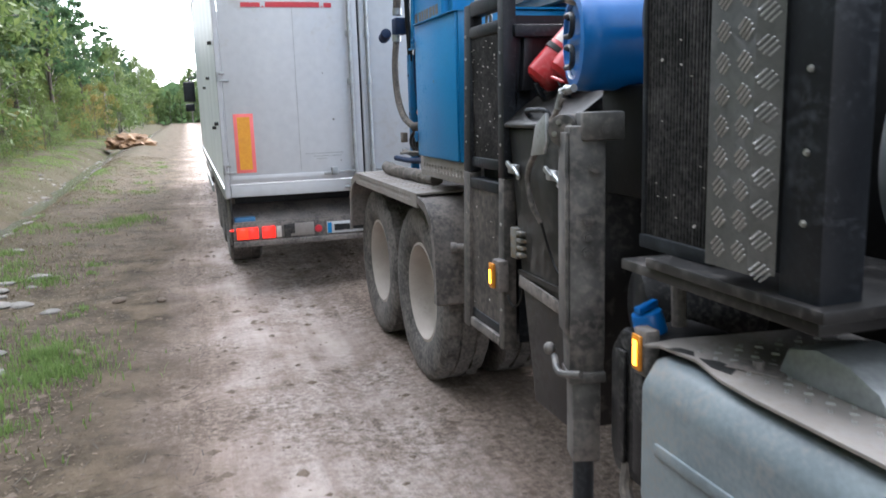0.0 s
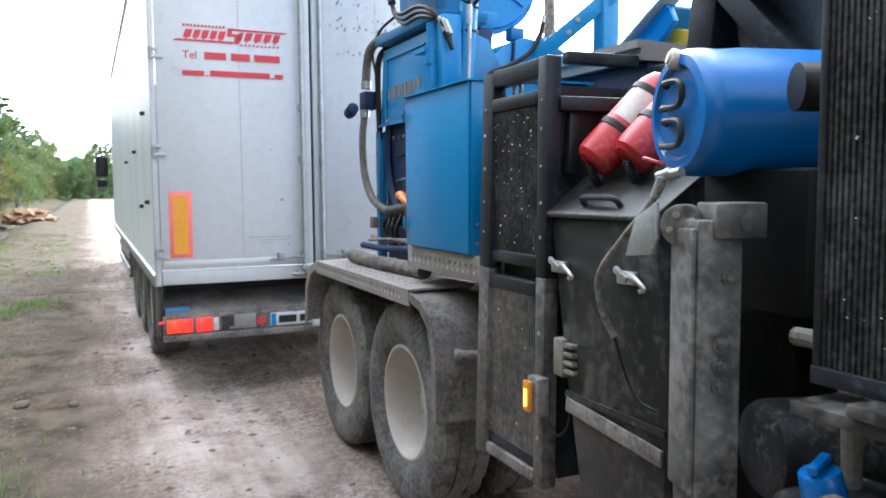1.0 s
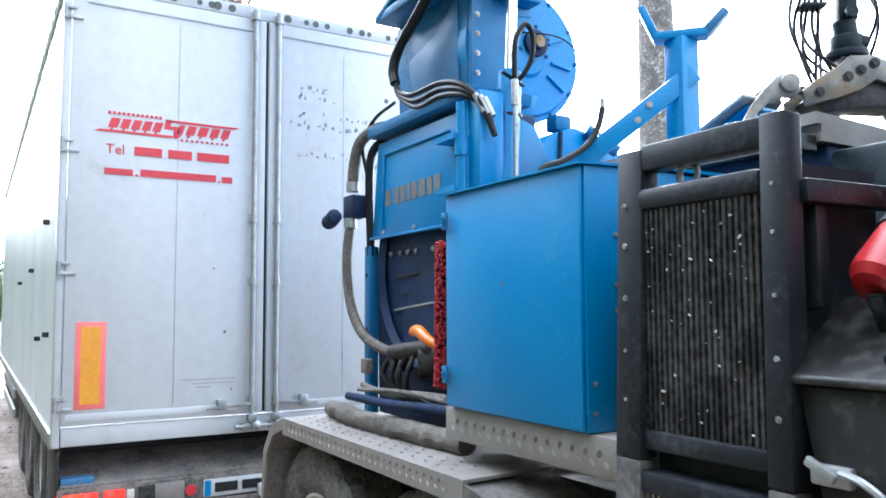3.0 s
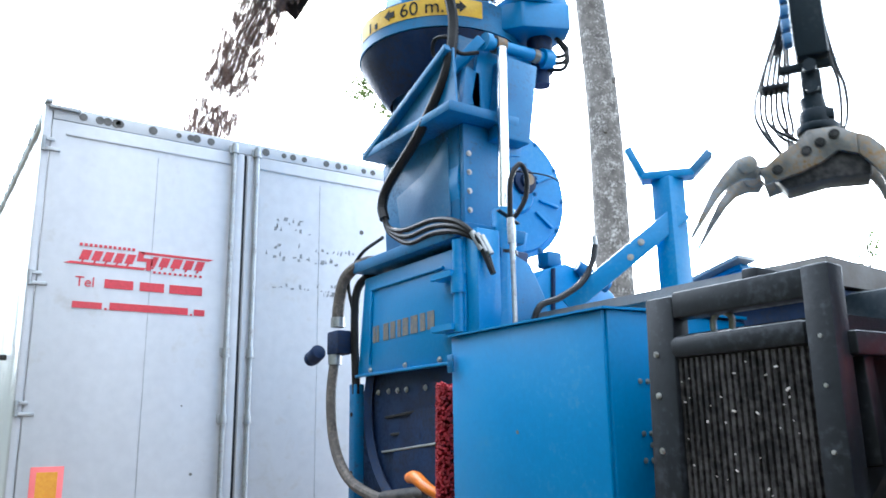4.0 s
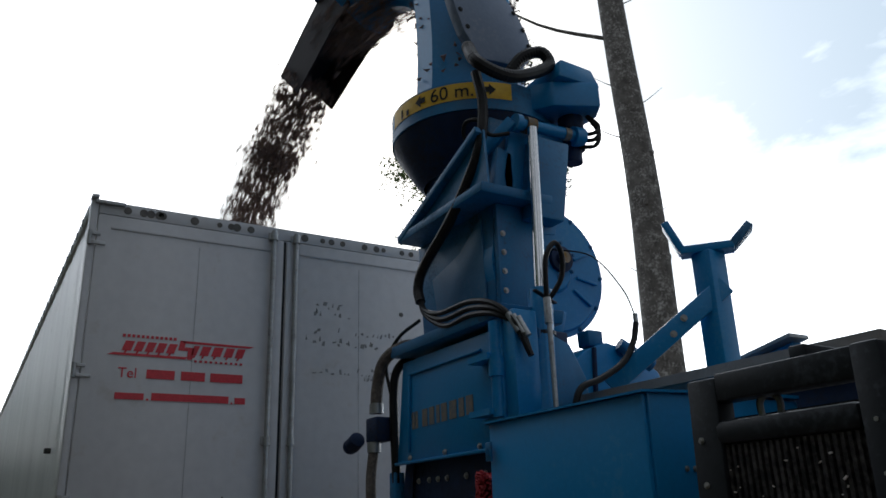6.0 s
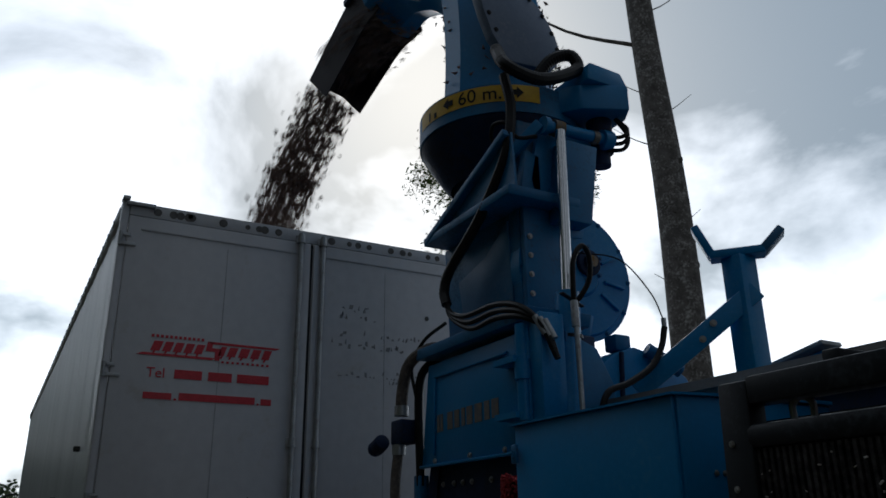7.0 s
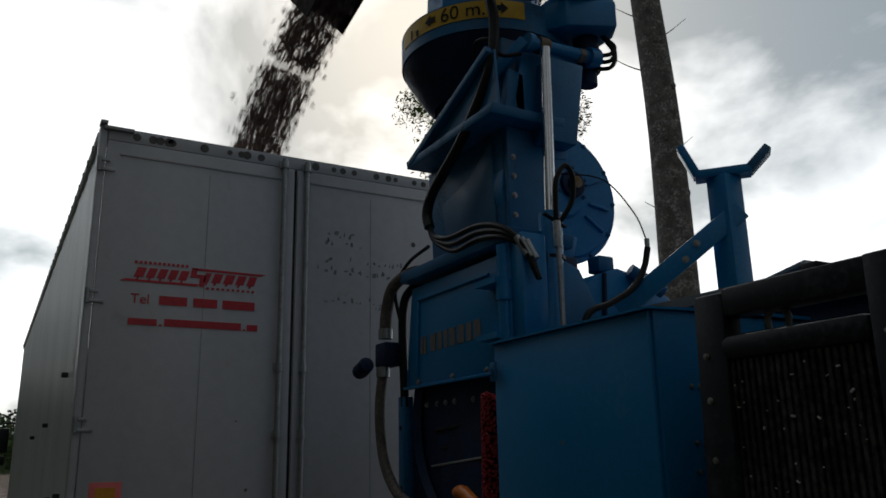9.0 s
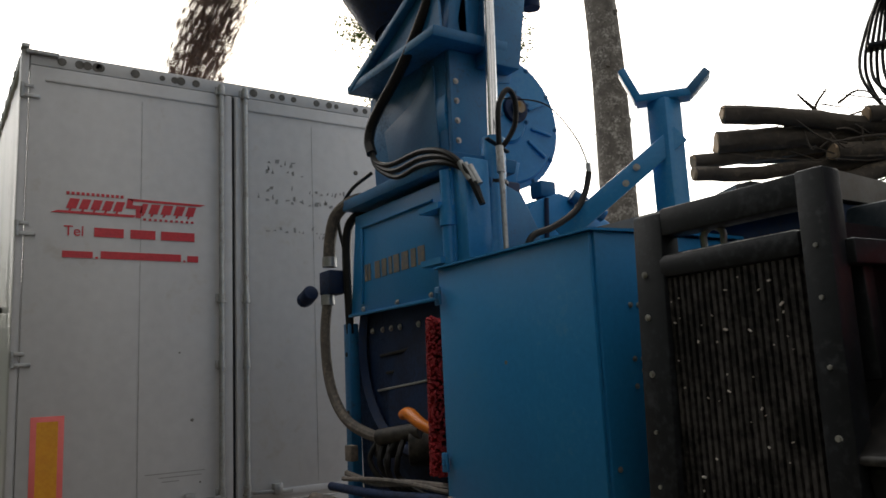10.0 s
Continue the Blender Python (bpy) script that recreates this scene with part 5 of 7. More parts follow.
    rad = part("radiator", box(rx + 0.06, 1.62, y0 + 0.06, y1 - 0.04, 0.62, 2.03), BLACK, t, "oil cooler in a bolted black frame")
    for z0, z1, x in ((1.43, 1.965, rx + 0.005), (0.70, 1.285, rx - 0.01)):
        part("fin_pack", core_face(x, y0 + 0.105, y1 - 0.045, z0, z1), CORE if z0 > 1 else FRAME_DUSTY, rad, "dusty black fins with wood chips caught in them")
        part("caught_chips", chips_stuck(x - 0.003, y0 + 0.12, y1 - 0.06, z0 + 0.02, z1 - 0.02, 42 if z0 > 1 else 9, int(z0 * 100)), PAPER, rad, "", "stuff")
    part("header_tank", pieces(box(rx - 0.004, rx + 0.06, y0 + 0.10, y1 - 0.04, 1.965, 2.02, 0.014), box(rx - 0.004, rx + 0.06, y0 + 0.10, y1 - 0.04, 1.385, 1.432, 0.008), box(rx - 0.015, rx + 0.06, y0 + 0.10, y1 - 0.04, 1.285, 1.335, 0.008), box(rx - 0.016, rx + 0.05, y0 + 0.10, y1 - 0.04, 0.655, 0.70, 0.006)), BLACK, rad)
    part("post", beam((rx + 0.015, y0 + 0.065, 1.36), (rx + 0.025, y0 + 0.065, 2.13), 0.06, 0.062, 0.006, (0, 1, 0)), BLACK, rad)
    part("post", beam((rx + 0.012, y1 - 0.01, 1.36), (rx + 0.03, y1 - 0.02, 2.12), 0.06, 0.085, 0.006, (0, 1, 0)), BLACK, rad)
    part("post", beam((rx + 0.005, y0 + 0.065, 0.60), (rx + 0.015, y0 + 0.065, 1.357), 0.06, 0.062, 0.006, (0, 1, 0)), FRAME_DUSTY, rad, "dust-caked lower post")
    part("post", beam((rx - 0.005, y1, 0.60), (rx + 0.012, y1 - 0.01, 1.357), 0.06, 0.085, 0.006, (0, 1, 0)), FRAME_DUSTY, rad, "dust-caked lower post")
    part("rail", beam((rx + 0.025, y0 + 0.09, 2.095), (rx + 0.03, y1 - 0.06, 2.095), 0.06, 0.065, 0.006), BLACK, rad)
    part("rail", beam((rx, y0 + 0.09, 0.632), (rx, y1 - 0.04, 0.632), 0.06, 0.045, 0.006), STEEL_DUSTY, rad)
    part("bolt", bolts([(rx - 0.022 + 0.02 * (z - 0.7) / 1.4, y, z) for y in (y0 + 0.065, y1 - 0.005) for z in (0.78, 0.98, 1.16, 1.50, 1.62, 1.75, 1.88, 1.98)], (-1, 0, 0), 0.0052, 0.007), BOLT, rad)
    part("lifting_eye", tube([(rx + 0.05, y1 - 0.14, 2.02), (rx + 0.05, y1 - 0.14, 2.055), (rx + 0.05, y1 - 0.165, 2.07), (rx + 0.05, y1 - 0.19, 2.055), (rx + 0.05, y1 - 0.19, 2.02)], 0.008, 8), GALV, rad)
    part("cross_rail", beam((1.31, 3.10, 1.965), (1.95, 3.06, 1.965), 0.05, 0.05, 0.006), BLACK, t)
    part("cross_rail", beam((1.60, 3.50, 2.20), (1.95, 3.50, 2.20), 0.05, 0.05, 0.006), BLACK, t)
    part("down_tube", beam((1.38, 3.12, 1.97), (1.36, 3.10, 1.72), 0.04, 0.05, 0.006, (0, 1, 0)), BLACK, t)
    mk = part("marker_bracket", box(1.215, 1.265, 3.07, 3.15, 0.87, 1.01, 0.010), STEEL_DUSTY, t, "side marker lamp bracket")
    part("marker_lamp", box(1.198, 1.2145, 3.10, 3.148, 0.885, 0.995, 0.006), AMBER_DIM, mk, "amber side lamp")
    part("marker_bulb", box(1.195, 1.1975, 3.118, 3.133, 0.905, 0.965), AMBER, mk, "lit amber strip")
    part("cable", tube([(1.25, 3.06, 0.86), (1.26, 3.02, 0.82), (1.28, 2.98, 0.86), (1.29, 2.97, 0.98)], 0.006, 8), HOSE, mk)
    part("terminal_block", join(box(1.26, 1.32, 2.985, 3.045, 1.03, 1.16, 0.006), *[box(1.262, 1.33, 2.93, 2.985, 1.045 + 0.03 * k, 1.06 + 0.03 * k, 0.003) for k in range(4)]), RUSTY, t)

    # dusty hopper with a hinged lid
    hop = part("hopper", join(prism([(3.10, 1.57), (2.55, 1.575), (2.47, 1.05), (2.52, 0.45), (2.86, 0.45), (2.99, 1.0)], "x", 1.285, 1.85, 0.008), box(1.274, 1.284, 2.48, 2.99, 0.965, 0.985)), BLACK_DUSTY, t, "dusty black tapering steel hopper")
    lid = part("lid", prism([(1.262, 1.574), (1.262, 1.590), (1.52, 1.765), (1.9, 1.80), (1.9, 1.574)], "y", 2.53, 3.125, 0.006), BLACK_DUSTY, hop, "sloping dusty lid")
    part("lid_handle", tube([(1.305, 2.915, 1.612), (1.282, 2.905, 1.64), (1.28, 2.82, 1.644), (1.282, 2.735, 1.64), (1.305, 2.725, 1.612)], 0.010, 8), BLACK, hop)
    for y in (3.03, 2.66):
        part("latch", join(box(1.262, 1.284, y - 0.05, y + 0.035, 1.385, 1.425, 0.006), beam((1.262, y + 0.04, 1.43), (1.262, y - 0.02, 1.40), 0.014, 0.02, 0.003), tube([(1.262, y - 0.03, 1.415), (1.245, y - 0.08, 1.41), (1.245, y - 0.12, 1.385), (1.255, y - 0.09, 1.375)], 0.008, 8)), GALV, hop, "steel toggle latch")
    part("rib", beam((1.276, 2.98, 0.94), (1.276, 2.49, 0.90), 0.012, 0.05, 0.003), STEEL_DUSTY, hop)

    # outrigger leg
    turn = Matrix.Translation((1.155, 2.19, 0)) @ Matrix.Rotation(radians(-15), 4, "Z")
    leg = part("outrigger", moved(join(prism([(-0.056, 1.60), (0.056, 1.60), (0.060, 1.35), (0.057, 0.92), (0.042, 0.80), (-0.042, 0.80), (-0.057, 0.92)], "x", -0.056, 0.056, 0.006), box(-0.068, -0.0563, -0.052, 0.060, 0.95, 1.58, 0.004)), turn), LEG, t, "dusty grey hydraulic outrigger leg")
    way = Vector((-0.8, -0.6, 0))
    pc = Vector((1.10, 2.225, 1.585))
    part("pivot_head", join(cyl(pc, pc - way * 0.07, 0.050, n=24, bevel=0.003), moved(join(box(-0.02, 0.11, -0.07, 0.03, 1.555, 1.64, 0.008), cyl((0.055, -0.075, 1.59), (0.055, -0.068, 1.59), 0.016, n=14)), turn)), LEG, leg)
    part("bolt", bolts([pc + way * 0.001 + Vector((0.6, -0.8, 0)) * (0.028 * math.cos(u)) + Vector((0, 0, 0.028 * math.sin(u))) for u in (0.4, 1.97, 3.54, 5.11)], way, 0.006, 0.007), BOLT, leg)
    part("hook_plate", prism([(2.285, 1.64), (2.36, 1.60), (2.40, 1.50), (2.30, 1.51), (2.28, 1.55)], "x", 1.07, 1.085, 0.003), GALV, leg)
    part("bolt", moved(bolts([(x, -0.060, z) for x, z in ((0.02, 1.47), (0.0, 1.31), (0.0, 1.26), (0.0, 1.21))], (0, -1, 0), 0.013, 0.012), turn), LEG, leg)
    part("inner_tube", moved(join(box(-0.045, 0.045, -0.05, 0.05, 0.52, 0.82, 0.006), box(-0.06, 0.06, -0.06, 0.06, 0.79, 0.825, 0.006)), turn), LEG, leg)
    part("clamp_ring", join(tube([(1.10, 2.29, 0.84), (1.075, 2.2, 0.815), (1.10, 2.10, 0.835)], 0.012, 8), ball((1.095, 2.315, 0.86), 0.022, 10)), LEG, leg)
    part("ram", cyl((1.155, 2.19, 0.16), (1.155, 2.19, 0.55), 0.034, n=18), BLACK, leg, "dark piston rod")
    part("foot", cyl((1.155, 2.19, 0.10), (1.155, 2.19, 0.16), 0.12, 0.08, n=20), LEG, leg)
    # box darkened in colour to match the shaded hollow behind the leg
    part("oil_box", box(1.34, 1.75, 2.07, 2.42, 1.36, 1.72, 0.02), VOID_BLACK, t)
    part("return_pipe", tube([(1.30, 2.06, 1.33), (1.30, 1.98, 1.32), (1.32, 1.93, 1.22), (1.33, 1.92, 0.9), (1.35, 1.92, 0.7)], 0.022, 10), STEEL_DUSTY, t)

    # drain hose with valve below the plastic drum
    hv = part("drain_hose", tube([(1.19, 2.40, 1.685), (1.18, 2.45, 1.62), (1.175, 2.56, 1.52), (1.175, 2.645, 1.44), (1.18, 2.67, 1.38), (1.19, 2.655, 1.30), (1.215, 2.635, 1.235)], 0.0105, 10), STEEL_DUSTY, t, "grey braided drain hose")
    part("valve", join(cyl((1.20, 2.34, 1.715), (1.20, 2.43, 1.705), 0.013, n=12), ball((1.20, 2.39, 1.71), 0.018, 10), cyl((1.19, 2.405, 1.70), (1.185, 2.425, 1.65), 0.013, n=12)), GALV, hv)
    part("valve_lever", beam((1.195, 2.40, 1.735), (1.185, 2.475, 1.755), 0.012, 0.008, 0.002), RED, hv)
    part("wire", tube([(1.215, 2.635, 1.235), (1.24, 2.61, 1.12), (1.245, 2.56, 1.06), (1.26, 2.50, 1.04)], 0.005, 6), HOSE, hv)

    # engine bay behind: dark housing, top edge and intake hood
    part("engine_bay", box(1.98, 3.4, -0.6, 3.46, 0.95, 2.18, 0.02), TEAL_BODY, t, "dark teal engine housing")
    part("bay_edge", prism([(1.93, 2.255), (1.95, 2.255), (1.95, 2.205), (2.6, 2.205), (2.6, 2.265), (1.93, 2.29)], "y", 3.46, 4.9), CHECKER, t, "dirty rim along the engine cover")
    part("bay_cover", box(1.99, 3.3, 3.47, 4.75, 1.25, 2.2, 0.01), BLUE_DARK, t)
    hood = part("intake_hood", prism([(3.02, 2.12), (3.02, 2.35), (2.93, 2.75), (2.6, 2.95), (1.2, 2.95), (0.7, 2.7), (0.7, 2.12)], "x", 1.92, 3.2, 0.03), TEAL_BODY, t, "dark intake hood with a gusset frame")
    part("hood_post", beam((1.86, 2.99, 2.0), (1.86, 2.93, 2.46), 0.10, 0.13, 0.01, (0, 1, 0)), BLACK, hood)
    part("hood_shelf", prism([(2.98, 2.42), (2.86, 2.46), (2.45, 2.30), (2.45, 2.275), (2.85, 2.425), (2.97, 2.39)], "x", 1.70, 1.92, 0.004), BLACK, hood)
    part("hood_brace", beam((1.80, 2.83, 2.36), (1.80, 2.50, 2.03), 0.09, 0.085, 0.008), BLACK, hood)
    part("round_cover", cyl((1.90, 2.62, 2.25), (1.93, 2.62, 2.25), 0.26, n=36, bevel=0.01), TANK, hood)
    # added dark panel in place of the shade behind leg and cooler
    part("void_panel", box(1.78, 1.95, 1.5, 3.02, 0.55, 2.0, 0.01), VOID_BLACK, t)
    part("bracket_plate", beam((1.44, 2.16, 1.935), (1.44, 1.93, 1.965), 0.004, 0.032, 0.001), GALV, t)
    part("bracket_hole", pieces(*[cyl((1.4345, 2.14 - 0.032 * k, 1.938 + 0.0042 * k), (1.4375, 2.14 - 0.032 * k, 1.938 + 0.0042 * k), 0.005, n=8) for k in range(7)]), INK, t)
    part("rubber_elbow", tube([(1.28, 2.06, 1.90), (1.36, 2.02, 1.90), (1.5, 1.96, 1.92), (1.6, 1.94, 1.98)], 0.055, 14), HOSE, t)
    part("hose_clip", cyl((1.335, 2.035, 1.90), (1.35, 2.03, 1.90), 0.059, n=18), GALV, t)
    part("data_plate", box(1.775, 1.779, 1.98, 2.03, 1.64, 1.69), PAPER, t)

    # second cooler with a checker-plate guard, on a sill
    c2 = part("side_cooler", box(1.255, 1.28, 1.33, 1.925, 1.27, 2.75, 0.005), BLACK, t, "tall black cooler beside a checker-plate guard")
    part("fin_pack", core_face(1.20, 1.625, 1.905, 1.30, 2.70, 0.014, 0.006), CORE, c2, "upright black fins")
    part("cooler_edge", join(box(1.195, 1.255, 1.905, 1.925, 1.27, 2.74, 0.004), box(1.19, 1.255, 1.60, 1.925, 1.262, 1.30, 0.004)), BLACK, c2)
    part("caught_chips", chips_stuck(1.197, 1.64, 1.88, 1.33, 2.2, 26, 77), PAPER, c2, "", "stuff")
    gd = part("tread_guard", prism([(1.105, 1.50), (1.10, 1.50), (1.10, 1.355), (1.138, 1.317), (1.142, 1.321), (1.105, 1.36)], "z", 1.30, 2.74), CHECKER_CLEAN, c2, "bright checker-plate guard")
    part("tread", lozenges(1.362, 1.50, 1.31, 2.70, 1.0995, 0.070, 4, "x", 0.0205, 0.002, True, 0.066), TREAD, c2, "raised tread bars", "stuff")
    fold = lozenges(-0.046, 0.005, 1.275, 2.70, 0.0, 0.066, 4, "x", 0.019, 0.002, True, 0.066)
    part("tread", moved(fold, Matrix.Translation((1.0995, 1.353, 0)) @ Matrix.Rotation(radians(45), 4, "Z")), TREAD, c2, "", "stuff")
    part("guard_side", join(box(1.105, 1.20, 1.50, 1.505, 1.30, 2.74), box(1.145, 1.255, 1.20, 1.315, 1.25, 2.74, 0.006)), BLACK, c2)
    part("bolt", bolts([(1.144, 1.25, z) for z in (1.42, 1.56, 1.72, 1.88)], (-1, 0, 0), 0.005, 0.007), BOLT, c2)
    part("sill", join(box(1.12, 1.62, 1.16, 1.78, 1.235, 1.262, 0.004), box(1.13, 1.6, 1.18, 1.92, 1.205, 1.234, 0.004)), BLACK_DUSTY, t)
    part("rail_bar", beam((1.40, 1.18, 1.27), (1.42, 0.3, 1.27), 0.03, 0.04, 0.005), BLACK_DUSTY, t)
    pp = part("air_pipe", tube([(1.78, 1.20, 1.86), (1.66, 1.30, 1.76), (1.60, 1.33, 1.60), (1.60, 1.32, 1.42), (1.68, 1.24, 1.28), (1.80, 1.1, 1.18)], 0.125, 26, 10), PIPE_GREY, t, "grey curved air duct")
    part("clamp_band", pieces(cyl((1.60, 1.325, 1.485), (1.60, 1.325, 1.505), 0.129, n=30), cyl((1.60, 1.328, 1.535), (1.60, 1.328, 1.548), 0.128, n=30)), BLACK, pp)

    # small black tank, air vessel and fuel tank below
    ab = part("fluid_tank", prism([(1.80, 0.55), (2.02, 0.55), (2.05, 0.62), (2.05, 0.93), (1.99, 1.01), (1.80, 1.02)], "x", 1.17, 1.42, 0.02), PLASTIC_DARK, t, "black plastic fluid tank with a blue cap")
    part("tank_rib", pieces(*[box(1.155, 1.168, y, y + 0.05, 0.60, 0.95, 0.005) for y in (1.84, 1.94)]), PLASTIC_DARK, ab)
    part("cap", join(cyl((1.22, 1.90, 1.01), (1.205, 1.905, 1.075), 0.048, 0.044, n=18, bevel=0.006), beam((1.165, 1.89, 1.083), (1.245, 1.92, 1.095), 0.022, 0.02, 0.004)), PLASTIC_BLUE, ab, "blue screw cap")
    mk2 = part("marker_plate", box(1.12, 1.165, 1.77, 1.835, 0.93, 1.06, 0.006), STEEL_DUSTY, t, "side marker lamp")
    part("marker_lamp", box(1.108, 1.1195, 1.783, 1.825, 0.945, 1.045, 0.005), AMBER_DIM, mk2)
    part("marker_bulb", box(1.1045, 1.1075, 1.796, 1.811, 0.96, 1.03), AMBER, mk2, "lit amber strip")
    part("air_vessel", cyl((1.36, 2.22, 1.0), (1.75, 2.10, 1.0), 0.13, n=28, bevel=0.03), PLASTIC_DARK, t, "dark cylindrical air vessel")
    part("label_sheet", box(1.352, 1.356, 2.15, 2.19, 0.98, 1.02), PAPER, t)
    part("hose", pieces(tube([(1.18, 1.95, 0.6), (1.16, 1.93, 0.52), (1.15, 1.85, 0.46), (1.16, 1.75, 0.42)], 0.02, 8), tube([(1.22, 2.0, 0.6), (1.19, 1.97, 0.47), (1.18, 1.88, 0.40), (1.18, 1.76, 0.37)], 0.016, 8)), HOSE_TAN, t)
    ft = part("fuel_tank", prism([(1.10, 0.50), (1.085, 0.62), (1.085, 0.93), (1.13, 1.0), (1.66, 1.0), (1.66, 0.42), (1.16, 0.42)], "y", 0.15, 1.745, 0.022), TANK, t, "dented grey-blue fuel tank under a tread step")
    part("swage_line", beam((1.083, 1.66, 0.78), (1.083, 0.25, 0.78), 0.012, 0.035, 0.005), TANK, ft)
    stepm = []
    for pts in ([(1.105, 1.76), (1.14, 1.735), (1.155, 1.60), (1.12, 1.46), (1.11, 1.33), (1.105, 0.4), (1.66, 0.3), (1.66, 1.70), (1.40, 1.74), (1.2, 1.77)],):
        stepm.append(prism(pts, "z", 1.022, 1.032, 0.002))
    stp2 = part("tread_step", join(*stepm), CHECKER, t, "torn pale checker-plate step")
    part("tread", lozenges(1.18, 1.62, 0.5, 1.68, 1.032, 0.062, 2, "z", 0.013, 0.003), TREAD, stp2, "", "stuff")
    part("step_hole", pieces(prism([(1.135, 1.70), (1.15, 1.66), (1.165, 1.62), (1.185, 1.65), (1.17, 1.69)], "z", 1.0322, 1.0335), prism([(1.165, 1.60), (1.15, 1.53), (1.16, 1.47), (1.20, 1.50), (1.195, 1.56)], "z", 1.0322, 1.0335)), INK, stp2, "dark torn holes")
    part("filler_cover", prism([(1.45, 1.028), (1.12, 1.028), (1.16, 1.075), (1.24, 1.11), (1.33, 1.12), (1.42, 1.10)], "x", 1.27, 1.45, 0.01), PIPE_GREY, stp2)
    part("step_bolt", join(prism([(1.18, 1.52), (1.25, 1.545), (1.31, 1.44), (1.24, 1.40)], "z", 1.0325, 1.037), cyl((1.235, 1.47, 1.037), (1.235, 1.47, 1.056), 0.013, n=6)), STEEL_DUSTY, stp2)

    build_chipper(t)


def build_chipper(t):
    """The blue chipper: drum casing, fan housing, neck, slewing ring and discharge spout."""
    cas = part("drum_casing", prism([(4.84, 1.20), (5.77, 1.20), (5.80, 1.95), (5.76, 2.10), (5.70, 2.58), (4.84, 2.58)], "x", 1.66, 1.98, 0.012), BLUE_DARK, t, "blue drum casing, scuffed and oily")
    part("front_door", prism([(4.86, 2.09), (5.76, 2.09), (5.69, 2.57), (4.86, 2.57)], "x", 1.615, 1.659, 0.008), BLUE, cas, "blue upper door with faded gold shapes")
    part("door_ridge", pieces(beam((1.611, 5.63, 2.13), (1.611, 5.61, 2.50), 0.012, 0.014, 0.003, (0, 1, 0)), beam((1.611, 5.62, 2.50), (1.611, 4.98, 2.50), 0.014, 0.012, 0.003), beam((1.61, 5.76, 2.085), (1.61, 4.85, 2.085), 0.022, 0.014, 0.003)), BLUE, cas)
    part("gold_mark", pieces(*[prism([(y, 2.235 + 0.02 * (5.6 - y)), (y - w, 2.235 + 0.02 * (5.6 - y)), (y - w, 2.315 + 0.02 * (5.6 - y)), (y, 2.315 + 0.02 * (5.6 - y))], "x", 1.6125, 1.6148) for y, w in ((5.60, 0.028), (5.565, 0.022), (5.50, 0.048), (5.435, 0.045), (5.37, 0.030), (5.325, 0.050), (5.255, 0.060), (5.175, 0.042), (5.115, 0.055))]), LETTER_GOLD, cas, "faded gold bars")
    part("bolt", bolts([(1.613, y, 2.105) for y in (5.62, 5.30, 5.02)] + [(1.657, y, 2.0) for y in (5.62, 5.52, 5.44, 5.36, 5.2, 5.05)], (-1, 0, 0), 0.009, 0.011), BOLT, cas)
    part("slot", pieces(*[beam((1.655, a, z), (1.655, b, z + 0.02), 0.01, 0.012, 0.002) for a, b, z in ((5.55, 5.25, 1.88), (5.5, 5.1, 1.80))]), INK, cas)
    part("worn_bar", beam((1.654, 5.58, 1.72), (1.648, 5.10, 1.76), 0.012, 0.010, 0.002), GALV, cas)
    arc = [Vector((1.65, 5.22 + 0.48 * math.cos(a), 1.92 + 0.48 * math.sin(a))) for a in [0.35 - 1.95 * k / 14 for k in range(15)]]
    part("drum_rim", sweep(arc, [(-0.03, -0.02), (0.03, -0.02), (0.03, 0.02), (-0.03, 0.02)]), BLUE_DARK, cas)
    # dark disc on the casing face stands in for the shaded opening
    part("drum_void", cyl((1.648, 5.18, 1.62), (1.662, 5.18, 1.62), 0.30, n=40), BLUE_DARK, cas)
    part("side_post", box(1.60, 1.655, 5.76, 5.82, 1.20, 2.05, 0.006), BLUE_DIRTY, cas)
    part("hole", bolts([(1.60, 5.79, z) for z in (1.45, 1.62, 1.9)], (-1, 0, 0), 0.008, 0.004), INK, cas)
    part("top_flange", prism([(4.80, 2.60), (5.74, 2.60), (5.76, 2.655), (4.78, 2.655)], "x", 1.575, 1.92, 0.006), BLUE_DIRTY, cas)
    part("hinge_tube", join(cyl((1.585, 4.83, 2.20), (1.585, 4.83, 2.585), 0.026, n=14), cyl((1.585, 4.83, 2.36), (1.585, 4.83, 2.44), 0.034, n=14), box(1.59, 1.66, 4.80, 4.86, 2.18, 2.60, 0.005), prism([(1.54, 2.21), (1.63, 2.21), (1.63, 2.235), (1.54, 2.235)], "y", 4.83, 4.98), prism([(1.54, 2.43), (1.63, 2.43), (1.63, 2.455), (1.54, 2.455)], "y", 4.83, 4.98)), BLUE, cas, "blue hinge tube")
    part("corner_post", box(1.60, 1.72, 4.72, 4.80, 2.16, 2.62, 0.008), BLUE, cas)
    part("rear_cheek", prism([(1.74, 1.3), (1.98, 1.3), (1.98, 2.35), (1.90, 2.50), (1.74, 2.56)], "y", 4.74, 4.83, 0.008), BLUE_DIRTY, cas)
    # fan housing
    fan = part("fan_housing", prism([(5.02, 2.657), (5.68, 2.657), (5.72, 3.20), (5.02, 3.20)], "x", 1.735, 2.06, 0.008), BLUE_DIRTY, t, "blue fan housing with a round cover")
    part("side_panel", prism([(5.08, 2.70), (5.50, 2.70), (5.56, 2.98), (5.30, 3.04), (5.10, 3.16)], "x", 1.724, 1.734, 0.003), BLUE_PALE, fan)
    part("bolt", bolts([(1.765, 4.984, z) for z in (2.78, 2.87, 2.96, 3.05)], (0, -1, 0), 0.009, 0.010), BOLT, fan)
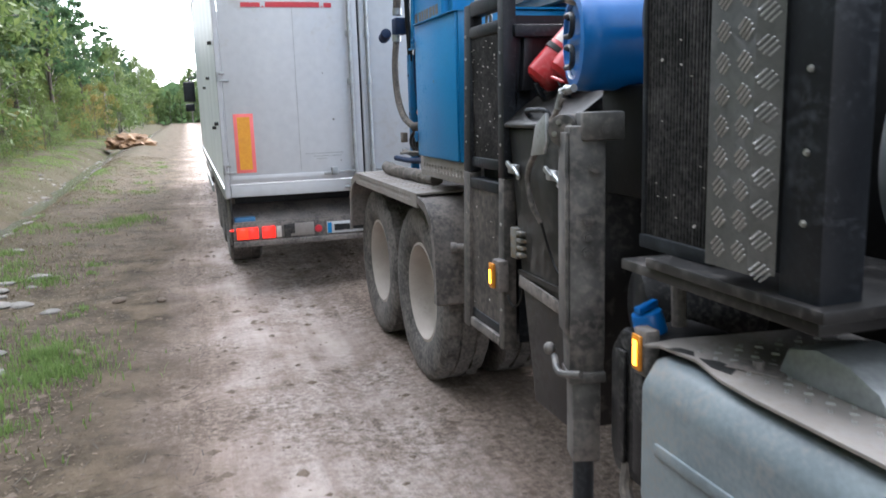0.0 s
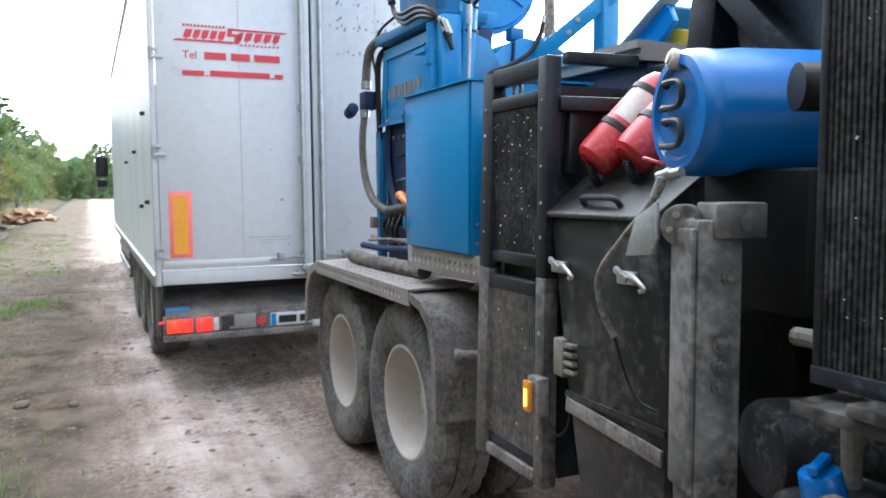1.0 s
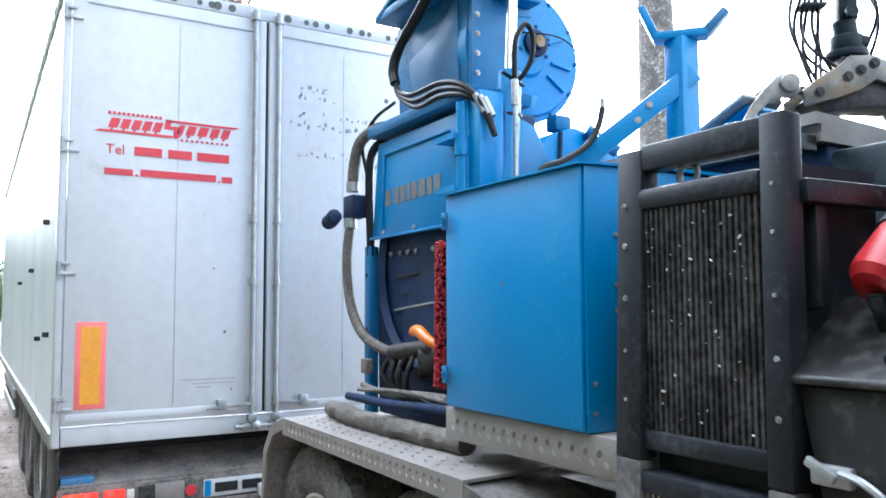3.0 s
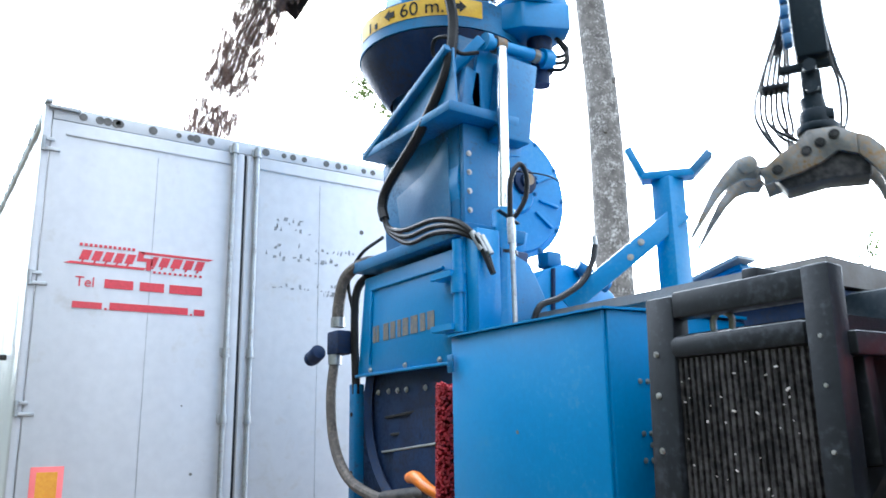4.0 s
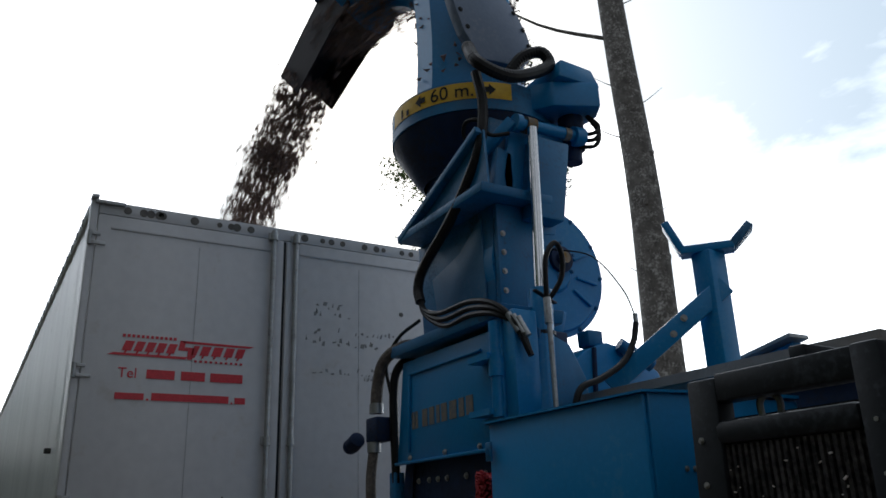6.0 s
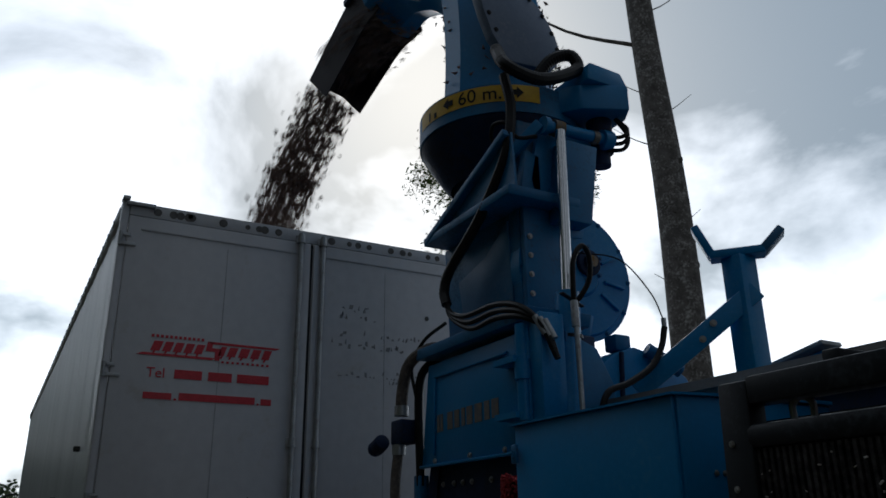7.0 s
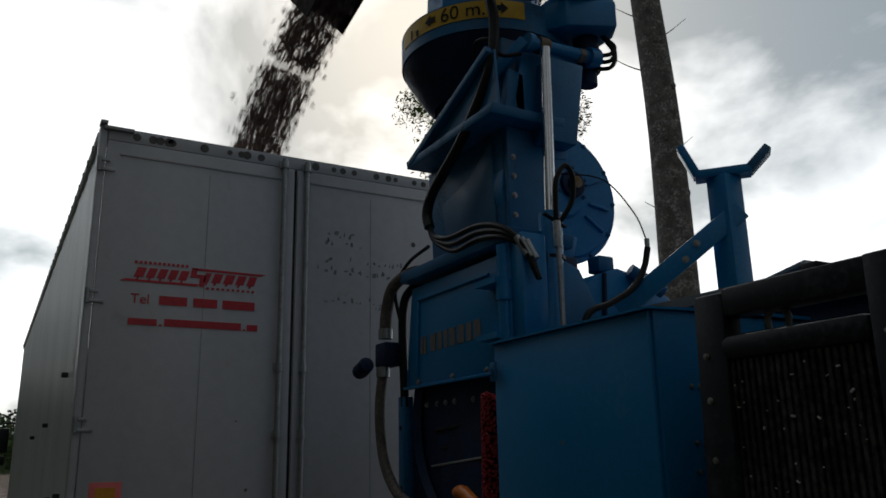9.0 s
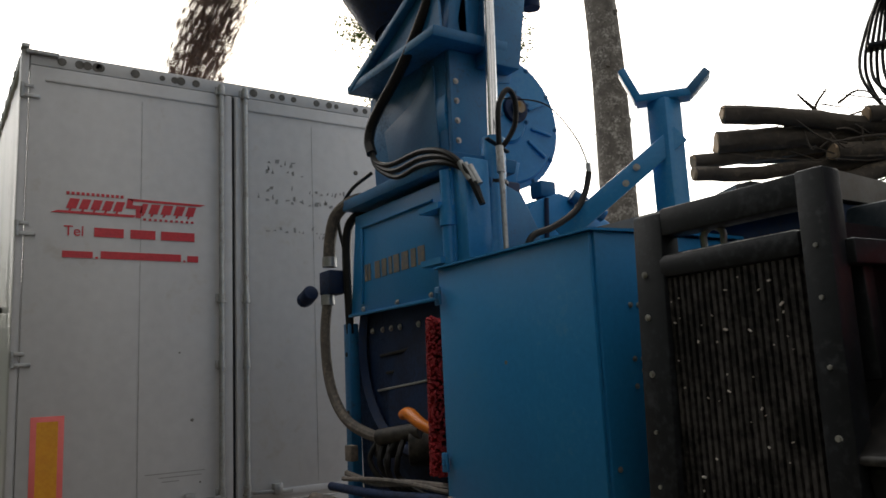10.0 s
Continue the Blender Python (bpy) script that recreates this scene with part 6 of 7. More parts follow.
    cov = part("round_cover", lathe([(0.0, -0.035), (0.10, -0.035), (0.115, -0.018), (0.29, -0.014), (0.30, 0.0), (0.325, 0.0), (0.325, 0.40), (0.0, 0.40)], (2.05, 5.022, 2.92), "y", 56), BLUE, fan, "round blue fan cover")
    part("cover_hub", join(cyl((2.09, 4.99, 2.97), (2.09, 4.965, 2.97), 0.065, n=24, bevel=0.005), cyl((2.09, 4.965, 2.97), (2.09, 4.945, 2.97), 0.036, n=20)), BLUE_DARK, fan)
    part("hub_rust", cyl((2.09, 4.9445, 2.97), (2.09, 4.939, 2.97), 0.028, n=16), RUSTY, fan)
    part("bolt", bolts([(2.05 + 0.312 * math.cos(a), 5.021, 2.92 + 0.312 * math.sin(a)) for a in [k * 0.524 for k in range(12)]] + [(2.09 + 0.085 * math.cos(a), 4.986, 2.97 + 0.085 * math.sin(a)) for a in [0.4 + k * 1.047 for k in range(6)]], (0, -1, 0), 0.008, 0.011), BLUE_DIRTY, fan)
    part("cover_rib", pieces(*[beam((2.05 + 0.15 * math.cos(a), 5.0, 2.92 + 0.15 * math.sin(a)), (2.05 + 0.27 * math.cos(a), 5.0, 2.92 + 0.27 * math.sin(a)), 0.014, 0.016, 0.003, (0, 1, 0)) for a in (0.45, -0.15, -0.6)]), BLUE, fan)
    part("front_plate", box(1.737, 1.94, 4.985, 5.018, 2.66, 3.198, 0.006), BLUE_DIRTY, fan)
    part("lower_bracket", prism([(1.94, 2.60), (2.03, 2.60), (2.06, 2.70), (1.96, 2.70)], "y", 4.93, 5.02, 0.006), BLUE, fan)
    # sloping flange and tapering neck
    fl = part("neck_flange", prism([(4.90, 3.20), (5.70, 3.20), (5.71, 3.245), (4.89, 3.245)], "x", 1.60, 2.0, 0.006), BLUE_DIRTY, t)
    part("gusset_plate", beam((1.62, 5.68, 3.22), (1.63, 4.93, 3.52), 0.05, 0.035, 0.005), BLUE_DIRTY, fl)
    part("gusset_web", prism([(4.90, 3.25), (5.62, 3.25), (4.92, 3.52)], "x", 1.64, 1.652), BLUE_DIRTY, fl)
    nk = part("neck", prism([(1.78, 5.06), (1.95, 5.02), (2.2, 5.06), (2.27, 5.35), (2.2, 5.68), (1.92, 5.74), (1.74, 5.62), (1.70, 5.35)], "z", 3.245, 3.75, 0.006), BLUE_PALE, t, "faded blue octagonal neck")
    part("bolt", bolts([(1.70, y, z) for y in (5.30, 5.42) for z in (3.32, 3.46, 3.58)], (-1, 0.1, 0), 0.010, 0.010), BLUE_DARK, nk)
    # slewing ring with its label band
    rc = (1.95, 5.45)
    ring = part("slewing_ring", lathe([(0.40, -0.022), (0.446, -0.022), (0.446, 0.135), (0.0, 0.135)], (*rc, 3.745), "z", 64), BLUE_DIRTY, t, "blue slewing ring with a yellow warning band")

    # skirt colour holds the shade under the ring along with its grime
    part("ring_skirt", lathe([(0.28, -0.26), (0.32, -0.22), (0.385, -0.12), (0.430, -0.05), (0.438, -0.025), (0.39, -0.025)], (*rc, 3.745), "z", 64), BLUE_DARK, ring, "blue-black underside of the ring, grimy and darkened for shade")

    def on_ring(u, z, r):
        return (rc[0] + r * math.cos(u), rc[1] + r * math.sin(u), z)

    band = bmesh.new()
    a0, a1 = radians(168), radians(262)
    rows = [(band.verts.new(on_ring(a0 + (a1 - a0) * k / 40, 3.778, 0.4485)), band.verts.new(on_ring(a0 + (a1 - a0) * k / 40, 3.870, 0.4485))) for k in range(41)]
    for p, q in zip(rows, rows[1:]):
        band.faces.new((p[0], q[0], q[1], p[1]))
    part("label_band", band, YELLOW, ring, "yellow warning band")

    def wrap(bm, start, z):
        for v in bm.verts:
            v.co = on_ring(start + v.co.x / 0.4505, z + v.co.y, 0.4505 + 0.001 * (v.co.z > 0))
        return bm

    txt = letters("60 m.", 0.102, 0.001)
    part("lettering", wrap(txt, radians(208), 3.792), INK, ring, "black text 60 m.")
    ar = lambda s: prism([(0, 0.03), (s * 0.035, 0.062), (s * 0.035, 0.045), (s * 0.065, 0.045), (s * 0.065, 0.015), (s * 0.035, 0.015), (s * 0.035, -0.002)], "z", 0, 0.002)
    part("arrow", wrap(ar(1), radians(196), 3.795), INK, ring)
    part("arrow", wrap(moved(ar(-1), Matrix.Translation((0.065, 0, 0))), radians(243), 3.797), INK, ring)
    part("small_mark", pieces(wrap(box(0.0, 0.02, 0.0, 0.03, 0, 0.002), radians(187), 3.785), wrap(box(0.0, 0.012, 0.0, 0.05, 0, 0.002), radians(181), 3.785)), INK, ring)
    # slewing motor arm to the side of the ring
    arm = part("motor_arm", prism([(1.98, 5.05), (2.08, 4.92), (2.30, 4.82), (2.36, 4.92), (2.36, 5.2), (2.2, 5.5)], "z", 3.76, 3.90, 0.01), BLUE, t, "blue slewing motor bracket")
    part("arm_cap", prism([(2.08, 3.90), (2.35, 3.90), (2.30, 3.99), (2.10, 4.0)], "y", 4.86, 5.25, 0.01), BLUE, arm)
    part("motor", join(cyl((2.25, 5.0, 3.58), (2.25, 5.0, 3.77), 0.065, n=20, bevel=0.006), cyl((2.25, 5.0, 3.51), (2.25, 5.0, 3.58), 0.045, n=16)), BLUE_DARK, arm)
    part("motor_hose", pieces(*[tube([(2.25, 4.95, 3.58 + 0.035 * k), (2.31, 4.90, 3.58 + 0.035 * k), (2.345, 4.90, 3.66 + 0.02 * k), (2.30, 4.93, 3.76)], 0.011, 8) for k in range(3)]), HOSE, arm)
    # lifting ram with cross pin and bracket
    ram = part("lift_ram", cyl((1.81, 4.80, 2.72), (1.915, 4.90, 3.58), 0.025, n=20), CHROME, t, "polished hydraulic ram")
    part("barrel", cyl((1.69, 4.70, 1.7), (1.808, 4.798, 2.735), 0.052, n=22), BLUE, ram, "blue ram barrel")
    part("pressure_pipe", tube([(1.755, 4.69, 2.66), (1.748, 4.68, 2.74), (1.75, 4.67, 2.84), (1.79, 4.66, 2.905), (1.835, 4.67, 2.87), (1.845, 4.69, 2.78), (1.82, 4.72, 2.71), (1.80, 4.75, 2.68)], 0.0115, 10), HOSE, ram)
    part("silver_pipe", join(tube([(1.71, 4.63, 2.0), (1.735, 4.66, 2.35), (1.75, 4.68, 2.58)], 0.0105, 10), cyl((1.748, 4.68, 2.56), (1.755, 4.69, 2.67), 0.016, n=12)), GALV, ram)
    part("pipe_clamp", pieces(beam((1.70, 4.70, 2.70), (1.83, 4.73, 2.665), 0.02, 0.008, 0.002), lathe([(0.053, -0.008), (0.058, -0.008), (0.058, 0.008), (0.053, 0.008)], (1.79, 4.782, 2.54), "z", 24)), BLACK, ram)
    br = part("ram_bracket", prism([(1.86, 3.62), (2.21, 3.65), (2.16, 3.40), (2.09, 3.10), (1.86, 3.07), (1.80, 3.35)], "y", 5.0, 5.03, 0.006), BLUE, t, "blue lifting bracket with a cross pin")
    part("bracket_box", prism([(1.88, 3.13), (2.07, 3.13), (2.14, 3.55), (1.94, 3.55)], "y", 4.90, 5.0, 0.01), BLUE_DIRTY, br)
    part("cross_pin", join(cyl((1.86, 4.94, 3.615), (2.24, 4.94, 3.63), 0.030, n=18), cyl((1.84, 4.94, 3.615), (1.87, 4.94, 3.615), 0.045, n=18), cyl((2.20, 4.94, 3.625), (2.26, 4.94, 3.63), 0.050, n=18)), BLUE, br)
    part("pin_collar", pieces(cyl((1.90, 4.94, 3.617), (1.955, 4.94, 3.617), 0.042, n=18), cyl((2.14, 4.94, 3.625), (2.175, 4.94, 3.626), 0.034, n=18)), RUSTY, br)
    part("link_arm", beam((1.84, 4.95, 3.63), (1.72, 5.12, 3.46), 0.03, 0.06, 0.006), BLUE, br)
    part("link_plate", prism([(1.74, 3.26), (1.86, 3.26), (1.86, 3.48), (1.78, 3.50)], "y", 5.0, 5.05, 0.006), BLUE_DIRTY, br)
    # discharge spout
    path = smooth_path([(1.95, 5.45, 3.80), (1.95, 5.44, 4.30), (1.94, 5.52, 4.78), (1.90, 5.80, 5.16), (1.83, 6.18, 5.34), (1.76, 6.50, 5.28)], 6)
    oct_ = [(0.27, 0.15), (0.16, 0.26), (-0.16, 0.26), (-0.27, 0.15), (-0.27, -0.15), (-0.16, -0.26), (0.16, -0.26), (0.27, -0.15)]
    sp = part("discharge_spout", sweep(path, oct_, True, lambda u: 1.08 - 0.22 * u), BLUE, t, "curved blue discharge spout")
    part("side_plate", prism([(1.776, 4.037), (2.045, 4.06), (2.10, 4.13), (2.105, 4.20), (2.08, 4.28), (2.03, 4.37), (1.96, 4.45), (1.87, 4.52), (1.76, 4.57), (1.60, 4.60), (1.585, 4.45), (1.63, 4.30), (1.68, 4.17)], "y", 5.09, 5.16, 0.006), PLATE_PALE, sp, "pale grey-blue bolted elbow plate with a rounded edge")
    part("bolt", bolts([(x, 5.089, z) for x, z in ((1.62, 4.43), (1.66, 4.29), (1.70, 4.20), (2.07, 4.12), (2.085, 4.20), (2.055, 4.29), (2.0, 4.38), (1.92, 4.46), (1.82, 4.52), (1.70, 4.56))], (0, -1, 0), 0.009, 0.008), BLACK, sp)
    part("support_plate", prism([(5.75, 4.78), (6.05, 5.0), (6.0, 5.25), (5.72, 5.1)], "x", 1.60, 1.615, 0.003), BLUE_PALE, sp)
    hd = []
    hp = smooth_path([(1.775, 6.45, 5.31), (1.72, 6.70, 5.20), (1.595, 7.09, 4.82)], 5)
    for u, v, w, h in ((0.19, 0, 0.012, 0.42), (-0.19, 0, 0.012, 0.42), (0, 0.20, 0.38, 0.012)):
        hd.append(sweep(hp, [(u - w / 2, v - h / 2), (u + w / 2, v - h / 2), (u + w / 2, v + h / 2), (u - w / 2, v + h / 2)], True, lambda q: 1.0 - 0.2 * q))
    part("hood", join(*hd), HOOD, sp, "sooty brown deflector hood")
    part("hood_hinge", join(cyl((1.55, 6.44, 5.44), (1.98, 6.50, 5.48), 0.025, n=12), beam((1.57, 6.2, 5.50), (1.52, 6.75, 5.38), 0.03, 0.05, 0.005)), BLUE_DARK, sp)
    # hoses on the column
    part("ribbed_hose", ribbed_hose([(1.66, 5.04, 4.04), (1.62, 4.90, 3.86), (1.78, 4.88, 3.82), (1.96, 4.90, 3.90), (2.08, 4.93, 4.0), (2.06, 4.96, 4.08), (1.97, 5.0, 4.05), (1.90, 5.04, 3.95)], 0.030), HOSE, t, "ribbed black hose")
    part("ribbed_hose", ribbed_hose([(1.66, 4.98, 3.86), (1.67, 4.95, 3.66), (1.64, 4.97, 3.42), (1.62, 5.18, 3.18), (1.60, 5.42, 3.0), (1.59, 5.47, 2.90), (1.585, 5.44, 2.82)], 0.024), HOSE, t, "ribbed black hose")
    for k in range(3):
        part("thin_hose", tube([(1.585, 5.45, 2.86), (1.585, 5.40, 2.77 - 0.01 * k), (1.58, 5.25 - 0.02 * k, 2.72 - 0.035 * k), (1.575, 5.0, 2.71 - 0.03 * k), (1.575, 4.82, 2.66 - 0.022 * k), (1.60 + 0.012 * k, 4.72, 2.57 - 0.01 * k), (1.64, 4.67, 2.42)], 0.0125, 8), HOSE, t)
    part("hose_fitting", pieces(*[cyl((1.592 + 0.012 * k, 4.74 - 0.015 * k, 2.60 - 0.01 * k), (1.612 + 0.012 * k, 4.70 - 0.012 * k, 2.52 - 0.01 * k), 0.014, n=12) for k in range(3)]), GALV, t)
    part("bent_cable", tube([(1.70, 5.05, 3.50), (1.66, 5.10, 3.56), (1.64, 5.06, 3.62), (1.66, 4.98, 3.60), (1.72, 4.98, 3.54), (1.82, 4.96, 3.56)], 0.010, 8), HOSE, t)
    v = part("valve_block", join(box(1.52, 1.61, 5.80, 5.92, 2.20, 2.32, 0.01), cyl((1.48, 5.92, 2.22), (1.48, 6.00, 2.19), 0.040, n=18, bevel=0.01), ball((1.475, 6.0, 2.19), 0.040, 12)), BLUE_DARK, t, "hydraulic valve block")
    part("riser_hose", tube([(1.55, 5.86, 2.34), (1.555, 5.85, 2.48), (1.57, 5.80, 2.60), (1.63, 5.70, 2.66), (1.72, 5.66, 2.66)], 0.030, 10), HOSE_TAN, v)
    part("riser_hose", tube([(1.62, 5.78, 2.0), (1.61, 5.78, 2.45), (1.64, 5.74, 2.58), (1.72, 5.70, 2.60)], 0.022, 10), HOSE, v)
    part("drop_hose", tube([(1.545, 5.87, 2.20), (1.52, 5.86, 1.98), (1.515, 5.80, 1.75), (1.52, 5.66, 1.60), (1.53, 5.45, 1.535), (1.54, 5.30, 1.52)], 0.025, 10), HOSE_TAN, v)
    part("collar", pieces(cyl((1.552, 5.86, 2.34), (1.552, 5.86, 2.39), 0.036, n=12), cyl((1.543, 5.87, 2.15), (1.543, 5.87, 2.20), 0.034, n=12)), GALV, v)
    part("thin_loop", tube([(1.60, 5.78, 2.40), (1.58, 5.80, 2.58), (1.60, 5.70, 2.70), (1.64, 5.55, 2.76)], 0.009, 8), HOSE, v)
    mo = part("pump_motor", join(cyl((1.55, 5.14, 1.50), (1.72, 5.02, 1.50), 0.085, n=20, bevel=0.01), box(1.50, 1.60, 5.28, 5.36, 1.44, 1.54, 0.01), cyl((1.50, 5.30, 1.53), (1.56, 5.05, 1.56), 0.035, n=14)), BLACK_DUSTY, t, "oily pump motor with tangled hoses")
    rnd = random.Random(9)
    for k in range(5):
        part("tangled_hose", tube([(1.52, 5.34 - 0.05 * k, 1.52), (1.48, 5.36 - 0.06 * k + rnd.uniform(-.04, .04), 1.44), (1.50, 5.30 - 0.04 * k, 1.36 + rnd.uniform(-.02, .03)), (1.56, 5.2 - 0.05 * k, 1.30), (1.6, 5.0, 1.28)], 0.012, 8), HOSE, mo)
    part("connector", box(1.46, 1.50, 5.50, 5.56, 1.42, 1.49, 0.006), HOSE_TAN, mo)
    part("deck_pipe", tube([(1.46, 5.70, 1.30), (1.44, 5.2, 1.31), (1.43, 4.75, 1.335), (1.43, 4.55, 1.33)], 0.020, 12), BLUE_DARK, t, "dark blue pipe along the deck")
    part("deck_hose", pieces(tube([(1.50, 5.62, 1.36), (1.47, 5.3, 1.345), (1.46, 5.0, 1.37), (1.46, 4.6, 1.38)], 0.014, 8), tube([(1.47, 5.6, 1.34), (1.45, 5.1, 1.37), (1.45, 4.6, 1.36)], 0.010, 8)), STEEL_DUSTY, t)
    # feed-roller hood, log cradle and infeed trough
    fr = part("feed_hood", prism([(1.90, 1.6), (1.90, 2.32), (1.97, 2.43), (2.07, 2.51), (2.20, 2.555), (2.34, 2.525), (2.50, 2.44), (2.62, 2.22), (2.62, 1.6)], "y", 4.84, 5.45, 0.012), BLUE, t, "rounded blue feed-roller hood")
    part("hood_cap", box(2.11, 2.20, 4.86, 4.94, 2.535, 2.61, 0.01), BLUE_DIRTY, fr)
    part("hood_rib", beam((2.09, 4.83, 2.22), (2.11, 4.83, 2.52), 0.014, 0.02, 0.003, (0, 1, 0)), BLUE_DARK, fr)
    part("hood_ram", cyl((2.25, 4.82, 2.545), (2.40, 4.78, 2.45), 0.03, n=14), BLUE_DIRTY, fr)
    part("feed_hose", tube([(1.82, 4.66, 2.20), (1.86, 4.65, 2.30), (1.97, 4.65, 2.345), (2.10, 4.65, 2.42), (2.17, 4.65, 2.51), (2.20, 4.65, 2.60)], 0.014, 10), HOSE, fr)
    part("hose_tip", cyl((2.20, 4.65, 2.585), (2.20, 4.65, 2.64), 0.011, n=10), GALV, fr)
    part("wire", tube([(2.20, 4.65, 2.63), (2.15, 4.66, 2.75), (2.05, 4.72, 2.90), (1.98, 4.88, 2.97), (2.0, 4.97, 3.0)], 0.0035, 6), HOSE, fr)
    cr = part("log_cradle", beam((2.49, 4.46, 2.0), (2.49, 4.46, 2.90), 0.105, 0.105, 0.008, (0, 1, 0)), BLUE, t, "blue forked cradle post")
    d = Vector((0.20, -0.24, 0)).normalized()
    c0 = Vector((2.49, 4.46, 2.915))
    part("cradle_bar", beam(c0 - d * 0.115, c0 + d * 0.115, 0.10, 0.035, 0.005), BLUE, cr)
    part("cradle_ear", beam(c0 - d * 0.105, c0 - d * 0.165 + Vector((0, 0, 0.14)), 0.10, 0.035, 0.005, d), BLUE, cr)
    part("cradle_ear", beam(c0 + d * 0.105, c0 + d * 0.19 + Vector((0, 0, 0.085)), 0.10, 0.035, 0.005, d), BLUE_PALE, cr)
    part("brace", beam((2.50, 4.395, 2.74), (2.08, 4.72, 2.33), 0.02, 0.085, 0.005), BLUE, cr)
    part("bolt", bolts([(2.335, 4.505, 2.60), (2.30, 4.54, 2.535)], (-0.6, -0.8, 0), 0.010, 0.010), BOLT, cr)
    tr = part("infeed_trough", pieces(box(2.95, 2.98, 2.9, 4.9, 1.9, 2.24, 0.004), box(3.75, 3.78, 2.9, 4.9, 1.9, 2.24, 0.004)), BLUE, t, "blue infeed trough side")
    part("trough_bed", box(2.99, 3.74, 2.4, 4.9, 2.05, 2.12, 0.006), BLACK_DUSTY, tr)
    build_flap(t)


FLAP_HINGE = Vector((2.95, 5.15, 2.42))


def build_flap(t):
    """The hinged infeed cover, level at rest and lifted early on."""
    ob = new("infeed_flap", mesh_of("infeed_flap", join(prism([(0.0, -0.16), (-0.10, -0.01), (-0.70, -0.01), (-0.70, -0.13), (-0.45, -0.17)], "x", 0.03, 0.07, 0.005), box(0.02, 0.5, -0.70, -0.02, -0.035, -0.012, 0.004)), BLUE))
    tagged(ob, "blue hinged infeed cover with a worn pale rim")
    ob.parent = t
    ORIGIN[ob] = Vector((0, 0, 0))
    ob.location = FLAP_HINGE - ORIGIN[t]
    part("pale_rim", join(box(-0.04, 0.10, -0.74, 0.05, -0.008, 0.012, 0.003)), PIPE_GREY, ob, "scuffed pale rim plate")
    part("stiffener", join(box(0.005, 0.03, -0.36, -0.33, -0.15, -0.01, 0.003)), BLUE_DIRTY, ob)
    part("red_link", join(cyl((0.10, -0.50, -0.20), (0.16, -0.50, -0.20), 0.05, n=16), box(0.10, 0.15, -0.50, -0.38, -0.24, -0.17, 0.006)), RED, ob, "red link")
    part("yellow_arm", prism([(-0.52, -0.12), (-0.60, -0.10), (-0.78, -0.27), (-0.74, -0.32), (-0.54, -0.24)], "x", 0.12, 0.20, 0.006), YELLOW, ob, "yellow worn steel arm")
    MOVERS["flap"] = ob


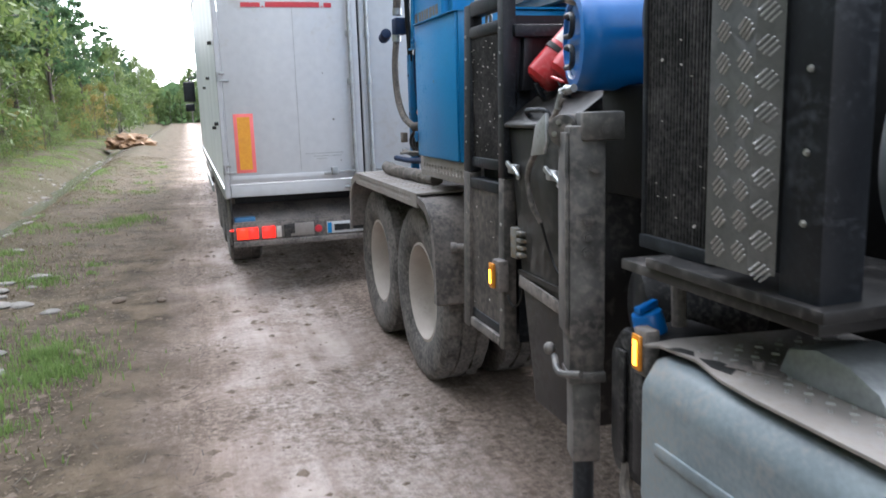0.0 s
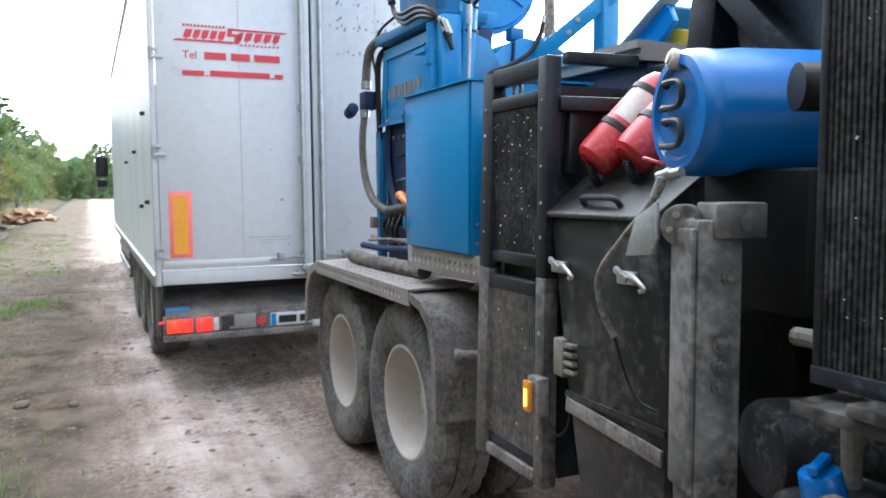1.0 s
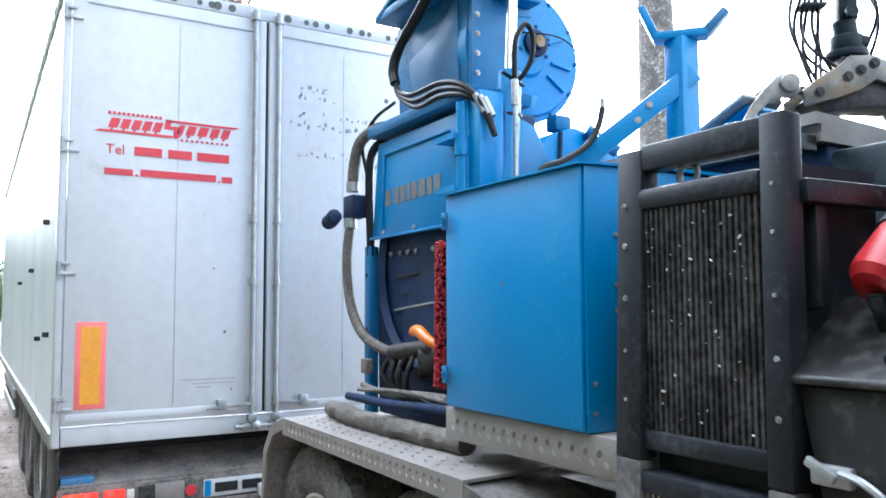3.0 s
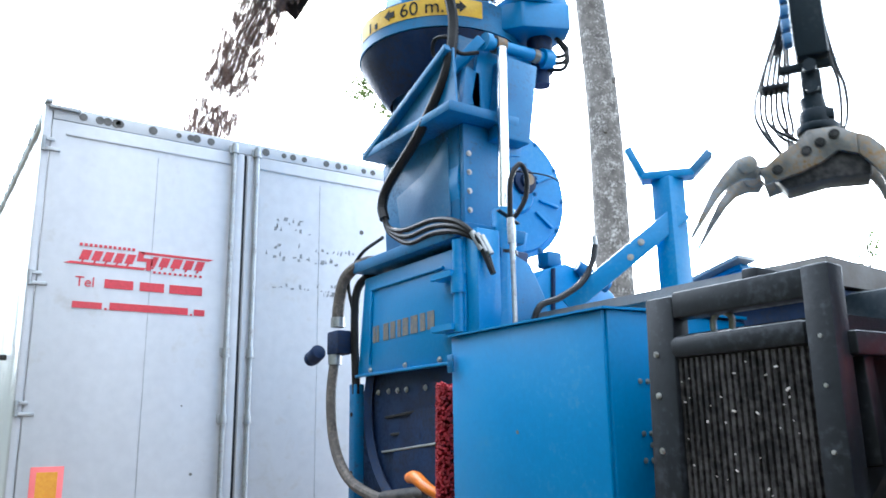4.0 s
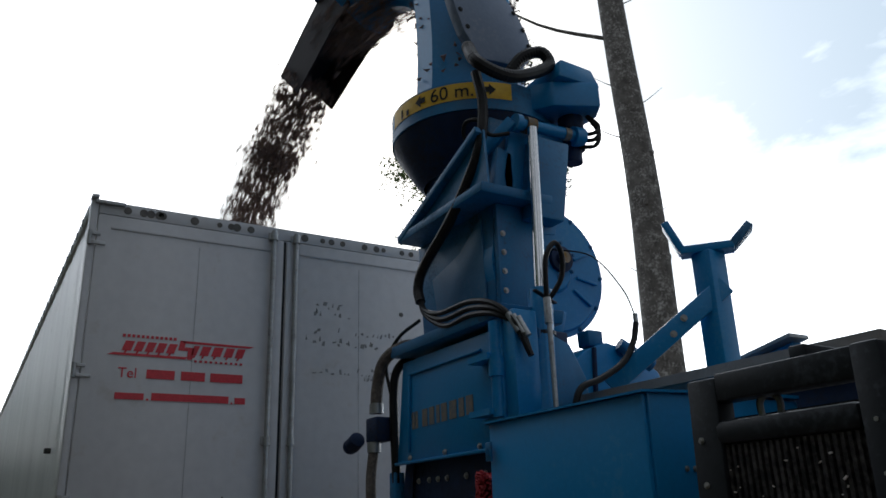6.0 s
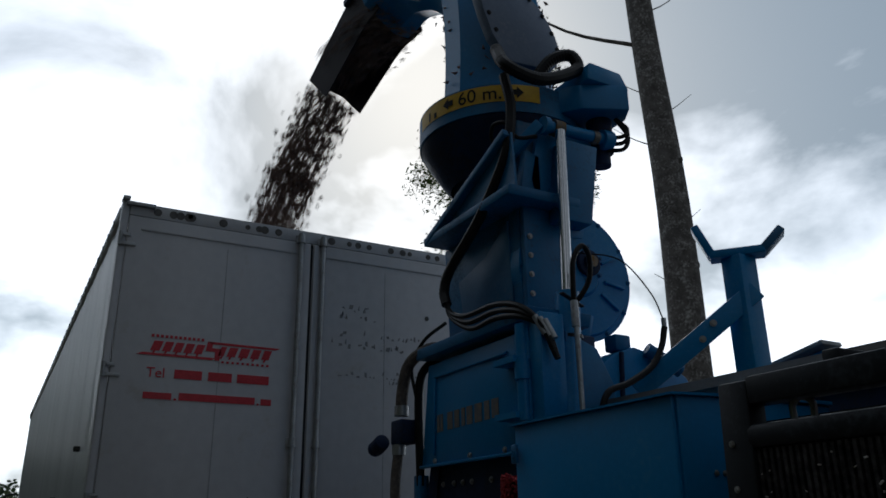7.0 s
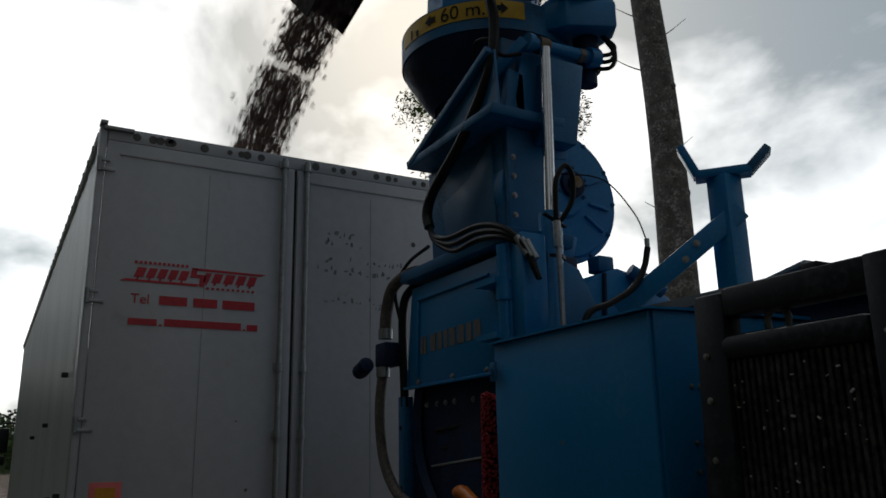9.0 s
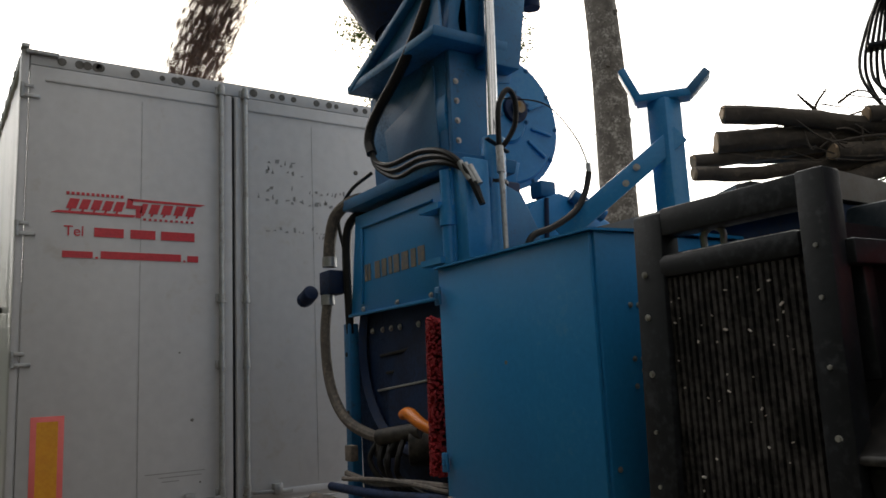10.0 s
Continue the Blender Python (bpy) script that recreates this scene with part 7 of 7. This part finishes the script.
def build_loose():
    # two fire extinguishers strapped to the hopper lid
    for k, (a, b) in enumerate((((1.36, 2.97, 1.75), (1.62, 2.89, 2.035)), ((1.375, 2.785, 1.757), (1.635, 2.705, 2.042)))):
        a, b = Vector(a), Vector(b)
        d = (b - a).normalized()
        e = thing("fire_extinguisher", a, "red fire extinguisher with black straps on the hopper lid", "extinguisher", "fire extinguishers")
        q = d.to_track_quat("Z", "Y").to_matrix().to_4x4()
        q.translation = a
        ln = (b - a).length
        part("bottle", moved(lathe([(0.0, 0.012), (0.02, 0.010), (0.03, 0.0), (0.056, 0.004), (0.071, 0.022), (0.074, 0.05), (0.074, ln - 0.06), (0.058, ln - 0.02), (0.03, ln), (0.0, ln)], (0, 0, 0), "z", 32), q), RED, e)
        for s in (0.13, 0.29):
            part("strap", moved(lathe([(0.0742, s), (0.079, s), (0.079, s + 0.022), (0.0742, s + 0.022)], (0, 0, 0), "z", 28), q), HOSE, e, "black strap")
            part("buckle", moved(box(-0.02, 0.02, -0.088, -0.078, s - 0.006, s + 0.03, 0.003), q @ Matrix.Rotation(radians(-40), 4, "Z")), GALV, e)
        lb = bmesh.new()
        rows = [(lb.verts.new((0.0752 * math.cos(u), 0.0752 * math.sin(u), 0.17)), lb.verts.new((0.0752 * math.cos(u), 0.0752 * math.sin(u), 0.31))) for u in [0.9 + 2.2 * i / 12 for i in range(13)]]
        for p, r in zip(rows, rows[1:]):
            lb.faces.new((p[0], r[0], r[1], p[1]))
        part("label_sheet", moved(lb, q @ Matrix.Rotation(radians(95 if k else 60), 4, "Z")), PAPER, e, "torn white label")
        part("foot_bracket", join(beam(a + d * 0.02 + Vector((0.0, -0.0, -0.07)), a - d * 0.012 + Vector((0, 0, 0.0)), 0.035, 0.012, 0.003), beam(a - d * 0.012 + Vector((0, 0, 0.01)), a - d * 0.002 + Vector((0.05, 0.0, -0.10)), 0.035, 0.012, 0.003)), BLACK, e)
    # blue plastic drum lying across the truck
    c = (1.215, 2.385, 1.868)
    dm = thing("plastic_drum", c, "blue plastic drum lying on its side with a white cap", "drum")
    part("shell", lathe([(0.0, 0.012), (0.115, 0.012), (0.125, 0.0), (0.150, 0.004), (0.162, 0.02), (0.166, 0.06), (0.163, 0.10), (0.168, 0.16), (0.168, 0.52), (0.160, 0.65), (0.12, 0.68), (0.0, 0.68)], c, "x", 48), PLASTIC_BLUE, dm)
    part("cap", join(cyl((1.242, 2.395, 2.0), (1.203, 2.40, 2.012), 0.026, n=20, bevel=0.003), cyl((1.204, 2.3996, 2.0116), (1.198, 2.401, 2.0135), 0.018, n=16)), PAPER, dm, "white screw cap")
    for s in (1, -1):
        z0 = 1.868 + 0.05 * s
        part("handle", tube([(1.222, 2.45, z0 - 0.03), (1.208, 2.445, z0 - 0.035), (1.206, 2.36, z0 - 0.035), (1.206, 2.335, z0 - 0.01), (1.206, 2.35, z0 + 0.025), (1.206, 2.43, z0 + 0.03), (1.222, 2.45, z0 + 0.025)], 0.009, 8), BLACK, dm, "black moulded handle")
    dm.rotation_euler = (0, 0, radians(-14))
    # brush and orange tool on the deck
    rnd = random.Random(4)
    bm = join(cyl((1.43, 4.70, 1.42), (1.43, 4.685, 1.98), 0.012, n=8), *[cyl((1.43, 4.70 - 0.015 * u, 1.43 + 0.54 * u), (1.43 + 0.055 * math.cos(a), 4.70 - 0.015 * u + 0.055 * math.sin(a), 1.43 + 0.54 * u + rnd.uniform(-0.02, 0.02)), 0.008, 0.006, n=4) for u, a in [(k / 1700, rnd.uniform(0, 6.283)) for k in range(1700)]])
    single("broom_head", bm, BRUSH, (1.43, 4.70, 1.42), "red bristle broom head standing on the deck", "broom")
    single("orange_handle", tube([(1.455, 5.02, 1.63), (1.44, 4.95, 1.635), (1.43, 4.85, 1.60), (1.44, 4.78, 1.575)], 0.026, 12, 6, lambda u: 1.0 - 0.5 * abs(u - 0.4)), ORANGE, (1.44, 4.95, 1.58), "orange plastic handle lying on the pump", "handle")
    # earth-filled hose lying on the deck edge
    bm = tube([(1.40, 5.75, 1.235), (1.36, 5.4, 1.235), (1.37, 5.0, 1.235), (1.385, 4.72, 1.235), (1.40, 4.52, 1.235)], 0.042, 14, 10)
    for v in bm.verts:
        v.co += Vector((0, 0, 1)) * 0.012 * noise.noise(v.co * 22) + Vector((1, 0, 0)) * 0.012 * noise.noise(v.co * 17)
    single("sand_roll", bm, HOSE_TAN, (1.38, 5.1, 1.2), "dirt-caked padded roll lying on the deck", "roll")


# ---- moving things: chip stream, grapple and log bundle ----
MOUTH = Vector((1.63, 6.98, 4.95))
FLOW = [(-0.26, (1.948, 5.44, 4.40)), (-0.20, (1.945, 5.46, 4.62)), (-0.10, (1.90, 5.82, 5.14)), (0.0, (1.70, 6.72, 5.12)), (0.06, (1.63, 6.98, 4.93)), (0.16, (1.53, 7.40, 4.58)), (0.28, (1.45, 7.86, 4.10)), (0.40, (1.37, 8.28, 3.50)), (0.58, (1.27, 8.80, 2.45)), (0.72, (1.22, 9.10, 1.75))]
CLUMPS = []
MOVERS = {}


def build_chips():
    """Bursts of chips: each waits in the hood, flies over the rear wall and lies in the trailer."""
    rnd = random.Random(17)
    for c in range(5):
        vs, fs = [], []
        for _ in range(2500):
            u = rnd.uniform(-0.38, 0.38)
            wide = 0.115 + 0.05 * (rnd.random() < 0.12)
            p = Vector((rnd.gauss(0, wide), u, rnd.gauss(0, wide)))
            if p.x * p.x + p.z * p.z > 0.045:
                p.x, p.z = p.x * 0.6, p.z * 0.6
            m = Euler((rnd.uniform(0, 6.28), rnd.uniform(0, 6.28), rnd.uniform(0, 6.28))).to_matrix()
            s = rnd.uniform(0.010, 0.030)
            k = len(vs)
            for a in ((-1, -0.55, -0.2), (1, -0.45, 0.1), (0.1, 0.7, -0.15), (0.05, 0.0, 0.35)):
                vs.append(p + m @ (Vector(a) * s))
            fs += [(k, k + 2, k + 1), (k, k + 1, k + 3), (k + 1, k + 2, k + 3), (k + 2, k, k + 3)]
        me = bpy.data.meshes.new("chip_burst")
        me.from_pydata([tuple(v) for v in vs], [], fs)
        me.materials.append(CHIP)
        CLUMPS.append(me)
    count = 78
    for k in range(count):
        ob = new("wood_chips", CLUMPS[k % 5])
        tagged(ob, "burst of brown wood chips flying into the trailer", "wood chips", "chip stream", "stuff")
        MOVERS[("chips", k)] = ob


def chip_rows(k):
    start = -0.55 + 0.137 * k
    spin = (k * 47) % 360
    rows = []

    def at(i):
        p = Vector(FLOW[i][1])
        q = Vector(FLOW[min(i + 1, len(FLOW) - 1)][1]) - Vector(FLOW[max(i - 1, 0)][1])
        return Matrix.Translation(p) @ q.to_track_quat("Y", "Z").to_matrix().to_4x4() @ pose(0, 0, 0, 0, spin, 0)

    rest = pose(0.9 + 0.09 * (k % 15), 8.6 + 0.11 * ((k * 7) % 25), 1.42 + 0.05 * (k % 3), 4 * (k % 5), 0, spin / 8)
    keys = [(start + u, at(i)) for i, (u, _) in enumerate(FLOW)] + [(start + 0.86, rest)]
    inside = [r for r in keys if 0 <= r[0] <= 10]
    if keys[0][0] > 0:
        rows.append((0, keys[0][1]))
    elif inside and inside[0][0] > 0.02:
        prev = [r for r in keys if r[0] < 0][-1]
        f = -prev[0] / (inside[0][0] - prev[0])
        rows.append((0, prev[1].lerp(inside[0][1], f)))
    elif not inside:
        rows.append((0, rest))
    seen = {frame(r[0]) for r in rows}
    for r in inside:
        if frame(r[0]) not in seen:
            rows.append(r)
            seen.add(frame(r[0]))
    last = [r for r in keys if r[0] > 10]
    if frame(10) not in seen:
        if last and inside:
            f = (10 - inside[-1][0]) / (last[0][0] - inside[-1][0])
            rows.append((10, inside[-1][1].lerp(last[0][1], f)))
        else:
            rows.append((10, keys[0][1] if start > 10 else rest))
    return rows


def build_grapple():
    g = thing("log_grapple", (0, 0, 0), "worn steel crane grapple hanging with its hoses", "grapple")
    body = [(0.265, -0.03), (0.18, 0.035), (0.10, 0.08), (0.045, 0.13), (-0.07, 0.13), (-0.15, 0.085), (-0.15, -0.015), (-0.07, 0.015), (0.0, -0.03), (0.10, -0.065), (0.25, -0.10)]
    claw = [(-0.15, 0.085), (-0.20, 0.06), (-0.25, 0.0), (-0.285, -0.10), (-0.275, -0.16), (-0.24, -0.185), (-0.225, -0.13), (-0.20, -0.08), (-0.15, -0.015)]
    for x in (-0.13, 0.10):
        part("frame", prism(body, "x", x, x + 0.03, 0.006), RUSTY, g, "worn rusty grapple cheek plate")
        part("claw", prism(claw, "x", x, x + 0.03, 0.006), RUSTY, g, "broad curved steel claw")
    part("inner_body", join(prism([(0.22, -0.05), (0.05, 0.06), (-0.12, 0.05), (-0.20, -0.03), (-0.19, -0.11), (-0.02, -0.10), (0.16, -0.13)], "x", -0.098, 0.098, 0.01), box(-0.07, 0.07, -0.06, 0.06, 0.08, 0.15, 0.01)), BLACK_DUSTY, g, "dark hollow grapple body")
    hook = [(0.30, 0.05), (0.335, 0.06), (0.37, 0.045), (0.43, -0.015), (0.49, -0.09), (0.54, -0.18), (0.61, -0.31), (0.595, -0.31), (0.515, -0.20), (0.455, -0.12), (0.40, -0.07), (0.35, -0.055), (0.29, -0.06), (0.26, -0.02)]
    for x in (-0.10, 0.135):
        part("claw", prism(hook, "x", x - 0.014, x + 0.014, 0.004), RUSTY, g, "thin curved steel tine")
        part("pivot", cyl((x - 0.035, 0.315, 0.01), (x + 0.035, 0.315, 0.01), 0.045, n=18, bevel=0.006), RUSTY, g)
    part("claw", prism([(-0.14, 0.06), (-0.20, 0.09), (-0.32, 0.06), (-0.42, -0.03), (-0.50, -0.16), (-0.52, -0.25), (-0.46, -0.18), (-0.38, -0.08), (-0.30, -0.03), (-0.16, -0.04)], "x", 0.15, 0.19, 0.006), RUSTY, g, "broad curved steel claw")
    part("cylinder", join(cyl((0, -0.18, 0.0), (0, 0.10, 0.0), 0.045, n=16), cyl((0, 0.10, 0.0), (0, 0.31, 0.01), 0.022, n=12)), BLACK, g, "dark closing cylinder")
    part("bolt", bolts([(-0.131, y, z) for y, z in ((0.0, 0.06), (-0.06, 0.09), (0.06, 0.03), (0.19, -0.04))], (-1, 0, 0), 0.016, 0.014), BLACK_DUSTY, g)
    part("rotator", join(cyl((0, 0, 0.15), (0, 0, 0.185), 0.095, n=24, bevel=0.006), cyl((0, 0, 0.185), (0, 0, 0.26), 0.075, n=22, bevel=0.008), cyl((0, 0, 0.26), (0, 0.01, 0.33), 0.055, n=18), box(-0.06, 0.06, -0.08, 0.03, 0.20, 0.25, 0.01)), TEAL_BODY, g, "blue-black rotator motor")
    part("link", join(box(-0.04, 0.04, -0.045, 0.045, 0.33, 0.46, 0.012), cyl((-0.08, 0, 0.36), (0.08, 0, 0.36), 0.03, n=14), cyl((-0.08, 0, 0.47), (0.08, 0, 0.47), 0.032, n=14), box(-0.02, 0.02, -0.12, 0.14, 0.475, 0.515, 0.008)), TEAL_BODY, g, "hanger link")
    tip = part("boom_tip", box(-0.075, 0.075, -0.09, 0.055, 0.52, 1.6, 0.015), TEAL_BODY, g, "dark crane boom tip")
    part("valve_row", pieces(*[box(-0.08, 0.0, 0.057, 0.10, 0.60 + 0.075 * k, 0.655 + 0.075 * k, 0.008) for k in range(7)]), BLUE_PALE, tip, "small hose fittings")
    part("crane_arm", join(beam((0, 0, 1.62), (0.186, -2.878, 2.3), 0.16, 0.20, 0.015), cyl((-0.10, 0, 1.62), (0.10, 0, 1.62), 0.06, n=16)), TEAL_BODY, g, "dark crane arm")
    rnd = random.Random(2)
    for k in range(9):
        s = -1 if k < 2 else 1
        y1 = s * (0.10 + 0.022 * (k % 7))
        end = 0.10 if s < 0 or k < 5 else 0.02
        part("hose", tube([(rnd.uniform(-.05, .05), s * (0.07 if k < 5 else 0.14), end), (rnd.uniform(-.06, .06), y1 * 1.05, 0.20), (rnd.uniform(-.08, .08), y1 * 1.12, 0.34), (rnd.uniform(-.06, .06), y1 * 0.9, 0.52), (rnd.uniform(-.05, .05), s * 0.08, 0.85), (0, s * 0.085, 1.4)], 0.0085, 7), HOSE, g, "black hydraulic hose")
    part("hose_clip", box(-0.05, 0.05, 0.10, 0.22, 0.40, 0.418, 0.004), BLACK, g)
    MOVERS["grapple"] = g
    # rough logs: butt ends staggered on one side, gripped further along
    b = thing("log_bundle", (0, 0, 0), "loose bundle of rough dark logs gripped by the crane", "logs")
    for u, v, slope, r, depth, ln in ((0.0, 0.0, 0.0, 0.033, 0.0, 1.9), (0.02, 0.072, 0.07, 0.033, 0.05, 2.1), (0.13, 0.15, -0.01, 0.050, 0.02, 1.8), (0.15, 0.27, -0.15, 0.040, -0.04, 2.0), (0.38, 0.285, -0.20, 0.026, 0.10, 1.5), (0.16, -0.205, 0.30, 0.041, -0.06, 1.7), (0.30, 0.10, 0.03, 0.030, 0.14, 1.8), (0.38, 0.19, -0.08, 0.034, 0.16, 1.7), (0.56, 0.22, -0.10, 0.042, 0.0, 1.6), (0.60, 0.05, 0.08, 0.040, -0.08, 1.7), (0.66, 0.26, -0.12, 0.034, 0.10, 1.5), (0.70, 0.14, 0.0, 0.05, 0.08, 1.6), (0.78, 0.22, -0.02, 0.036, -0.10, 1.5), (0.82, 0.0, 0.10, 0.034, 0.05, 1.5)):
        n = 7
        pts = [(u + ln * i / n, depth + 0.02 * math.sin(2.1 * i + u * 9), v + slope * ln * i / n * (1 - 0.35 * i / n) + (rnd.uniform(-.010, .010) if i else 0)) for i in range(n + 1)]
        bm = tube(pts, r, 14, 6, lambda q: 1.06 - 0.15 * q)
        for w in bm.verts:
            w.co += Vector((0.3, 1, 1)) * 0.006 * noise.noise(w.co * 26) + Vector((0, 1, 1)) * 0.008 * noise.noise(w.co * 9)
        lg = part("log", bm, BARK_DARK, b)
        d = (Vector(pts[0]) - Vector(pts[1])).normalized()
        end = cyl(Vector(pts[0]) - d * 0.004, Vector(pts[0]) + d * 0.010, r * 0.98, r * 0.90, n=14)
        for w in end.verts:
            w.co += d * 0.016 * noise.noise(w.co * 30)
        part("cut_end", end, WOOD_END, lg, "frayed pale cut end")
    tw = []
    for _ in range(90):
        p = Vector((rnd.uniform(0.45, 1.9), rnd.uniform(-.16, .18), rnd.uniform(-0.05, 0.30)))
        q = p + Vector((rnd.uniform(-0.5, 0.25), rnd.gauss(0, 0.08), rnd.gauss(0.0, 0.06)))
        tw.append(tube([p, (p + q) / 2 + Vector((0, 0, rnd.gauss(0, 0.03))), q], rnd.uniform(0.003, 0.008), 5, 3, lambda w: 1 - 0.6 * w))
    tw += [tube(p, 0.009, 6, 3, lambda w: 1 - 0.5 * w) for p in ([(0.57, 0, 0.24), (0.60, 0, 0.31), (0.655, 0, 0.38)], [(0.60, 0, 0.27), (0.55, 0, 0.32), (0.515, 0, 0.36)], [(0.62, -0.05, -0.02), (0.50, -0.05, -0.05), (0.44, -0.05, -0.10)])]
    part("brushwood", join(*tw), BARK_DARK, b, "thin broken twigs", "stuff")
    MOVERS["logs"] = b


def motions():
    for k in range(78):
        walk(MOVERS[("chips", k)], chip_rows(k))
    rest = FLAP_HINGE - Vector((2.5, 3.0, 0))
    walk(MOVERS["flap"], [(u, pose(*rest, -a)) for u, a in ((0, 28), (1.5, 30), (2.0, 35), (2.4, 32), (3.3, 19), (4.0, 13), (5.0, 11), (10, 11))])
    away = pose(6.4, -0.6, 0.82, 0, 0, 30)
    walk(MOVERS["grapple"], [(0, pose(4.6, 2.9, 2.9, 0, 0, 56)), (1.5, pose(4.5, 3.2, 2.85, 0, 0, 56)), (2.0, pose(3.95, 3.75, 2.85, 0, 0, 56)), (2.6, pose(3.6, 4.1, 2.85, 0, 0, 56)), (3.3, pose(3.235, 4.348, 2.677, 0, 0, 56)), (3.4, pose(3.209, 4.366, 2.732, 0, 0, 54)), (3.5, pose(3.201, 4.323, 2.796, 0, 0, 52)), (3.6, pose(3.183, 4.229, 2.963, 0, 0, 48)), (3.8, pose(3.121, 4.187, 3.084, 0, 0, 40)), (4.0, pose(3.171, 4.112, 2.998, 0, 0, 30)), (4.2, pose(3.256, 3.967, 2.956, 0, 0, 30)), (4.4, pose(3.364, 3.743, 2.931, 0, 0, 32)), (5.2, pose(5.0, 1.4, 2.6, 0, 0, 30)), (6.4, away), (7.4, away), (8.3, pose(5.2, 1.2, 2.6, 0, 0, 30)), (9.0, pose(3.908, 3.256, 3.459, 0, 0, 30)), (9.1, pose(3.795, 3.496, 3.416, 0, 0, 30)), (9.2, pose(3.745, 3.634, 3.334, 0, 0, 30)), (9.3, pose(3.672, 3.834, 3.177, 0, 0, 30)), (9.4, pose(3.672, 3.901, 3.046, 0, 0, 30)), (9.5, pose(3.663, 3.957, 2.95, 0, 0, 30)), (9.6, pose(3.657, 3.96, 2.961, 0, 0, 30)), (9.7, pose(3.673, 3.946, 2.948, 0, 0, 30)), (9.9, pose(3.688, 3.964, 2.864, 0, 0, 30)), (10.0, pose(3.719, 3.941, 2.831, 0, 0, 30))])
    low = pose(5.3, 0.2, 0.45, 0, 0, -33)
    walk(MOVERS["logs"], [(0, low), (7.4, low), (8.3, pose(4.4, 2.0, 2.3, 0, 6, -33)), (9.0, pose(2.967, 3.872, 3.259, 0, 8, -33)), (9.1, pose(2.854, 4.112, 3.216, 0, 7, -33)), (9.2, pose(2.804, 4.25, 3.134, 0, 6, -33)), (9.3, pose(2.731, 4.45, 2.977, 0, 4, -33)), (9.4, pose(2.731, 4.517, 2.846, 0, 2, -33)), (9.5, pose(2.722, 4.573, 2.75, 0, 0, -33)), (9.6, pose(2.716, 4.576, 2.761, 0, 0, -33)), (9.7, pose(2.732, 4.562, 2.748, 0, 0, -33)), (9.9, pose(2.747, 4.58, 2.664, 0, 0, -33)), (10.0, pose(2.778, 4.557, 2.631, 0, 0, -33))])


build_ground()
build_trailer()
build_tractor()
build_truck()
build_loose()
build_trees()
build_verge()
build_chips()
build_grapple()
motions()
